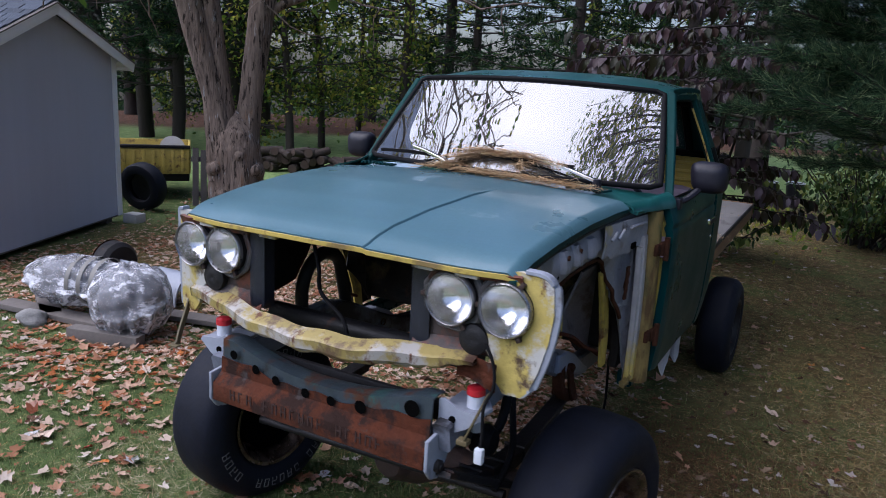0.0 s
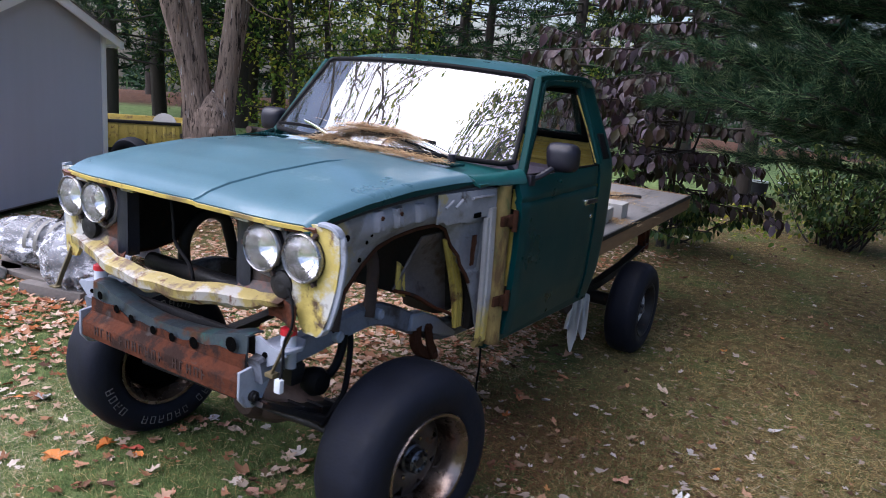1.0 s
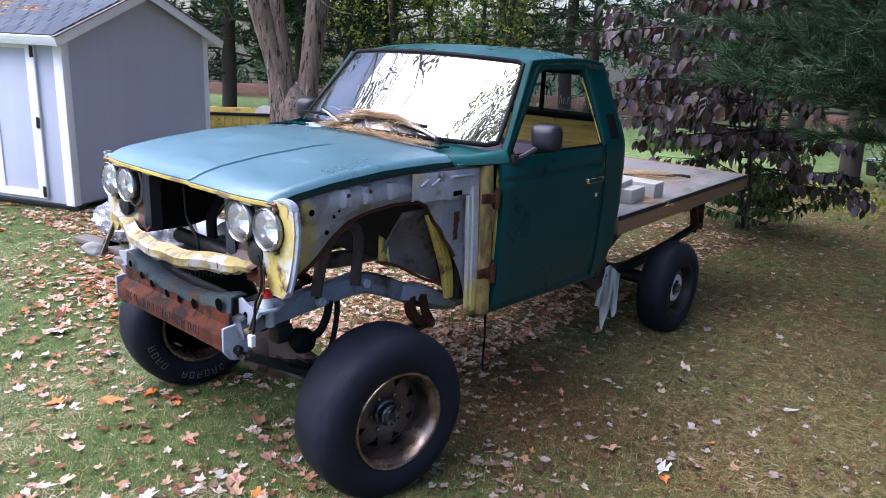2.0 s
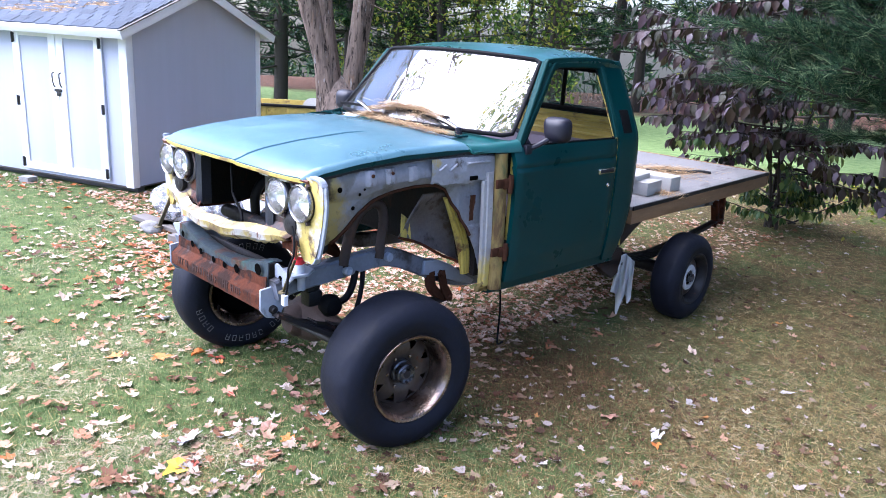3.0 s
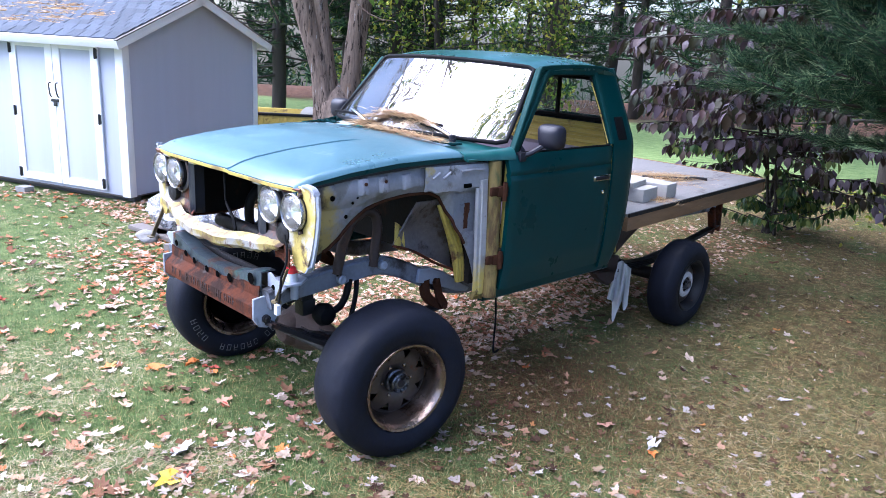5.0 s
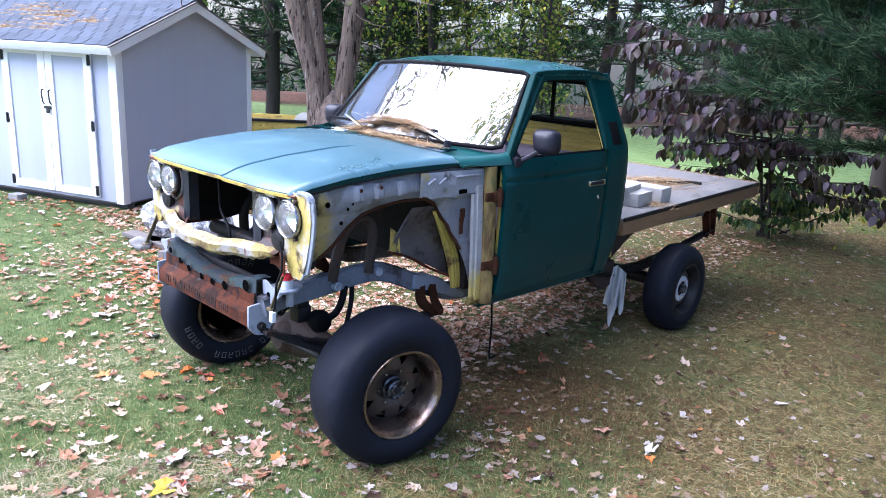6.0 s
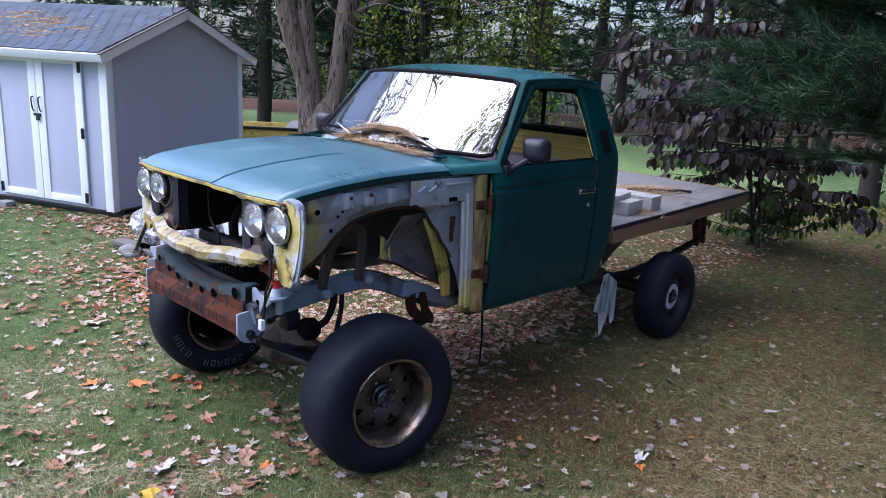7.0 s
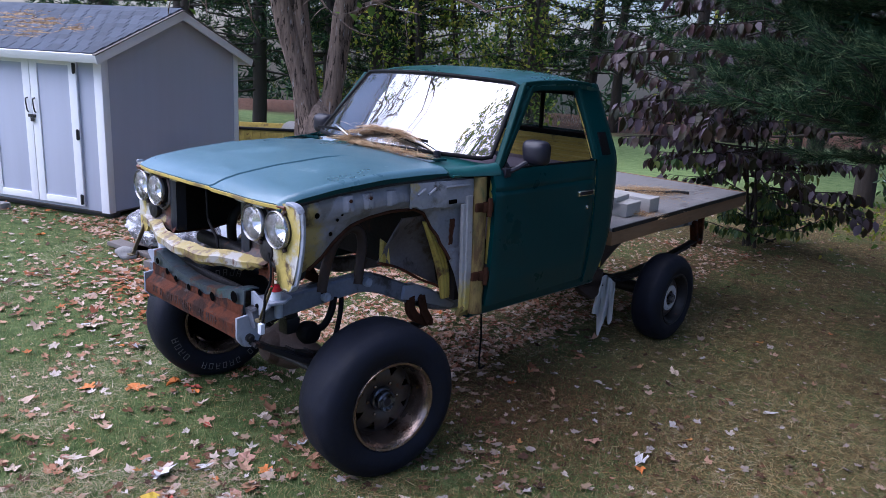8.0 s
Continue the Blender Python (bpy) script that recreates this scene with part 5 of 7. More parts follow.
for k in range(6):
    bm = B()
    box(bm, -0.69, 0.69, 0.02 + 0.37 * k, 0.06 + 0.37 * k, -0.11, -0.021, 0.003)
    part("joist", bm, grey_wood, bed)
bm = B()
box(bm, -0.74, 0.74, 2.023, 2.041, -0.10, 0.003, 0.003)
part("tail_board", bm, board_wood, bed)


# ---- ground: one sheet, finer near the truck ----
def ground_z(x, y):
    d = math.hypot(x + 1.5, y - 4)
    near = min(1.0, max(0.0, (11.5 - d) / 3.0))
    return -0.10 * max(0.0, math.hypot(x + 1, y - 4) - 25) + near * (0.018 * noise.noise((x * 0.9, y * 0.9, 0.0)) + 0.010 * noise.noise((x * 3.1, y * 3.1, 4.0)))


def spread(n, near, far):
    """Offsets that are even out to near and then widen to far."""
    k = np.arange(n + 1)
    return np.concatenate([np.linspace(0, near, n), near * (far / near) ** (np.arange(1, 13) / 12)])


ax = spread(70, 9.0, 400.0)
gx = np.concatenate([-ax[:0:-1], ax]) - 1.5
gy = np.concatenate([-ax[:0:-1], ax]) + 4.0
gv = [(x, y, ground_z(x, y)) for x in gx for y in gy]
ny = len(gy)
gf = [(i * ny + j, (i + 1) * ny + j, (i + 1) * ny + j + 1, i * ny + j + 1) for i in range(len(gx) - 1) for j in range(ny - 1)]
soil = bpy.data.materials.new("lawn soil and thatch")
soil.use_nodes = True
nt = soil.node_tree
bs = nt.nodes["Principled BSDF"]
green = ramp(nt, tex(nt, 9.0), [(0.3, (0.045, 0.075, 0.022)), (0.55, (0.100, 0.138, 0.046)), (0.78, (0.21, 0.21, 0.10))])
brown = ramp(nt, tex(nt, 14.0), [(0.3, (0.060, 0.045, 0.020)), (0.55, (0.150, 0.112, 0.050)), (0.78, (0.29, 0.225, 0.105))])
lush = ramp(nt, tex(nt, 6.0), [(0.3, (0.12, 0.20, 0.065)), (0.7, (0.25, 0.33, 0.125))])
co = nt.nodes.new("ShaderNodeTexCoord").outputs["Object"]
sep = nt.nodes.new("ShaderNodeSeparateXYZ")
nt.links.new(co, sep.inputs[0])


def calc(op, a, b=0.0):
    n = nt.nodes.new("ShaderNodeMath")
    n.operation = op
    for v, i in ((a, 0), (b, 1)):
        if isinstance(v, (int, float)):
            n.inputs[i].default_value = v
        else:
            nt.links.new(v, n.inputs[i])
    return n.outputs[0]


# needle litter lies round the pine and under the truck; lawn in front; open grass far behind
wob = calc("MULTIPLY", calc("SUBTRACT", tex(nt, 0.8), 0.5), 3.5)
lit = calc("ADD", calc("ADD", calc("MULTIPLY", sep.outputs[0], 0.55), calc("MULTIPLY", sep.outputs[1], 0.75)), wob)
lit = ramp(nt, calc("MULTIPLY", lit, 0.1), [(0.17, (0, 0, 0)), (0.40, (1, 1, 1))])
far_green = ramp(nt, calc("MULTIPLY", calc("ADD", calc("SUBTRACT", calc("MULTIPLY", sep.outputs[1], 0.8), calc("MULTIPLY", sep.outputs[0], 0.55)), wob), 0.02), [(0.212, (0, 0, 0)), (0.24, (1, 1, 1))])
dx, dy = calc("MULTIPLY", calc("ADD", sep.outputs[0], 4.7), 0.60), calc("MULTIPLY", calc("SUBTRACT", sep.outputs[1], 4.9), 0.62)
yard = calc("ADD", calc("SQRT", calc("ADD", calc("MULTIPLY", dx, dx), calc("MULTIPLY", dy, dy))), calc("MULTIPLY", wob, 0.25))
lit = blend(nt, ramp(nt, calc("MULTIPLY", yard, 0.5), [(0.40, (1, 1, 1)), (0.62, (0, 0, 0))]), lit, (1.0, 1.0, 1.0))
lit = blend(nt, ramp(nt, tex(nt, 1.9), [(0.48, (0, 0, 0)), (0.60, (0.8, 0.8, 0.8))]), lit, (0.0, 0.0, 0.0))
col = blend(nt, lit, green, brown)
col = blend(nt, far_green, col, lush)
leafy_floor = ramp(nt, tex(nt, 5.0), [(0.3, (0.045, 0.022, 0.012)), (0.7, (0.13, 0.065, 0.038))])
in_wood = ramp(nt, calc("MULTIPLY", calc("ADD", calc("SUBTRACT", calc("MULTIPLY", sep.outputs[1], 0.8), calc("MULTIPLY", sep.outputs[0], 0.55)), wob), 0.02), [(0.375, (0, 0, 0)), (0.405, (1, 1, 1))])
col = blend(nt, in_wood, col, leafy_floor)
fine = tex(nt, 90.0, 4.0)
col = blend(nt, 0.5, col, blend(nt, 1.0, col, ramp(nt, fine, [(0.3, (0.35,) * 3), (0.7, (1.3,) * 3)]), "MULTIPLY"))
nt.links.new(col, bs.inputs["Base Color"])
bs.inputs["Roughness"].default_value = 0.95
bs.inputs["Specular IOR Level"].default_value = 0.15
bp = nt.nodes.new("ShaderNodeBump")
bp.inputs["Strength"].default_value, bp.inputs["Distance"].default_value = 0.8, 0.02
nt.links.new(fine, bp.inputs["Height"])
nt.links.new(bp.outputs[0], bs.inputs["Normal"])
ground = tagged(raw("ground", gv, gf, soil, smooth=True), "patchy autumn lawn with brown needle litter", "ground", kind="structure")


def litter_share(x, y):
    """How far the litter takes over from the grass at a place, 0 to 1."""
    w = 2.2 * noise.noise((x * 0.8, y * 0.8, 9.0)) + 1.5 * noise.noise((x * 2.6, y * 2.6, 19.0))
    k = (0.55 * x + 0.75 * y + w) * 0.1
    yard_part = 1.6 - 1.2 * math.hypot((x + 4.7) * 0.60, (y - 4.9) * 0.62) + 0.3 * w
    return min(1.0, max(0.0, (k - 0.15) / 0.22, yard_part))


# ---- shed ----
shed = thing("garden_shed", "grey wooden garden shed with white trim and double doors", "shed", (-5.93, 3.29, 0), 22.7)
SL, SW, SE, SP = 3.1, 2.20, 1.74, 2.17


def shed_box(name, x0, x1, y0, y1, z0, z1, mat, parent=None, label="", bevel=0.004):
    return part(name, box(B(), x0, x1, y0, y1, z0, z1, bevel), mat, parent or shed, label)


shed_box("skid", -SL, -0.05, 0.10, 0.20, 0.0, 0.10, grey_wood)
shed_box("skid", -SL, -0.05, SW - 0.2, SW - 0.1, 0.0, 0.10, grey_wood)
shed_box("shed_floor", -SL + 0.01, -0.01, 0.01, SW - 0.01, 0.06, 0.10, grey_wood)
shed_box("front_wall", -SL, 0.0, 0.0, 0.05, 0.08, SE, siding)
shed_box("back_wall", -SL, 0.0, SW - 0.05, SW, 0.08, SE, siding)
for x in (-SL, -0.05):
    part("gable_wall", prism(B(), [(0.052, 0.08), (SW - 0.052, 0.08), (SW - 0.052, SE), (SW / 2, SP - 0.04), (0.052, SE)], "x", x, x + 0.05), siding, shed, "grey panelled gable wall")
for x0, x1, y0, y1 in ((-0.09, 0.012, -0.015, 0.0), (0.0, 0.014, -0.015, 0.075), (0.0, 0.014, SW - 0.07, SW + 0.012), (-SL - 0.012, -SL + 0.09, -0.015, 0.0)):
    shed_box("corner_trim", x0 if x1 - x0 > 0.05 else x0 + 0.0, x1, y0, y1, 0.07, SE - 0.005, white_trim, None, "white corner board")
# double door
DX0, DX1, DZ0, DZ1 = -1.56, -0.30, 0.12, 1.63
shed_box("lintel", DX0 - 0.03, DX1 + 0.03, -0.030, -0.001, DZ1 + 0.004, DZ1 + 0.06, white_trim, None, "white lintel board")
mid = (DX0 + DX1) / 2
for x0, x1 in ((DX0, mid - 0.004), (mid + 0.004, DX1)):
    d = part("door", box(B(), x0, x1, -0.022, -0.002, DZ0, DZ1, 0.003), siding, shed, "grey shed door with white frame")
    for a, b, c, e in ((x0, x0 + 0.10, DZ0, DZ1), (x1 - 0.10, x1, DZ0, DZ1), (x0 + 0.1, x1 - 0.1, DZ1 - 0.075, DZ1), (x0 + 0.1, x1 - 0.1, DZ0, DZ0 + 0.075)):
        part("door_trim", box(B(), a, b, -0.036, -0.0225, c, e, 0.003), white_trim, d)
    hx = x0 + 0.02 if x0 == DX0 else x1 - 0.02
    for z in (0.19, 0.866, 1.53):
        bm = box(B(), hx - 0.022, hx + 0.022, -0.044, -0.036, z - 0.05, z + 0.05, 0.003)
        tube(bm, [(hx, -0.046, z - 0.055), (hx, -0.046, z + 0.055)], 0.008, 8)
        part("hinge", bm, black_iron, d, "black strap hinge")
    px = mid + (-0.05 if x0 == DX0 else 0.05)
    bm = tube(B(), smooth_path([(px, -0.036, 1.20), (px, -0.062, 1.18), (px + 0.01, -0.062, 1.08), (px, -0.036, 1.05)]), 0.007, 8)
    part("pull_handle", bm, black_iron, d, "bent wire pull handle")
bm = box(B(), mid - 0.05, mid + 0.05, -0.048, -0.0365, 1.00, 1.03, 0.003)
box(bm, mid - 0.01, mid + 0.04, -0.058, -0.048, 0.955, 1.0, 0.005)
part("hasp", bm, black_iron, shed, "black hasp and padlock")
# roof with shingles
rise = (SP - SE) / (SW / 2)
OV, RK = 0.17, 0.10
n_in = math.hypot(SW / 2 + OV, (SW / 2 + OV) * rise)
tilt = math.atan(rise)
for s in (0, 1):
    m = Matrix.Translation((0, SW / 2, SP)) @ Matrix.Rotation(math.pi if s else 0, 4, "Z") @ Matrix.Rotation(tilt, 4, "X")
    x0, x1 = (-SL - RK, RK) if not s else (-RK, SL + RK)
    deck = part("roof", box(B(), x0, x1, -n_in, -0.001, -0.02, 0.008, 0.003, m), black_iron, shed, "asphalt shingle roof slope")
    for name, a, b, c, e, z0, z1 in (("fascia", x0, x1, -n_in - 0.02, -n_in - 0.001, -0.075, 0.012),):
        part(name, box(B(), a, b, c, e, z0, z1, 0.003, m), white_trim, shed, "white fascia board")
    for a, b in ((x0 - 0.022, x0 - 0.001), (x1 + 0.001, x1 + 0.022)):
        part("rake_board", box(B(), a, b, -n_in - 0.02, 0.0, -0.085, 0.004, 0.003, m), white_trim, shed, "white rake board")
        part("rake_cap", box(B(), a - 0.012, b + 0.012, -n_in - 0.02, 0.0, 0.0045, 0.016, 0.002, m), grey_wood, shed)
    part("soffit", box(B(), x0, x1, -n_in, -SW / 2 / math.cos(tilt) - 0.02, -0.05, -0.0205, 0.002, m), white_trim, shed)
    rows, cols = 10, int((x1 - x0) / 0.165)
    me = link_mesh("shingle", box(B(), -0.078, 0.078, -0.072, 0.085, -0.005, 0.005, 0.0015, Matrix.Rotation(radians(4.4), 4, "X")), shingle_mat, 0)
    random.seed(3)
    if s == 0:
        for r in range(rows):
            for c in range(cols + 2):
                x = x0 + 0.08 + 0.165 * c - (0.082 if r % 2 else 0.0)
                lo, hi = max(x0 + 0.001, x - 0.081), min(x1 - 0.001, x + 0.081)
                if hi - lo < 0.015:
                    continue
                ob = new("shingle", me)
                ob.parent = deck
                ob.matrix_basis = m @ pose((lo + hi) / 2, -n_in + 0.075 + 0.131 * r, 0.0205 + random.uniform(0, 0.003)) @ Matrix.Diagonal(((hi - lo) / 0.162, 1, 1, 1))
    else:
        bm = B()
        for r in range(rows):
            box(bm, x0, x1, -n_in + 0.131 * r, -n_in + 0.131 * r + 0.15, 0.012, 0.020, 0, m)
        part("shingle_course", bm, shingle_mat, deck)
part("ridge_cap", prism(B(), [(SW / 2 - 0.12, SP - 0.018), (SW / 2, SP + 0.034), (SW / 2 + 0.12, SP - 0.018), (SW / 2, SP + 0.022)], "x", -SL - RK, RK), shingle_mat, shed)


grey_stone = material("dirty grey stone", (0.22, 0.215, 0.205), 0.9, vary=0.3, scale=9, fine=90, bump=0.6)


def block(name, label, cat, at, rz, size, mat, group=""):
    """A loose rounded block, its root at its base."""
    x, y, z = size
    ob = new(name, link_mesh(name, box(B(), -x / 2, x / 2, -y / 2, y / 2, 0, z, min(size) * 0.08), mat))
    ob.matrix_world = pose(*at, 0, 0, rz)
    return tagged(ob, label, cat, group)


block("concrete_block", "grey concrete block beside the shed skid", "block", (-7.06, 2.60, -0.01), 20, (0.15, 0.12, 0.08), grey_stone)
block("concrete_block", "pale concrete block under the shed corner", "block", (-6.62, 5.36, -0.01), 10, (0.18, 0.15, 0.11), concrete)


# ---- trees ----
def limb_path(p, d, length, n, rng, wander=0.25, lift=0.0):
    pts = [np.array(p, float)]
    d = np.array(d, float)
    d /= np.linalg.norm(d)
    for _ in range(n):
        d = d + rng.normal(0, wander, 3) * 0.5 + np.array((0, 0, lift / n))
        d /= np.linalg.norm(d)
        pts.append(pts[-1] + d * length / n)
    return pts


class Soup:
    """Collects many small faces for one mesh."""

    def __init__(self):
        self.v, self.f, self.n = [], [], 0

    def add(self, v, f):
        self.v.append(np.asarray(v, np.float32).reshape(-1, 3))
        self.f.append(np.asarray(f, np.int32) + self.n)
        self.n += len(self.v[-1])

    def make(self, name, mat, parent=None, smooth=False):
        return raw(name, np.concatenate(self.v), np.concatenate(self.f), mat, parent, smooth)


def bark_tube(soup, pts, radii, n=7, rough=0.0, rng=None):
    """Add quads of a tapering limb."""
    pts = np.asarray(pts, float)
    d = np.gradient(pts, axis=0)
    d /= np.linalg.norm(d, axis=1)[:, None]
    ref = np.tile(np.array([[0.31, 0.95, 0.05]]), (len(d), 1))
    a = np.cross(d, ref)
    a /= np.linalg.norm(a, axis=1)[:, None] + 1e-9
    b = np.cross(d, a)
    t = np.arange(n) * 2 * np.pi / n
    r = np.asarray(radii)[:, None] * np.ones(n)
    if rough and rng is not None:
        lobes = sum(np.sin(t * k + rng.uniform(0, 6) + np.linspace(0, 3, len(pts))[:, None]) / k for k in (2, 3, 5))
        r = r * (1 + rough * lobes + rng.normal(0, rough * 0.35, r.shape))
    v = pts[:, None] + r[..., None] * (np.cos(t)[None, :, None] * a[:, None] + np.sin(t)[None, :, None] * b[:, None])
    m = len(pts)
    i, j = np.meshgrid(np.arange(m - 1), np.arange(n), indexing="ij")
    k = (j + 1) % n
    f = np.stack([i * n + j, i * n + k, (i + 1) * n + k, (i + 1) * n + j], -1).reshape(-1, 4)
    soup.add(v.reshape(-1, 3), f)


def needles(soup, at, along, length, width, per, rng, spread_=0.8):
    """Tufts of needles: thin triangles that fan out about the twig's way."""
    at, along = np.repeat(at, per, 0), np.repeat(along, per, 0)
    m = len(at)
    d = along + rng.normal(0, spread_, (m, 3))
    d /= np.linalg.norm(d, axis=1)[:, None]
    s = np.cross(d, rng.normal(0, 1, (m, 3)))
    s /= np.linalg.norm(s, axis=1)[:, None] + 1e-9
    ln = length * rng.uniform(0.6, 1.1, (m, 1))
    base = at + rng.normal(0, length * 0.12, (m, 3))
    v = np.stack([base - s * width, base + s * width, base + d * ln], 1).reshape(-1, 3)
    soup.add(v, np.arange(m * 3).reshape(-1, 3))


def conifer(x, y, h, r, seed, bare=1.2, whorls=22, tuft=0.22, width=0.016, per=8, mat=None, limb_tufts=11, trunk_r=0.15, label="dark green pine in the wood or added out of view", group="background pines"):
    rng = np.random.default_rng(seed)
    root = thing("pine_tree", label, "pine tree", (x, y, -0.05), 0, group)
    wood, soft = Soup(), Soup()
    trunk = [(rng.normal(0, 0.02), rng.normal(0, 0.02), z) for z in np.linspace(0, h, 12)]
    bark_tube(wood, trunk, np.linspace(trunk_r, 0.02, 12), 9, 0.05, rng)
    for w in range(whorls):
        z = bare + (h - bare) * (w / whorls) ** 0.95
        k = 1 - (z - bare) / (h - bare)
        for b in range(rng.integers(4, 7)):
            t = rng.uniform(0, 2 * np.pi)
            ln = r * (0.25 + 0.75 * k ** 0.8) * rng.uniform(0.6, 1.15)
            p0 = np.array((0, 0, z + rng.uniform(-0.15, 0.15)))
            pts = limb_path(p0, (math.cos(t), math.sin(t), 0.12 - 0.25 * k), ln, 6, rng, 0.16, 0.35)
            bark_tube(wood, pts, np.linspace(0.030 * (0.4 + 0.6 * k), 0.006, 7), 4)
            pts = np.array(pts)
            m = max(3, int(limb_tufts * ln / r * 1.2))
            u = rng.uniform(0.22, 1.0, m) * 5.99
            i = u.astype(int)
            f = (u - i)[:, None]
            q = pts[i] * (1 - f) + pts[i + 1] * f
            way = pts[i + 1] - pts[i]
            way /= np.linalg.norm(way, axis=1)[:, None]
            out = way + rng.normal(0, 0.7, (m, 3)) * np.array((1, 1, 0.45))
            out /= np.linalg.norm(out, axis=1)[:, None]
            reach = rng.uniform(0.05, 0.42, (m, 1)) * ln * 0.55
            for c in (0.35, 0.7, 1.0):
                needles(soft, q + out * reach * c, out, tuft, width, per, rng)
    wood.make("trunk", dark_bark, root)
    soft.make("crown", mat or pine_needles, root)
    return root


def leaf_faces(soup, at, way, size, rng, wide=0.5, droop=0.3):
    """Pointed leaves, each of four quads-worth of bent blade."""
    m = len(at)
    d = way + np.array((0, 0, -droop))
    d /= np.linalg.norm(d, axis=1)[:, None]
    s = np.cross(d, rng.normal(0, 0.35, (m, 3)) + np.array((0, 0, 1.0)))
    s /= np.linalg.norm(s, axis=1)[:, None] + 1e-9
    up = np.cross(s, d)
    L = size * rng.uniform(0.6, 1.15, (m, 1))
    W = L * wide * 0.5
    mid1, mid2 = at + d * L * 0.35 - up * L * 0.02, at + d * L * 0.7 - up * L * 0.10
    tip = at + d * L - up * L * 0.24
    v = np.stack([at, mid1 - s * W * 0.95 + up * W * 0.25, mid1, mid1 + s * W * 0.95 + up * W * 0.25, mid2 - s * W * 0.72 + up * W * 0.15, mid2, mid2 + s * W * 0.72 + up * W * 0.15, tip], 1).reshape(-1, 3)
    f = np.array([(0, 2, 1), (0, 3, 2), (1, 2, 5), (1, 5, 4), (2, 3, 6), (2, 6, 5), (4, 5, 7), (5, 6, 7)])
    soup.add(v, (np.arange(m)[:, None, None] * 8 + f[None]).reshape(-1, 3))


# the twin-trunk tree by the shed
rng = np.random.default_rng(11)
twin = thing("twin_trunk_tree", "old grey-brown tree forked into leaning trunks", "tree", (-5.17, 5.42, -0.05))
wood = Soup()
side_way = np.array((0.58, 0.81, 0.0))


def twin_pt(s, z, back=0.0):
    return side_way * s + np.array((-0.81, 0.58, 0)) * back + np.array((0, 0, z))


def trunk_line(table, n):
    zs = np.linspace(table[0][0], table[-1][0], n)
    return [twin_pt(lerp(z, [(a, b) for a, b, *_ in table]), z) for z in zs], [lerp(z, [(a, c) for a, b, c in table]) for z in zs]


for table in ([(0.0, 0.0, 0.36), (0.3, 0.0, 0.29), (0.7, 0.0, 0.255), (1.0, -0.01, 0.235), (1.15, -0.02, 0.19), (1.28, -0.02, 0.11), (1.36, -0.02, 0.01)],
              [(0.7, -0.10, 0.17), (1.1, -0.15, 0.135), (1.5, -0.21, 0.108), (2.24, -0.40, 0.115), (3.5, -0.72, 0.105), (6.0, -1.2, 0.085), (8.5, -1.5, 0.05)],
              [(0.8, -0.04, 0.12), (1.5, -0.13, 0.085), (2.24, -0.235, 0.095), (3.5, -0.40, 0.085), (6.0, -0.5, 0.06), (8.0, -0.45, 0.03)],
              [(0.8, 0.06, 0.145), (1.25, 0.11, 0.118), (1.5, 0.145, 0.108), (2.27, 0.245, 0.112), (3.5, 0.42, 0.10), (6.0, 0.75, 0.07), (8.5, 1.1, 0.035)]):
    pts, rad = trunk_line(table, 150)
    bark_tube(wood, pts, rad, 48)
    v = wood.v[-1].reshape(len(pts), 48, 3)
    for i, (p, r) in enumerate(zip(pts, rad)):
        for j in range(48):
            t = 2 * math.pi * j / 48
            k = 0.13 * noise.noise((math.cos(t) * 1.6 + rad[0] * 40, math.sin(t) * 1.6, p[2] * 0.9)) + 0.13 * abs(noise.noise((math.cos(t) * 5.5, math.sin(t) * 5.5, p[2] * 1.6))) + 0.10 * abs(noise.noise((math.cos(t) * 10, math.sin(t) * 10, p[2] * 2.2 + 5))) + 0.05 * noise.noise((math.cos(t) * 14, math.sin(t) * 14, p[2] * 9))
            v[i, j] = np.array(p) + (v[i, j] - np.array(p)) * (0.96 + k)
for s, z, b in ((-0.21, 0.80, -0.08), (0.14, 0.78, -0.14), (0.0, 0.92, -0.13), (-0.15, 0.55, -0.12)):
    p = twin_pt(s, z, b)
    q = p + np.array((0.42 + s * 0.5, -0.45, 0.12)) * 0.22
    bark_tube(wood, [p, (p + q) / 2, q, q + (q - p) * 0.02], [0.10, 0.06, 0.040, 0.001], 14, 0.10, rng)
twin_bark = wood.make("trunk", bark, twin, True)
twigs, leaves = Soup(), Soup()
for k in range(46):
    z0 = rng.uniform(2.4, 7.5)
    lead = [(-0.27, 0.9), (0.21, 0.6)][k % 2]
    p0 = twin_pt(lead[0] + (z0 - 2.2) * 0.11 * (-1 if k % 2 == 0 else 1), z0)
    t = rng.uniform(0, 2 * np.pi)
    if rng.random() < 0.6:
        t = rng.normal(-0.7, 0.6)
    ln = rng.uniform(1.5, 4.2)
    pts = limb_path(p0, (math.cos(t), math.sin(t), rng.uniform(0.1, 0.7)), ln, 9, rng, 0.3)
    bark_tube(twigs, pts, np.linspace(0.034, 0.007, 10), 5)
    for c in range(9):
        i = rng.integers(2, 9)
        sub = limb_path(pts[i], rng.normal(0, 1, 3) + (np.array(pts[i]) - pts[i - 1]) * 4 / ln * 2, rng.uniform(0.4, 1.3), 6, rng, 0.4)
        bark_tube(twigs, sub, np.linspace(0.014, 0.004, 7), 4)
        for e in range(3):
            j = rng.integers(1, 6)
            tw = limb_path(sub[j], rng.normal(0, 1, 3), rng.uniform(0.2, 0.5), 4, rng, 0.4)
            bark_tube(twigs, tw, np.linspace(0.006, 0.003, 5), 3)
            if rng.random() < 0.30:
                leaf_faces(leaves, np.array(tw[1:]), rng.normal(0, 1, (4, 3)), 0.09, rng, 0.8)
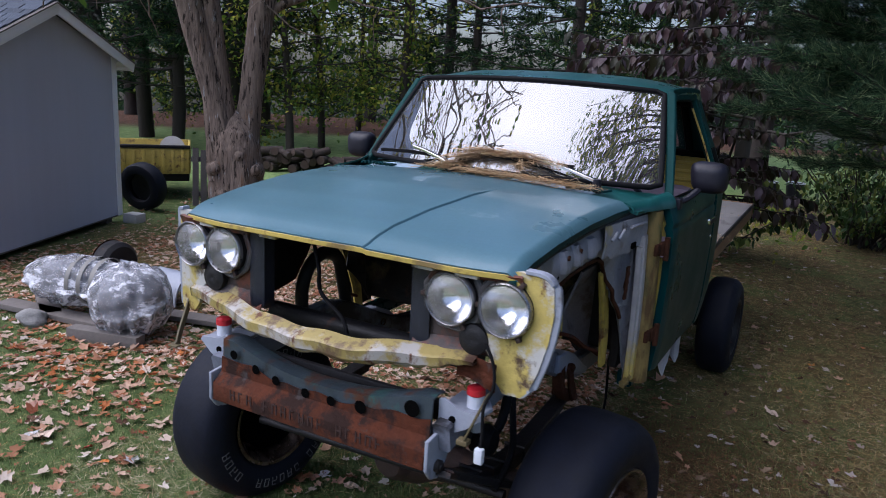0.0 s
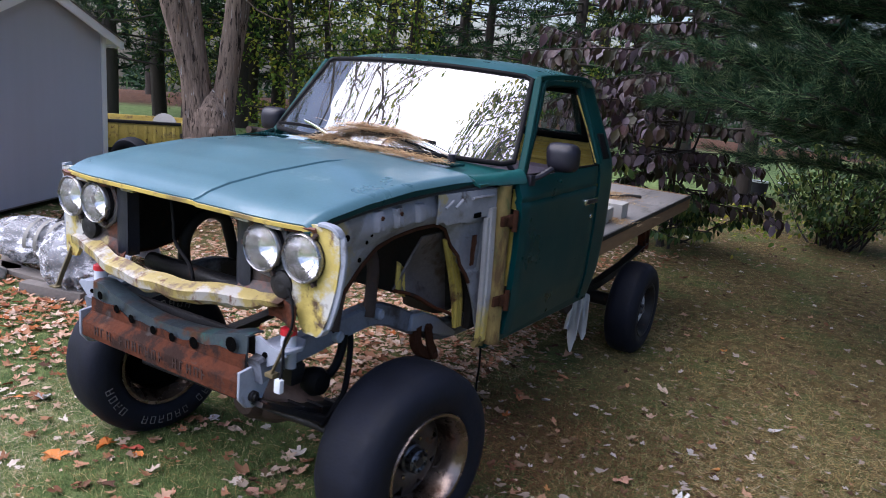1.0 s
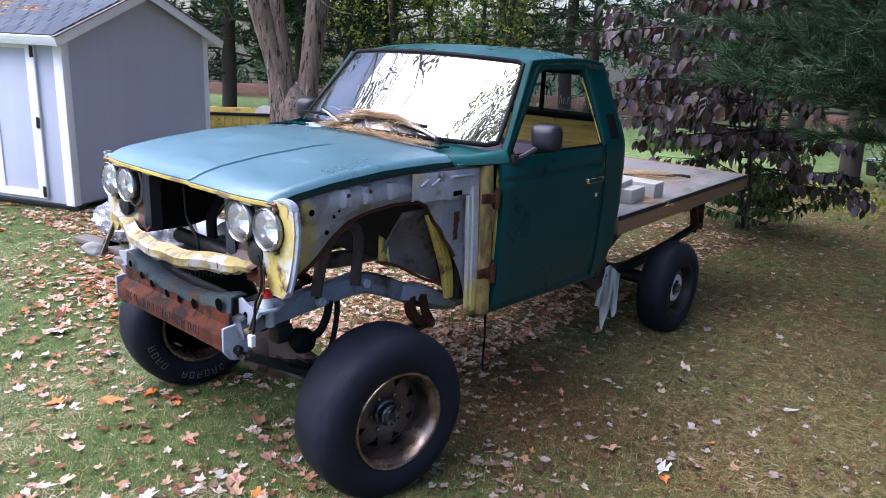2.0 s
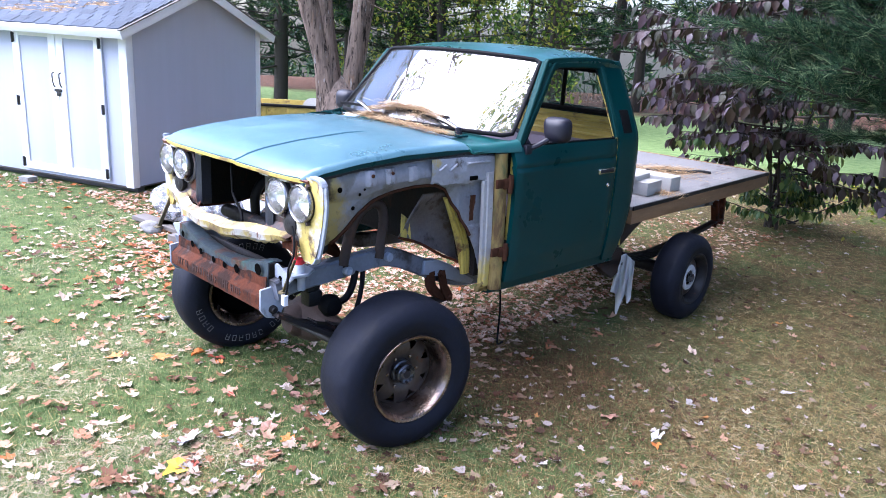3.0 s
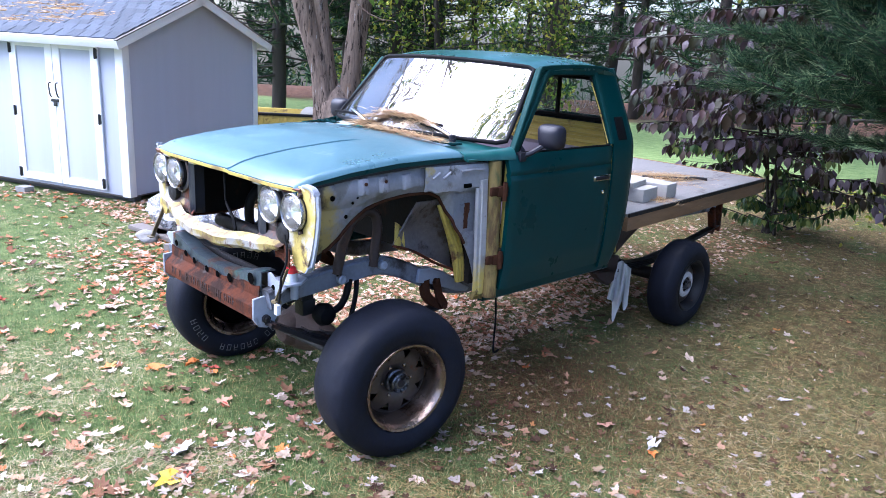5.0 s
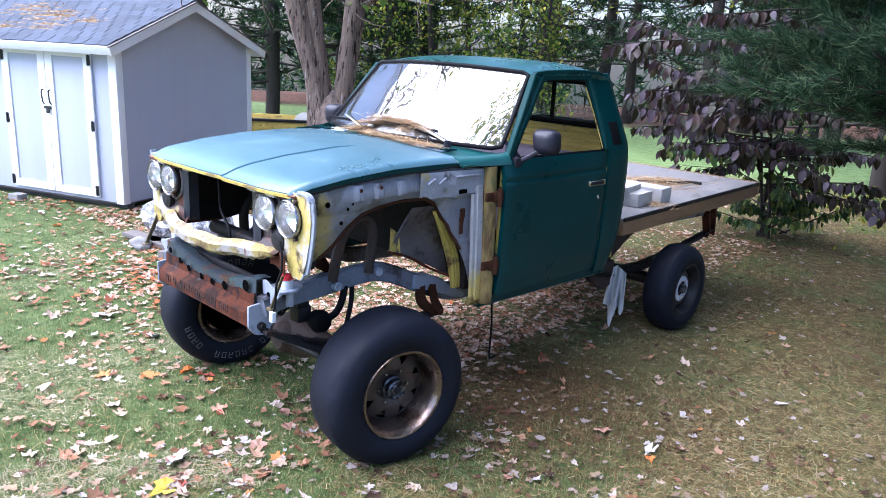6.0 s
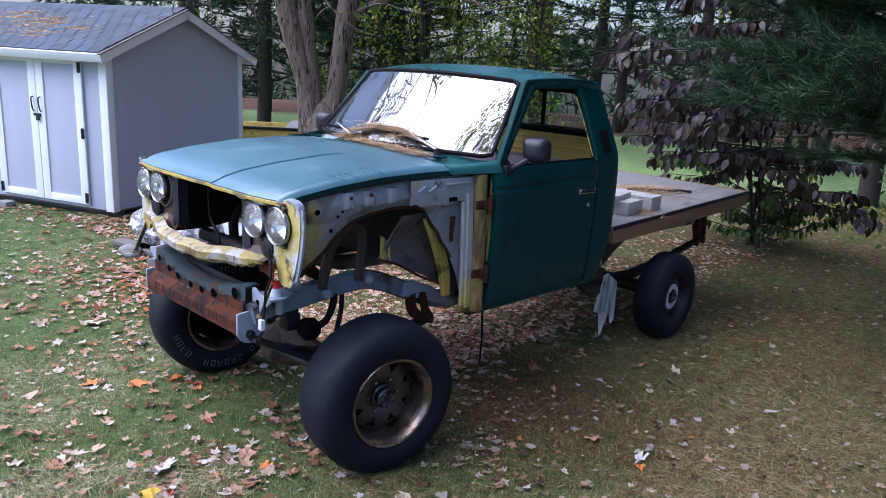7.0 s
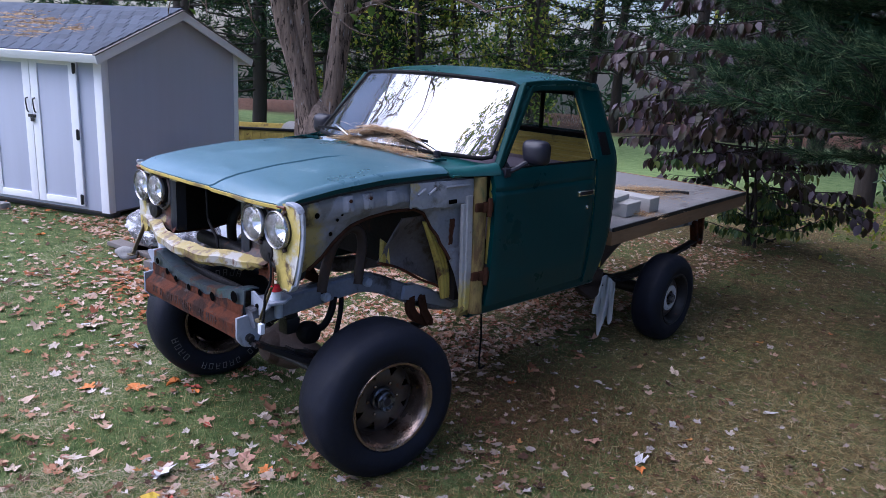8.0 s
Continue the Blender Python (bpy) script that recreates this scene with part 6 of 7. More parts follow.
twigs.make("bough", bark, twin)
leaves.make("foliage", autumn_green, twin)
# low bough that leaves the fork towards the woods
bm = tube(B(), smooth_path([(0.13, 0.18, 2.20), (0.28, 0.34, 2.36), (0.47, 0.50, 2.47), (0.85, 0.80, 2.80)], 5), [0.050 - 0.0014 * i for i in range(16)], 10)
part("low_bough", bm, bark, twin)

# pines of the wood behind; past x 5 unseen ones added to block light
PINES = [(-12.6, 9.4, 11, 2.4, 0.16), (-12.0, 10.8, 10, 2.2, 0.13), (-14.0, 11.6, 12, 2.6, 0.17), (-16.0, 9.4, 12, 2.8, 0.2), (-9.0, 14.6, 11, 2.2, 0.15), (-9.5, 19.0, 11, 2.4, 0.16),
         (-4.3, 18.6, 10, 2.1, 0.12), (-4.9, 14.2, 11, 2.3, 0.14), (-3.0, 15.6, 11, 2.5, 0.17), (-1.2, 12.4, 10, 2.4, 0.15), (-13.0, 14.4, 11, 2.4, 0.15), (-17.5, 12.6, 12, 2.8, 0.2), (-15.4, 17.0, 12, 2.8, 0.2),
         (-10.6, 19.4, 13, 2.8, 0.2), (-6.6, 20.2, 13, 2.8, 0.2), (-2.4, 20.0, 13, 2.8, 0.2), (1.6, 16.4, 12, 2.8, 0.2), (-20.0, 16.0, 13, 3.0, 0.2), (-19.5, 9.0, 12, 3.0, 0.2), (3.6, 12.0, 12, 2.8, 0.2), (-11.6, 11.9, 11, 2.5, 0.16), (-12.4, 13.0, 11, 2.4, 0.15), (-13.4, 8.2, 11, 2.5, 0.16), (5.6, 8.6, 12, 3.0, 0.2), (6.6, 4.6, 12, 3.0, 0.2), (5.2, 11.6, 12, 3.0, 0.2), (7.2, 0.8, 12, 3.0, 0.2), (-15.0, 22.0, 14, 3.0, 0.22), (2.9, 9.4, 11, 2.4, 0.16), (0.5, 24.0, 14, 3.0, 0.22)]
for i, (x, y, h, r, tr) in enumerate(PINES):
    far_off = math.hypot(x - 1, y) > 19
    conifer(x, y, h, r, 100 + i, bare=1.1 + 0.6 * (i % 3), whorls=20 if far_off else 26, per=5 if far_off else 6, tuft=0.24 if far_off else 0.19, width=0.018 if far_off else 0.011, limb_tufts=7 if far_off else 10, trunk_r=tr)
# soft pine whose boughs hang beside the truck's tail
near_pine = conifer(1.14, 6.18, 9.5, 3.3, 77, bare=2.8, whorls=28, tuft=0.17, width=0.009, per=10, mat=near_needles, limb_tufts=34, trunk_r=0.14,
                    label="soft blue-green pine with long hanging boughs", group="")
rng = np.random.default_rng(78)
wood, soft = Soup(), Soup()
for k in range(104):
    z0 = 1.36 + 2.5 * (k / 104) + rng.uniform(-0.1, 0.1)
    t = rng.uniform(1.9, 4.5) if k % 5 < 3 else rng.uniform(-1.9, 1.9)
    ln = rng.uniform(1.0, 1.62) + 0.06 * (z0 - 1.1) + (0.38 if k % 5 < 3 else 0.0)
    pts = np.array(limb_path((0, 0, z0), (math.cos(t), math.sin(t), 0.05), ln, 12, rng, 0.10, 0.15))
    bark_tube(wood, pts, np.linspace(0.022, 0.005, 13), 5)
    for j in range(int(ln / 0.065)):
        f = (0.22 + 0.78 * (j + rng.random()) / (ln / 0.065)) * 11.99
        i = int(f)
        p0 = pts[i] + (pts[i + 1] - pts[i]) * (f - i)
        way = (pts[i + 1] - pts[i]) / np.linalg.norm(pts[i + 1] - pts[i])
        sdw = np.cross(way, (0, 0, 1)) * (1 if j % 2 else -1)
        sl = rng.uniform(0.18, 0.55) * (1.1 - 0.5 * f / 12)
        sub = np.array(limb_path(p0, way * 0.8 + sdw * 0.9 + rng.normal(0, 0.15, 3), sl, 5, rng, 0.12, 0.1))
        bark_tube(wood, sub, np.linspace(0.005, 0.002, 6), 3)
        q = np.concatenate([sub[1:], (sub[1:] + sub[:-1]) / 2])
        d = np.concatenate([sub[1:] - sub[:-1]] * 2)
        d /= np.linalg.norm(d, axis=1)[:, None]
        needles(soft, q, d * 1.1 + np.array((0, 0, 0.1)), 0.110, 0.0018, 17, rng, 0.48)
wood.make("low_bough", dark_bark, near_pine)
soft.make("low_foliage", near_needles, near_pine)

# purple-leaved dogwood behind the bed: tiers of level sprays with hanging leaves
rng = np.random.default_rng(5)
dog = thing("dogwood_shrub", "tall purple-brown leaved dogwood shrub beside the flatbed", "shrub", (-1.22, 8.25, -0.03))
wood, soft, low_soft = Soup(), Soup(), Soup()


def spray(p0, way, length, green):
    """A level branch with side twigs and two rows of drooping leaves."""
    pts = np.array(limb_path(p0, way, length, 9, rng, 0.10, -0.16))
    bark_tube(wood, pts, np.linspace(0.011, 0.003, 10), 4)
    lines = [pts]
    for i in (3, 5, 6, 7):
        sd = np.cross(pts[i] - pts[i - 1], (0, 0, 1.0))
        sd /= np.linalg.norm(sd)
        d = (pts[i] - pts[i - 1]) / np.linalg.norm(pts[i] - pts[i - 1])
        tw_ = np.array(limb_path(pts[i], d * 0.8 + sd * rng.choice((-0.8, 0.8)), length * rng.uniform(0.15, 0.32), 9, rng, 0.12, -0.12))
        bark_tube(wood, tw_, np.linspace(0.004, 0.002, 10), 3)
        lines.append(tw_)
    for ln in lines:
        run = np.linalg.norm(ln[-1] - ln[0])
        m = max(5, int(run / 0.050))
        u = (0.22 + 0.78 * (np.arange(m) + rng.random(m)) / m) * 8.99
        j = u.astype(int)
        q = ln[j] + (ln[j + 1] - ln[j]) * (u - j)[:, None]
        d = (ln[j + 1] - ln[j]) / np.linalg.norm(ln[j + 1] - ln[j], axis=1)[:, None]
        sd = np.cross(d, (0, 0, 1.0)) * np.where(np.arange(m) % 2, 1, -1)[:, None]
        leaf_faces(low_soft if green else soft, q, d * 0.45 + sd * 0.55 + rng.normal(0, 0.22, (m, 3)), 0.098 if green else 0.138, rng, 0.56, 0.95)


for k in range(6):
    t = rng.uniform(0, 2 * np.pi)
    lean = rng.uniform(0.10, 0.50)
    stem = np.array(limb_path((rng.normal(0, 0.05), rng.normal(0, 0.05), 0), (math.cos(t) * lean - 0.10, math.sin(t) * lean - 0.08, 1.0), rng.uniform(2.4, 3.9), 14, rng, 0.10, 0.2))
    bark_tube(wood, stem, np.linspace(0.019, 0.006, 15), 6)
    for z in np.arange(0.55 + 0.06 * k, stem[-1][2], 0.30):
        i = min(13, int(np.searchsorted(stem[:, 2], z)))
        for c in range(2):
            t2 = rng.uniform(0, 2 * np.pi) if rng.random() < 0.55 else rng.normal(3.95, 0.7)
            reach = rng.uniform(0.7, 1.25) * (1.0 if z < 2.3 else 0.8)
            if math.cos(t2) + math.sin(t2) < -0.6:
                reach *= 0.5 if z < 0.72 else 1.3
            spray(stem[i], (math.cos(t2), math.sin(t2), rng.uniform(-0.02, 0.16)), reach, z < 0.72 + 0.15 * rng.normal())
for k in range(24):
    t = rng.uniform(0, 2 * np.pi)
    spray((rng.normal(0.02, 0.10), rng.normal(0, 0.10), rng.uniform(0.10, 0.50)), (math.cos(t) + 0.2, math.sin(t), rng.uniform(0.2, 0.6)), rng.uniform(0.45, 0.85), True)
wood.make("stem", dark_bark, dog, True)
soft.make("foliage", purple_leaf, dog, True)
low_soft.make("low_foliage", green_leaf, dog, True)

# low dark shrub at the edge of the pine's boughs
rng = np.random.default_rng(15)
low_shrub = thing("low_shrub", "low dark green leafy shrub beside the pine", "shrub", (0.35, 10.2, -0.03))
wood, soft = Soup(), Soup()
for k in range(60):
    t = rng.uniform(0, 2 * np.pi)
    sub = np.array(limb_path((rng.normal(0, 0.12), rng.normal(0, 0.12), 0.0), (math.cos(t) * 0.6, math.sin(t) * 0.6, rng.uniform(0.6, 1.3)), rng.uniform(1.0, 2.1), 8, rng, 0.18, -0.15))
    bark_tube(wood, sub, np.linspace(0.014, 0.003, 9), 5)
    m = 60
    u = (0.25 + 0.75 * rng.random(m)) * 7.99
    j = u.astype(int)
    q = sub[j] + (sub[j + 1] - sub[j]) * (u - j)[:, None] + rng.normal(0, 0.07, (m, 3))
    leaf_faces(soft, q, rng.normal(0, 0.6, (m, 3)), 0.085, rng, 0.55, 0.5)
wood.make("stem", dark_bark, low_shrub, True)
soft.make("foliage", green_leaf, low_shrub, True)


# broadleaf saplings with yellow-green leaves among the pines
def broadleaf(x, y, h, r, seed, size=0.085, count=16, label="yellow-green broadleaf tree among the pines", low=1):
    rng = np.random.default_rng(seed)
    root = thing("broadleaf_tree", label, "tree", (x, y, -0.05), 0, "broadleaf trees in the wood")
    wood, soft = Soup(), Soup()
    tr = limb_path((0, 0, 0), (0, 0, 1), h, 10, rng, 0.06)
    bark_tube(wood, tr, np.linspace(0.09, 0.015, 11), 7, 0.05, rng)
    for k in range(count):
        i = rng.integers(low, 10)
        t = rng.uniform(0, 2 * np.pi)
        pts = np.array(limb_path(tr[i], (math.cos(t), math.sin(t), rng.uniform(0.1, 0.6)), r * rng.uniform(0.5, 1.1), 6, rng, 0.25))
        bark_tube(wood, pts, np.linspace(0.022, 0.005, 7), 4)
        for c in range(6):
            j = rng.integers(1, 6)
            sub = np.array(limb_path(pts[j], rng.normal(0, 1, 3), rng.uniform(0.3, 0.8), 4, rng, 0.3))
            q = sub[rng.integers(0, 5, 22)] + rng.normal(0, 0.14, (22, 3))
            leaf_faces(soft, q, rng.normal(0, 1, (22, 3)), size, rng, 0.7)
    wood.make("trunk", dark_bark, root)
    soft.make("foliage", autumn_green, root)
    return root


for i, (x, y, h, r) in enumerate(((-9.6, 11.4, 5.5, 1.8), (-10.4, 13.4, 6.5, 2.0), (-8.0, 13.0, 6.0, 1.9), (-14.8, 13.2, 6.0, 2.2), (-6.2, 17.8, 7.0, 2.4), (-12.4, 17.6, 7.0, 2.4), (-18.0, 18.5, 8.0, 2.8), (-4.2, 17.4, 7.0, 2.2))):
    broadleaf(x, y, h, r, 300 + i, 0.10, 26)
# the leafy tree that the windscreen mirrors
lean = broadleaf(2.9, 3.4, 8.5, 3.6, 340, 0.06, 46, "leafy tree that leans over the truck", 5)
rng = np.random.default_rng(345)
wood, soft = Soup(), Soup()
# bare boughs towards the shed
for k in range(13):
    pts = np.array(limb_path((0, 0, 4.7 + 0.15 * k), (-1.0, rng.normal(-0.30, 0.16), rng.uniform(0.0, 0.25)), rng.uniform(2.9, 4.6), 9, rng, 0.16))
    bark_tube(wood, pts, np.linspace(0.016, 0.003, 10), 5)
    for c in range(14):
        j = rng.integers(3, 9)
        sub = np.array(limb_path(pts[j], rng.normal(0, 1, 3), rng.uniform(0.25, 0.65), 4, rng, 0.3))
        bark_tube(wood, sub, np.linspace(0.005, 0.002, 5), 4)
# leafy clumps over the open ground beside the truck, thinning towards its hood
for k in range(1250):
    across, along = -3.75 + 3.2 * rng.random() ** 0.75, rng.uniform(-1.8, 4.4)
    if noise.noise((across * 1.5, along * 1.5, 3.0)) < (0.06 if across < -3.1 else -0.40):
        continue
    c = np.array(((along + across) / 2 - 2.9, (along - across) / 2 - 3.4, rng.uniform(5.7, 7.3)))
    sub = np.array(limb_path(c, rng.normal(0, 1, 3), rng.uniform(0.25, 0.5), 4, rng, 0.3))
    bark_tube(wood, sub, np.linspace(0.005, 0.002, 5), 4)
    q = sub[rng.integers(1, 5, 15)] + rng.normal(0, 0.09, (15, 3))
    leaf_faces(soft, q, rng.normal(0, 1, (15, 3)), 0.062, rng, 0.75)
    if k % 40 == 0:
        bark_tube(wood, np.array(((0, 0, 5.2), c * 0.5 + np.array((0, 0, 3.0)), c)), np.linspace(0.026, 0.006, 3), 6)
wood.make("bough", dark_bark, lean)
soft.make("overhanging_foliage", autumn_green, lean)

# far woods round the whole place, the unseen part added to block low light
rng = np.random.default_rng(8)
soft = Soup()
for lo, hi, n, tall, size in ((36, 62, 3200, 2.6, 0.8), (25, 34, 1700, 1.7, 0.6)):
    az = rng.uniform(radians(15), radians(265), n * 2)
    clump = 0.5 + 0.5 * np.sin(az * 37 + lo) * np.sin(az * 61 + 1.7)
    az = az[rng.random(n * 2) < clump][:n]
    m = len(az)
    dist = rng.uniform(lo, hi, m)
    at = np.stack([-dist * np.cos(az), dist * np.sin(az), np.abs(rng.normal(0, tall, m)) - 0.10 * np.maximum(0, dist - 27)], -1)
    needles(soft, at, np.tile(np.array([[0, 0, 0.3]]), (m, 1)), size, 0.07, 7, rng, 1.0)
tagged(soft.make("far_woods", pine_needles), "dark distant woods round the yard, partly unseen light blockers", "woods", kind="stuff")


# ---- small things by the shed ----
def sheet_plastic():
    """Clear film: see-through with a crinkled gloss, white along its creases."""
    m = bpy.data.materials.new("clear crinkled plastic wrap")
    m.use_nodes = True
    nt = m.node_tree
    nt.nodes.remove(nt.nodes["Principled BSDF"])
    f = tex(nt, 7.0, 6.0, 0.68, stretch=(0.6, 1.7, 1.3))
    b = nt.nodes.new("ShaderNodeBump")
    b.inputs["Strength"].default_value, b.inputs["Distance"].default_value = 1.0, 0.06
    nt.links.new(f, b.inputs["Height"])
    gl = nt.nodes.new("ShaderNodeBsdfGlossy")
    gl.inputs["Roughness"].default_value = 0.08
    nt.links.new(b.outputs[0], gl.inputs["Normal"])
    fr = nt.nodes.new("ShaderNodeFresnel")
    fr.inputs["IOR"].default_value = 1.6
    nt.links.new(b.outputs[0], fr.inputs["Normal"])
    tp = nt.nodes.new("ShaderNodeBsdfTransparent")
    tp.inputs["Color"].default_value = (0.93, 0.94, 0.96, 1)
    film = nt.nodes.new("ShaderNodeMixShader")
    nt.links.new(fr.outputs[0], film.inputs[0])
    nt.links.new(tp.outputs[0], film.inputs[1])
    nt.links.new(gl.outputs[0], film.inputs[2])
    df = nt.nodes.new("ShaderNodeBsdfDiffuse")
    df.inputs["Color"].default_value = (0.88, 0.89, 0.95, 1)
    mx = nt.nodes.new("ShaderNodeMixShader")
    nt.links.new(ramp(nt, f, [(0.40, (0.07,) * 3), (0.52, (0.20,) * 3), (0.60, (0.66,) * 3), (0.68, (0.25,) * 3)]), mx.inputs[0])
    nt.links.new(film.outputs[0], mx.inputs[1])
    nt.links.new(df.outputs[0], mx.inputs[2])
    nt.links.new(mx.outputs[0], nt.nodes["Material Output"].inputs["Surface"])
    return m


wrap = sheet_plastic()
bundle = thing("wrapped_bundle", "crinkled clear plastic wrapped bundle with tape bands", "bundle", (-3.99, 3.10, 0.0), 0)


def bag(length, r, seed, squash=0.8):
    bm = B()
    loops = []
    for i in range(41):
        a = i / 40
        k = max(0.02, math.sin(math.pi * min(1, max(0, a))) ** 0.35)
        loop = []
        for j in range(48):
            t = 2 * math.pi * j / 48
            n = noise.noise((a * 9 + seed, math.cos(t) * 2.2, math.sin(t) * 2.2)) * 0.14 + noise.noise((a * 26 + seed, math.cos(t) * 6, math.sin(t) * 6)) * 0.03 - abs(noise.noise((a * 15 + seed, math.cos(t) * 4.5, math.sin(t) * 4.5))) * 0.05
            rr = r * k * (1 + n)
            if math.sin(t) < -0.2:
                rr *= 1.18 + 0.22 * noise.noise((a * 12 + seed, math.cos(t) * 3, 5))
            z = r * squash + rr * math.sin(t) * squash
            loop.append((length * (a - 0.5), rr * math.cos(t), max(0.0, z)))
        loops.append(loop)
    return rings(bm, loops)


inner_grey = material("grey wrapped metal", (0.20, 0.20, 0.215), 0.6, vary=0.4, scale=6, spots=[((0.03, 0.03, 0.034), 4.0, 0.54)])
for nm, gr, mt in (("wrapped_part", 0.80, inner_grey), ("plastic_film", 1.0, wrap)):
    ob = part(nm, bag(0.85 * gr, 0.178 * gr, 1.0, 0.9), mt, bundle)
    ob.matrix_basis = pose(-0.36, 0.02, 0.10 + 0.16 * (1 - gr), 0, 0, 16)
    ob = part(nm, bag(0.50 * gr, 0.225 * gr, 7.0, 1.0), mt, bundle)
    ob.matrix_basis = pose(0.24, -0.02, 0.04 + 0.22 * (1 - gr), 0, -10, 50)
tape = material("grey tape", (0.15, 0.145, 0.13), 0.5)
for x in (0.02, 0.11, 0.20):
    bm = lathe(B(), [(x - 0.016, 0.184), (x + 0.016, 0.184)], 40, "x", pose(-0.36, 0.02, 0.26, 0, 0, 16) @ Matrix.Diagonal((1, 1, 0.90, 1)))
    part("tape_band", bm, tape, bundle, "grey tape band")


def plank(at, rz, size, mat=grey_wood, ry=0.0, label="weathered grey plank on the leaves"):
    bm = box(B(), -size[0] / 2, size[0] / 2, -size[1] / 2, size[1] / 2, 0, size[2], 0.006)
    ob = new("plank", link_mesh("plank", bm, mat))
    ob.matrix_world = pose(*at, 0, ry, rz)
    return tagged(ob, label, "plank", "planks under the bundle")


plank((-4.28, 2.98, 0.02), 8, (1.25, 0.14, 0.04))
plank((-3.78, 2.86, 0.0), 15, (0.50, 0.09, 0.09), label="grey timber beam lying on leaves")
plank((-3.80, 3.40, 0.03), 14, (0.9, 0.13, 0.035))
plank((-4.72, 3.10, 0.0), -30, (0.7, 0.14, 0.06))
bm = B()
bmesh.ops.create_icosphere(bm, subdivisions=3, radius=0.5)
for v in bm.verts:
    v.co *= 1 + 0.35 * noise.noise(v.co * 2.6)
    v.co = Vector((v.co.x * 0.19, v.co.y * 0.15, max(-0.03, v.co.z * 0.13 + 0.05)))
ob = new("rock", link_mesh("rock", bm, grey_stone))
ob.matrix_world = pose(-4.42, 2.80, 0.0, 0, 0, 30)
tagged(ob, "rough purple-grey stone beside the planks", "stone")
drum = thing("brake_drum", "rusty black brake drum lying on its rim", "car part", (-4.80, 3.73, 0.0), 62)
part("drum", lathe(B(), [(-0.07, 0.02), (-0.07, 0.14), (-0.04, 0.17), (0.05, 0.175), (0.07, 0.165), (0.06, 0.13), (-0.04, 0.12), (-0.05, 0.03)], 32, "y", Matrix.Translation((0, 0, 0.175)) @ Matrix.Rotation(0.5, 4, "Z")), black_steel, drum)
part("rim_edge", lathe(B(), [(0.066, 0.16), (0.074, 0.168), (0.066, 0.178)], 32, "y", Matrix.Translation((0, 0, 0.175)) @ Matrix.Rotation(0.5, 4, "Z")), rust, drum)
duct = thing("grey_housing", "pale grey painted curved metal housing on the leaves", "car part", (-4.12, 3.70, 0.0), 0)
bm = B()
sheet(bm, lambda a, b: Vector((-0.17 + 0.34 * a, 0.14 * math.cos(math.pi * b), 0.03 + 0.20 * math.sin(math.pi * b))), 8, 20, 0.012)
part("shell", bm, grey_paint, duct)
bm = tube(B(), [(-0.16, 0, 0.17), (-0.40, 0.01, 0.19), (-0.61, 0.02, 0.19)], [0.045, 0.034, 0.030], 14)
part("pipe", bm, grey_paint, duct)

# yellow pickup-bed trailer behind the shed
tr = thing("bed_trailer", "yellow pickup-bed trailer with black top rail", "trailer", (-7.75, 6.15, 0), 47)
part("side_panel", box(B(), -0.75, 0.75, -0.015, 0.015, 0.34, 0.66, 0.006), yellow_clean, tr)
for k in range(13):
    part("rib", box(B(), -0.72 + 0.115 * k, -0.68 + 0.115 * k, -0.024, -0.0155, 0.36, 0.64, 0.004), yellow_clean, tr)
part("far_panel", box(B(), -0.75, 0.75, 1.15, 1.18, 0.34, 0.66, 0.006), yellow_clean, tr)
part("tail_panel", box(B(), 0.735, 0.765, 0.016, 1.149, 0.34, 0.66, 0.006), yellow_clean, tr)
part("bed_floor", box(B(), -0.75, 0.734, 0.016, 1.149, 0.34, 0.37, 0.004), dirty_metal, tr)
part("top_rail", box(B(), -0.77, 0.77, -0.03, 0.03, 0.661, 0.70, 0.008), black_steel, tr)
part("underframe", box(B(), -0.70, 0.75, 0.05, 1.1, 0.24, 0.338, 0.01), black_steel, tr)
loose = thing("loose_tyre", "old black tyre leaning beside the trailer", "tyre", (-7.12, 5.90, 0.0), 12)
part("tyre", lathe(B(), [(-0.06, 0.15), (-0.09, 0.17), (-0.10, 0.22), (-0.085, 0.262), (-0.05, 0.28), (0.05, 0.28), (0.085, 0.262), (0.10, 0.22), (0.09, 0.17), (0.06, 0.15), (0.05, 0.19), (-0.05, 0.19), (-0.06, 0.15)], 40, "y", Matrix.Translation((0, 0, 0.28)) @ Matrix.Rotation(0.12, 4, "X")), tyre_rubber, loose)
part("rim", lathe(B(), [(0.0, 0.0005), (0.02, 0.06), (-0.01, 0.15), (0.03, 0.185)], 32, "y", Matrix.Translation((0, 0, 0.28)) @ Matrix.Rotation(0.12, 4, "X")), black_steel, loose)
bm = lathe(B(), [(0.0, 0.0005), (0.0, 0.15), (0.03, 0.155), (0.05, 0.15), (0.05, 0.0005)], 28, "y", Matrix.Rotation(-0.3, 4, "X"))
ob = new("round_lid", link_mesh("round_lid", bm, concrete))
ob.matrix_world = pose(-7.42, 6.60, 0.662, 0, 0, 47)
tagged(ob, "grey round lid standing in the trailer", "lid")

# grey pallet boards leaning at the tree
old_board = material("dark weathered board", (0.085, 0.075, 0.072), 0.9, vary=0.35, scale=4, fine=60, bump=0.4)
pal = thing("wooden_pallet", "weathered grey pallet leaning on the tree", "pallet", (-6.80, 6.62, 0.0), 50)
for k in range(4):
    part("slat", tube(B(), [(-0.17 + 0.095 * k, 0.0, 0.0), (-0.15 + 0.095 * k, 0.15, 0.70 - 0.03 * (k % 2))], 0.03, flat=(0.036, 0.010)), old_board, pal)
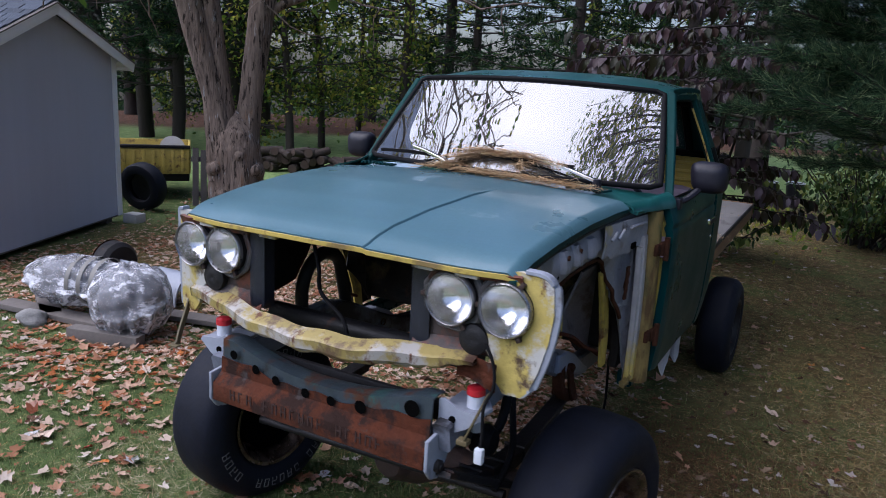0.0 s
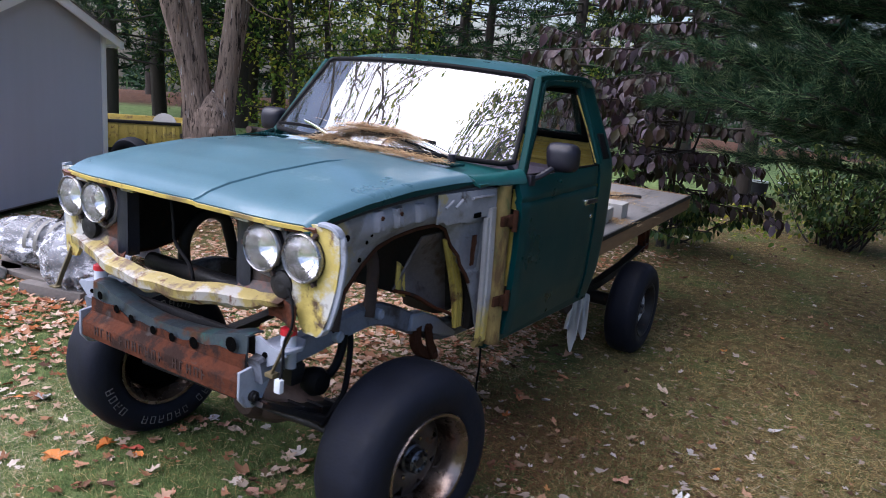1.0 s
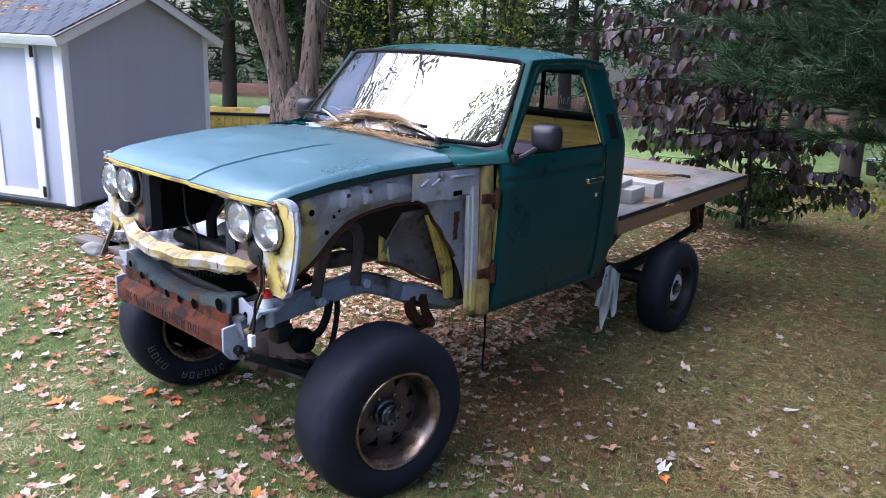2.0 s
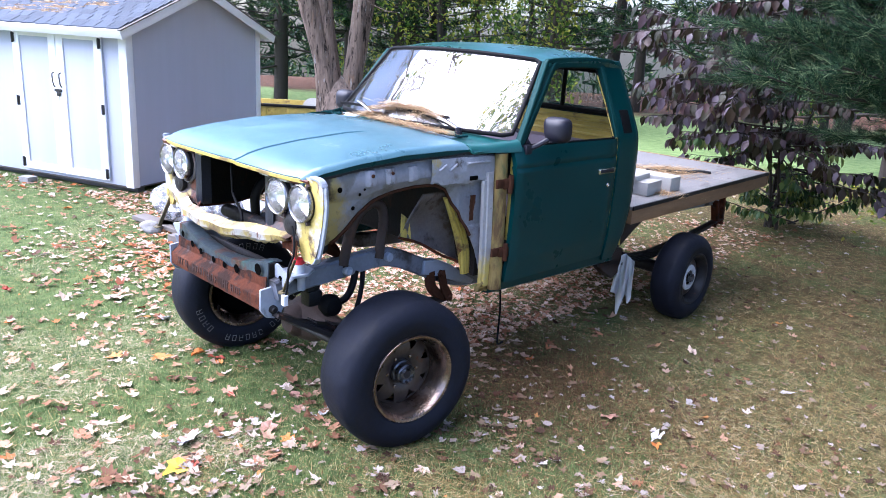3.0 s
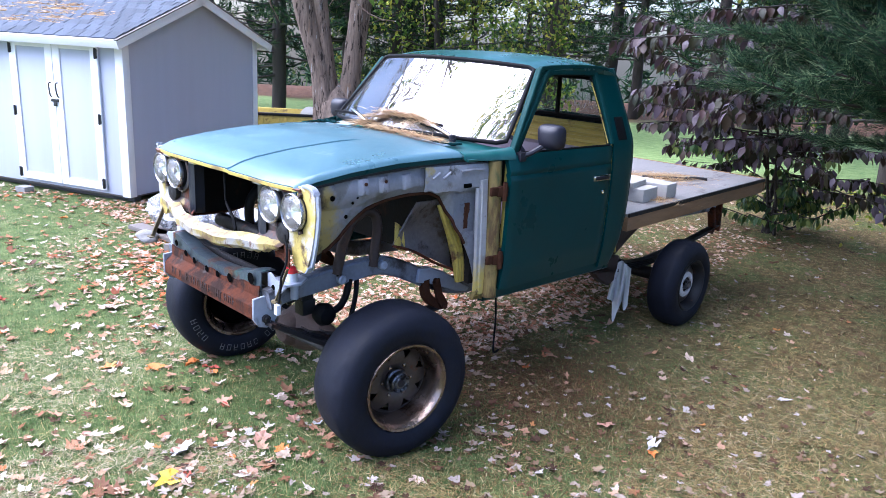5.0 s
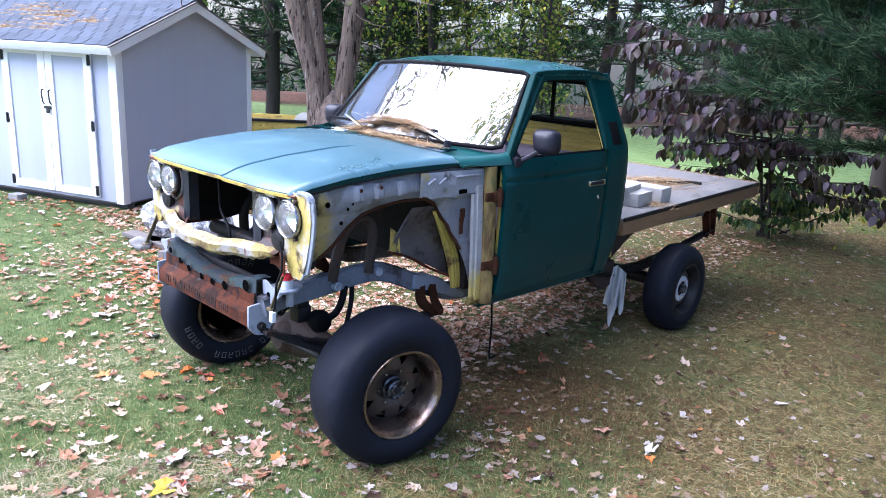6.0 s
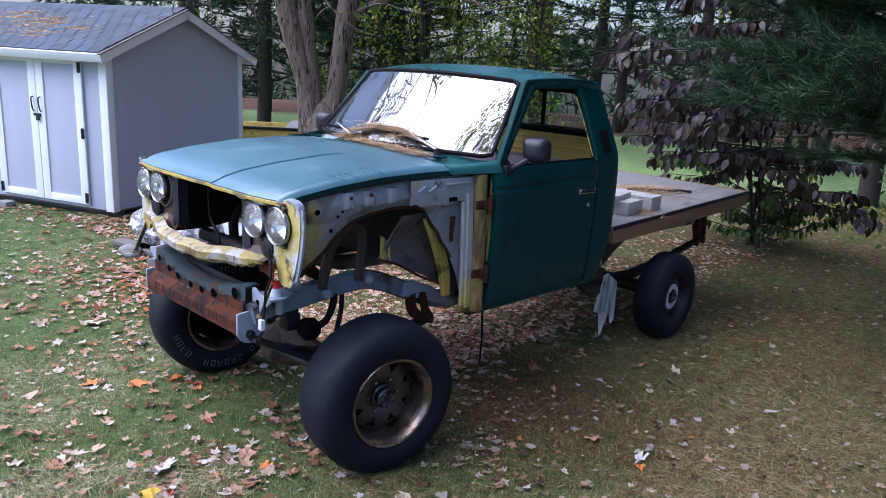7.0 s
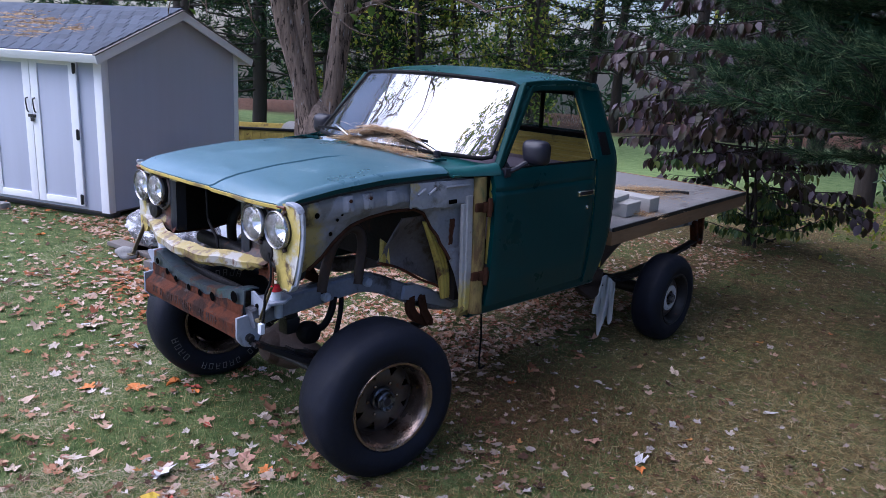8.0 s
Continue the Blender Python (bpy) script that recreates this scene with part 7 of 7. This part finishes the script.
for z in (0.14, 0.56):
    part("runner", tube(B(), [(-0.21, 0.035 + 0.214 * z, z), (0.19, 0.035 + 0.214 * z, z)], 0.03, flat=(0.012, 0.03)), old_board, pal)

# two black tubs on the far lawn
def tub(x, y):
    ob = thing("plastic_tub", "black plastic tub with a pale rim on the far lawn", "tub", (x, y, ground_z(x, y) - 0.01), 0, "tubs on the far lawn")
    part("body", lathe(B(), [(0.0, 0.0005), (0.0, 0.125), (0.25, 0.155), (0.25, 0.145), (0.02, 0.115), (0.02, 0.0005)], 24, "z"), black_plastic, ob)
    part("rim", lathe(B(), [(0.246, 0.152), (0.262, 0.164), (0.268, 0.158), (0.262, 0.146), (0.246, 0.146)], 24, "z"), white_plastic, ob, "pale plastic rim")


tub(-1.15, 13.95)
tub(-0.74, 14.22)

# log pile
random.seed(9)
log_bark = material("log bark", (0.035, 0.025, 0.020), 0.95, vary=0.4, scale=9, bump=0.9)
log_end = material("cut log end", (0.050, 0.032, 0.024), 0.9, vary=0.3, scale=18)
first = None
for k in range(34):
    r = random.uniform(0.045, 0.085)
    L = random.uniform(0.35, 0.5)
    row = 0 if k < 14 else 1 if k < 26 else 2
    i = k - (0, 14, 26)[row]
    lg = thing("firewood_log", "split dark firewood log stacked in a pile", "log", (-8.75 + 0.115 * i + 0.06 * row + random.uniform(-0.03, 0.03), 9.45 + 0.09 * i + random.uniform(-0.05, 0.05), 0.075 + 0.12 * row), 30 + random.uniform(-75, 75), "firewood pile")
    lg.matrix_world = lg.matrix_world @ pose(0, 0, random.uniform(-0.02, 0.05), random.uniform(-14, 14))
    part("log_side", lathe(B(), [(-L / 2, r * 0.96), (0, r), (L / 2, r * 0.94)], 10, "y"), log_bark, lg)
    part("cut_end", lathe(B(), [(-L / 2 + 0.004, r * 0.96), (-L / 2 - 0.002, r * 0.9), (-L / 2 - 0.003, 0.0005)], 10, "y"), log_end, lg)

# ---- things on the truck's bed and screen ----
bed_m = truck.matrix_basis @ SLOPE


def on_bed(u, v, rz, dz=0.001):
    return bed_m @ pose(u, v, dz, 0, 0, rz)


for u, v, rz, size, lab in ((0.42, 0.66, 3, (0.46, 0.15, 0.10), "long pale concrete block on the flatbed"), (0.50, 0.44, 3, (0.24, 0.20, 0.09), "grey concrete block on the flatbed")):
    b = block("concrete_block", lab, "block", (0, 0, 0), 0, size, concrete, "blocks on the flatbed")
    b.matrix_world = on_bed(u, v, rz)
b = block("brick_slab", "small grey slab on a concrete block", "block", (0, 0, 0), 0, (0.16, 0.22, 0.035), concrete)
b.matrix_world = on_bed(0.46, 0.42, 8, 0.092)
bm = tube(B(), smooth_path([(-0.30, 0, 0.012), (0.0, 0.01, 0.012), (0.10, 0.01, 0.02), (0.2, 0.02, 0.012)]), 0.012, 8)
ob = new("iron_rod", link_mesh("iron_rod", bm, black_iron))
ob.matrix_world = on_bed(0.36, 1.36, 42)
tagged(ob, "black iron rod lying on the flatbed", "rod")


def straw(name, label, spots, seed, mat=straw_mat):
    """A heap of thin straws: each spot is x, y, z, spread along, spread across, heap height, way, count."""
    rng = np.random.default_rng(seed)
    soup = Soup()
    for x, y, z, sx, sy, sz, way, n in spots:
        c, s = math.cos(radians(way)), math.sin(radians(way))
        a, b = rng.normal(0, sx, n), rng.normal(0, sy, n)
        p = np.stack([x + c * a - s * b, y + s * a + c * b, z + np.abs(rng.normal(0, sz, n))], -1)
        t = radians(way) + rng.normal(0, 0.55, n)
        d = np.stack([np.cos(t), np.sin(t), rng.normal(0, 0.15, n)], -1)
        sd = np.stack([-np.sin(t), np.cos(t), rng.normal(0, 0.3, n)], -1)
        ln, w = rng.uniform(0.03, 0.07, (n, 1)), 0.0011
        bend = np.stack([np.zeros(n), np.zeros(n), rng.normal(0.004, 0.006, n)], -1)
        v = np.stack([p - d * ln - sd * w, p - d * ln + sd * w, p + bend - sd * w, p + bend + sd * w, p + d * ln - sd * w * 0.4, p + d * ln + sd * w * 0.4], 1).reshape(-1, 3)
        f = np.array([(0, 1, 3, 2), (2, 3, 5, 4)])
        soup.add(v, (np.arange(n)[:, None, None] * 6 + f[None]).reshape(-1, 4))
    return tagged(soup.make(name, mat), label, "pine straw", kind="stuff")


T = truck.matrix_basis.translation


def tw(u, v, z):
    return (T.x + u, T.y + v, T.z + z)


straw("pine_straw", "dry orange pine straw caught under the wipers",
      [(*tw(-0.10, 0.985, 1.385), 0.03, 0.012, 0.010, 60, 156), (*tw(-0.06, 1.025, 1.418), 0.035, 0.010, 0.008, 35, 156), (*tw(0.05, 1.045, 1.442), 0.06, 0.010, 0.009, 6, 252), (*tw(0.17, 1.045, 1.440), 0.06, 0.010, 0.008, -6, 216), (*tw(0.28, 1.035, 1.426), 0.05, 0.008, 0.005, -14, 96),
       (*tw(0.06, 0.925, 1.378), 0.07, 0.010, 0.004, 4, 180), (*tw(0.24, 0.920, 1.372), 0.09, 0.010, 0.004, 2, 252), (*tw(0.40, 0.925, 1.366), 0.06, 0.010, 0.003, 4, 144), (*tw(-0.12, 0.945, 1.378), 0.05, 0.014, 0.005, 30, 132), (*tw(0.20, 0.985, 1.40), 0.02, 0.008, 0.012, 100, 42)], 21)
straw("pine_straw", "dry pine straw spread over the flatbed",
      [(*(bed_m @ Vector((0.05, 1.1, 0.003))), 0.22, 0.14, 0.006, 30, 1800), (*(bed_m @ Vector((0.25, 1.35, 0.003))), 0.12, 0.08, 0.010, 60, 900), (*(bed_m @ Vector((0.55, 0.55, 0.003))), 0.05, 0.10, 0.005, 80, 400), (*(bed_m @ Vector((-0.2, 0.7, 0.003))), 0.2, 0.2, 0.004, 10, 900)], 22)
sm = shed.matrix_basis @ Matrix.Translation((0, SW / 2, SP)) @ Matrix.Rotation(tilt, 4, "X")


def roof_straw():
    spots = []
    for x, y, sx, sy, n in ((-1.35, -0.62, 0.18, 0.10, 700), (-1.9, -0.45, 0.16, 0.10, 500), (-1.15, -0.95, 0.10, 0.05, 350), (-0.75, -0.75, 0.09, 0.04, 120), (-1.7, -1.0, 0.12, 0.04, 300), (-2.4, -0.8, 0.2, 0.1, 400)):
        p = sm @ Vector((x, y, 0.03))
        spots.append((p.x, p.y, p.z, sx, sy, 0.006, 22.7, n))
    ob = straw("pine_straw", "orange pine straw lying on the shed roof", spots, 23)
    c = np.empty(len(ob.data.vertices) * 3, np.float32)
    ob.data.vertices.foreach_get("co", c)
    c = c.reshape(-1, 3)
    inv = np.array(shed.matrix_basis.inverted())
    loc = c @ inv[:3, :3].T + inv[:3, 3]
    up = SP - (SW / 2 - loc[:, 1]) * math.tan(tilt) + 0.024 + np.abs(np.random.default_rng(3).normal(0, 0.006, len(loc)))
    c[:, 2] = up
    ob.data.vertices.foreach_set("co", c.ravel())
    ob.data.update()


roof_straw()

# rag that hangs from the bed bracket
bm = B()


def rag_pt(a, b):
    x = (a - 0.5) * (0.10 + 0.09 * b)
    fold = (0.026 * math.sin(a * 14 + b * 1.2) + 0.010 * math.sin(a * 27 - b * 2)) * (0.5 + b) + 0.012 * noise.noise((a * 4, b * 5, 2))
    return Vector((fold + 0.02, x - 0.05 * b * (a - 0.2), -0.43 * b * (0.60 + 0.40 * math.exp(-((a - 0.40) / 0.17) ** 2) + 0.10 * math.exp(-((a - 0.86) / 0.10) ** 2)) + 0.02 * math.sin(a * 5)))


sheet(bm, rag_pt, 40, 24, 0.004)
rag = new("white_rag", link_mesh("white_rag", bm, cloth))
rag.matrix_world = pose(*tw(0.52, 2.74, 0.44), 0, 0, -62)
tagged(rag, "dirty white rag hanging under the flatbed", "rag")


# ---- lawn: grass, needle litter and leaves ----
def scatter(n, seed, want):
    rng = np.random.default_rng(seed)
    out = []
    while len(out) < n:
        d = rng.uniform(0.9, 3.6) ** 1.9
        t = radians(rng.uniform(-18, 100)) if rng.random() < 0.86 else radians(rng.uniform(100, 342))
        x, y = 1.1 - d * math.sin(t), 0.0 + d * math.cos(t)
        if rng.random() < want(x, y):
            out.append((x, y, ground_z(x, y)))
    return np.array(out), rng


def off_shed(x, y):
    dx, dy = x + 5.93, y - 3.29
    c, s = math.cos(radians(22.7)), math.sin(radians(22.7))
    lx, ly = c * dx + s * dy, -s * dx + c * dy
    return not (-SL < lx < 0 and 0 < ly < SW)


p, rng = scatter(520000, 31, lambda x, y: min(1.0, 1.0 - 0.62 * litter_share(x, y) + 0.75 * max(0.0, noise.noise((x * 1.7, y * 1.7, 21.0)))) * (0.35 if -2.2 < x < -0.2 and 2.7 < y < 4.9 else 1.0) * off_shed(x, y))
n = len(p)
t = rng.uniform(0, 2 * np.pi, n)
lean = rng.uniform(0.2, 1.0, n)
h = rng.uniform(0.014, 0.042, n)
d = np.stack([np.cos(t) * lean, np.sin(t) * lean, np.ones(n)], -1) * h[:, None]
sd = np.stack([-np.sin(t), np.cos(t), np.zeros(n)], -1) * rng.uniform(0.0005, 0.0012, (n, 1))
v = np.stack([p - sd, p + sd, p + d], 1).reshape(-1, 3)
f = np.arange(n * 3).reshape(-1, 3)
tagged(raw("grass", v, f, grass_mat), "short patchy green and straw-coloured grass", "grass", kind="stuff")

p, rng = scatter(270000, 32, lambda x, y: (0.10 + 0.90 * litter_share(x, y)) * off_shed(x, y))
n = len(p)
t = rng.uniform(0, 2 * np.pi, n)
ln = rng.uniform(0.04, 0.11, n)
d = np.stack([np.cos(t), np.sin(t), rng.normal(0, 0.08, n)], -1) * ln[:, None]
sd = np.stack([-np.sin(t), np.cos(t), rng.normal(0, 0.2, n)], -1) * rng.uniform(0.0006, 0.0014, (n, 1))
b = p + np.stack([np.zeros(n), np.zeros(n), rng.uniform(0.002, 0.014, n)], -1)
v = np.stack([b - sd, b + sd, b + d], 1).reshape(-1, 3)
tagged(raw("needle_litter", v, np.arange(n * 3).reshape(-1, 3), litter_mat), "brown fallen pine needles", "needle litter", kind="stuff")

# dry straw-coloured thatch in patches of the lawn
dry = leafy("dry straw thatch", [(0.0, (0.30, 0.24, 0.13)), (0.6, (0.50, 0.42, 0.27)), (1.0, (0.66, 0.60, 0.44))], 0.8, 0.15)
p, rng = scatter(45000, 37, lambda x, y: float(noise.noise((x * 1.1, y * 1.1, 12.0)) > 0.12) * (1.0 if x < -0.3 else 0.25) * (y < 6) * off_shed(x, y))
n = len(p)
t, ln = rng.uniform(0, 2 * np.pi, n), rng.uniform(0.03, 0.10, n)
p[:, 2] += rng.uniform(0.004, 0.02, n)
d = np.stack([np.cos(t), np.sin(t), rng.normal(0.02, 0.14, n)], -1) * ln[:, None]
sd = np.stack([-np.sin(t), np.cos(t), rng.normal(0, 0.2, n)], -1) * rng.uniform(0.0004, 0.0010, (n, 1))
v = np.stack([p - sd, p + sd, p + d], 1).reshape(-1, 3)
tagged(raw("dry_thatch", v, np.arange(n * 3).reshape(-1, 3), dry), "dry straw-coloured thatch in the lawn", "dry grass", kind="stuff")

# a mat of rust-brown needles in the truck's lee, painting in its shade
n = 26000
p = np.stack([rng.normal(-0.42, 0.50, n), rng.normal(3.25, 0.42, n), np.zeros(n)], -1)
p[:, 2] = [ground_z(x, y) + 0.006 for x, y in p[:, :2]]
t, ln = rng.uniform(0, 2 * np.pi, n), rng.uniform(0.03, 0.09, n)
d = np.stack([np.cos(t), np.sin(t), rng.normal(0.02, 0.10, n)], -1) * ln[:, None]
sd = np.stack([-np.sin(t), np.cos(t), rng.normal(0, 0.2, n)], -1) * rng.uniform(0.0008, 0.0018, (n, 1))
v = np.stack([p - sd, p + sd, p + d], 1).reshape(-1, 3)
tagged(raw("needle_mat", v, np.arange(n * 3).reshape(-1, 3), rust_needles), "rust-brown needle mat beside the truck, darkened as its shade", "needle litter", kind="stuff")

# fallen leaves: lobed blades, curled


def lobed():
    """The outline of a lobed leaf with its stalk at the origin."""
    pts = [(0.0, -0.08)]
    for a, r in ((-150, 0.36), (-118, 0.47), (-98, 0.36), (-60, 0.55), (-42, 0.37), (-18, 0.45), (0, 0.64), (18, 0.44), (40, 0.36), (62, 0.55), (98, 0.37), (116, 0.46), (150, 0.37)):
        pts.append((r * math.sin(radians(a)), r * math.cos(radians(a))))
    return pts


OUT = np.array(lobed())


def leaf_cloud(p, rng, sizes, ragged=0.17, curled=1.2):
    n, k = len(p), len(OUT)
    t = rng.uniform(0, 2 * np.pi, n)
    c, s = np.cos(t)[:, None], np.sin(t)[:, None]
    o = OUT[None] * (1 + rng.normal(0, ragged, (n, k, 1)))
    x, y = o[..., 0] * rng.uniform(0.45, 1.05, (n, 1)), o[..., 1]
    curl = rng.uniform(-0.4, curled, (n, 1)) * 0.6
    tilt_a, tilt_b = rng.normal(0, 0.16, (n, 1)), rng.normal(0, 0.16, (n, 1))
    z = curl * (x * x + y * y) * 0.9 + tilt_a * x + tilt_b * y + rng.uniform(-0.1, 0.4, (n, 1)) * np.abs(x) + rng.normal(0, 0.045, (n, k))
    z -= z.min(axis=1, keepdims=True)
    sz = sizes[:, None]
    rim_v = np.stack([p[:, :1] + sz * (c * x - s * y), p[:, 1:2] + sz * (s * x + c * y), p[:, 2:3] + 0.010 + sz * z], -1)
    mid_v = p[:, None] + np.array((0, 0, 0.010)) + np.stack([np.zeros((n, 1)), np.zeros((n, 1)), sz * z.mean(1, keepdims=True) * 0.3], -1)
    v = np.concatenate([mid_v, rim_v], 1).reshape(-1, 3)
    f = np.array([(0, 1 + i, 1 + (i + 1) % k) for i in range(k)])
    return v, (np.arange(n)[:, None, None] * (k + 1) + f[None]).reshape(-1, 3)


def leaf_want(x, y):
    k = 0.24 if x > -0.6 else 0.42
    if y > 2.6 and x < -2.2:
        k = 0.55
    if -5.0 < x < -2.2 and 1.6 < y < 4.0:
        k = 0.8
    if x > -0.6:
        k *= 2.6 * max(0.08, noise.noise((x * 2.3, y * 2.3, 14.0)))
    return k * (0.45 + 0.9 * abs(noise.noise((x * 1.3, y * 1.3, 2.0)))) * off_shed(x, y)


p, rng = scatter(8000, 33, leaf_want)
v, f = leaf_cloud(p, rng, (0.018 + 0.064 * rng.random(len(p)) ** 1.8) * np.where(p[:, 0] > -0.6, 0.85, 1.0))
tagged(raw("leaf_litter", v, f, leaf_litter), "scattered pale tan and rust fallen leaves", "leaf litter", kind="stuff")

dull = leafy("dull broken leaf bits", [(0.0, (0.05, 0.026, 0.018)), (0.30, (0.15, 0.08, 0.045)), (0.55, (0.28, 0.20, 0.13)), (0.84, (0.38, 0.32, 0.29)), (0.95, (0.50, 0.46, 0.44)), (1.0, (0.48, 0.20, 0.05))], 0.75, 0.15, 0.15)
p, rng = scatter(6500, 34, lambda x, y: float(x > -1.2) * (0.25 + 0.75 * max(0.0, noise.noise((x * 2.1, y * 2.1, 31.0))) ** 0.5))
v, f = leaf_cloud(p, rng, 0.018 + 0.046 * rng.random(len(p)) ** 1.5)
tagged(raw("leaf_bits", v, f, dull), "dull broken leaf bits among the needles", "leaf litter", kind="stuff")

# yellow seedlings at the wood's edge
p = np.stack([rng.normal(-0.75, 0.55, 420), rng.normal(10.8, 0.8, 420), rng.uniform(0.03, 0.20, 420)], -1)
soft = Soup()
leaf_faces(soft, p, rng.normal(0, 1, (420, 3)), 0.08, rng, 0.6, 0.2)
tagged(soft.make("seedlings", autumn_green), "low yellow-green seedlings under the pine", "seedlings", kind="stuff")

# a thick carpet of pale leaves behind the truck, and rust-red drifts by the planks
# pale leaf tones raised further to offset the shade under the truck
carpet = leafy("bleached leaf carpet", [(0.0, (0.24, 0.075, 0.035)), (0.25, (0.42, 0.19, 0.10)), (0.50, (0.56, 0.36, 0.24)), (0.80, (0.68, 0.50, 0.38)), (1.0, (0.74, 0.64, 0.55))], 0.75, 0.25)
p, rng = scatter(15000, 35, lambda x, y: float(-6.2 < x < -0.95 and 2.9 < y < 8.0) * (1.0 if y < 5.4 else 0.45) * (0.25 + 0.75 * abs(noise.noise((x, y, 6.0))) ** 0.5) * off_shed(x, y))
v, f = leaf_cloud(p, rng, 0.018 + 0.042 * rng.random(len(p)) ** 1.3)
tagged(raw("leaf_carpet", v, f, carpet), "thick carpet of pale leaves behind the truck, lightened against its shade", "leaf litter", kind="stuff")
rusty = leafy("rust-red leaf drift", [(0.0, (0.16, 0.04, 0.02)), (0.25, (0.42, 0.13, 0.035)), (0.5, (0.40, 0.22, 0.13)), (1.0, (0.62, 0.47, 0.37))], 0.7, 0.2)
p, rng = scatter(950, 36, lambda x, y: math.exp(-((x + 3.65) ** 2 / 0.5 + (y - 2.65) ** 2 / 0.22)) + 0.55 * math.exp(-((-(x + 5.93) * 0.386 + (y - 3.29) * 0.923 + 0.25) / 0.22) ** 2) * (x < -5.2) * off_shed(x, y))
v, f = leaf_cloud(p, rng, 0.03 + 0.05 * rng.random(len(p)))
tagged(raw("leaf_drift", v, f, rusty), "drift of rust-red and orange leaves by the planks", "leaf litter", kind="stuff")

# the larger leaves near the walk, one by one
shades = {"pale tan": (0.55, 0.42, 0.33), "orange": (0.55, 0.17, 0.03), "rusty red": (0.34, 0.05, 0.025), "yellow": (0.62, 0.42, 0.04), "bleached white": (0.52, 0.50, 0.50), "pinkish brown": (0.40, 0.21, 0.15)}
leaf_mats = {k: material(k + " leaf", c, 0.7, vary=0.3, scale=30, fine=150, bump=0.3) for k, c in shades.items()}
rng = np.random.default_rng(40)
leaf_mesh = {}
for k in shades:
    for i in range(3):
        v, f = leaf_cloud(np.zeros((1, 3)), rng, np.array([1.0]), 0.12, 0.5)
        me = bpy.data.meshes.new("fallen_leaf")
        me.from_pydata(v.tolist(), [], f.tolist())
        me.materials.append(leaf_mats[k])
        leaf_mesh[k, i] = me
PLACED = [(-1.95, 1.73, "orange", 0.13), (-1.77, 1.97, "rusty red", 0.12), (-2.46, 2.0, "bleached white", 0.12), (-0.08, 4.30, "pale tan", 0.11), (0.54, 4.18, "bleached white", 0.09), (0.32, 3.18, "bleached white", 0.09),
          (-1.03, 1.43, "bleached white", 0.11), (-3.0, 1.93, "pale tan", 0.14), (-0.20, 2.10, "pale tan", 0.09), (-0.86, 1.32, "yellow", 0.13), (0.35, 3.11, "orange", 0.07), (-2.1, 1.56, "orange", 0.11)]
names = list(shades)
spots, rg = scatter(250, 41, lambda x, y: (0.8 if x < -0.8 else 0.30) * (y < 3.2) * off_shed(x, y))
for x, y, z in spots:
    PLACED.append((x, y, names[[0, 0, 0, 1, 1, 2, 4, 5, 5, 5][rg.integers(0, 10)]], rg.uniform(0.045, 0.10)))
for i, (x, y, k, size) in enumerate(PLACED):
    ob = new("fallen_leaf", leaf_mesh[k, i % 3])
    ob.matrix_world = pose(x, y, ground_z(x, y) + 0.004, 0, 0, 47 * i) @ Matrix.Scale(size, 4)
    tagged(ob, k + " fallen maple leaf lying on the grass", "leaf", "fallen leaves")
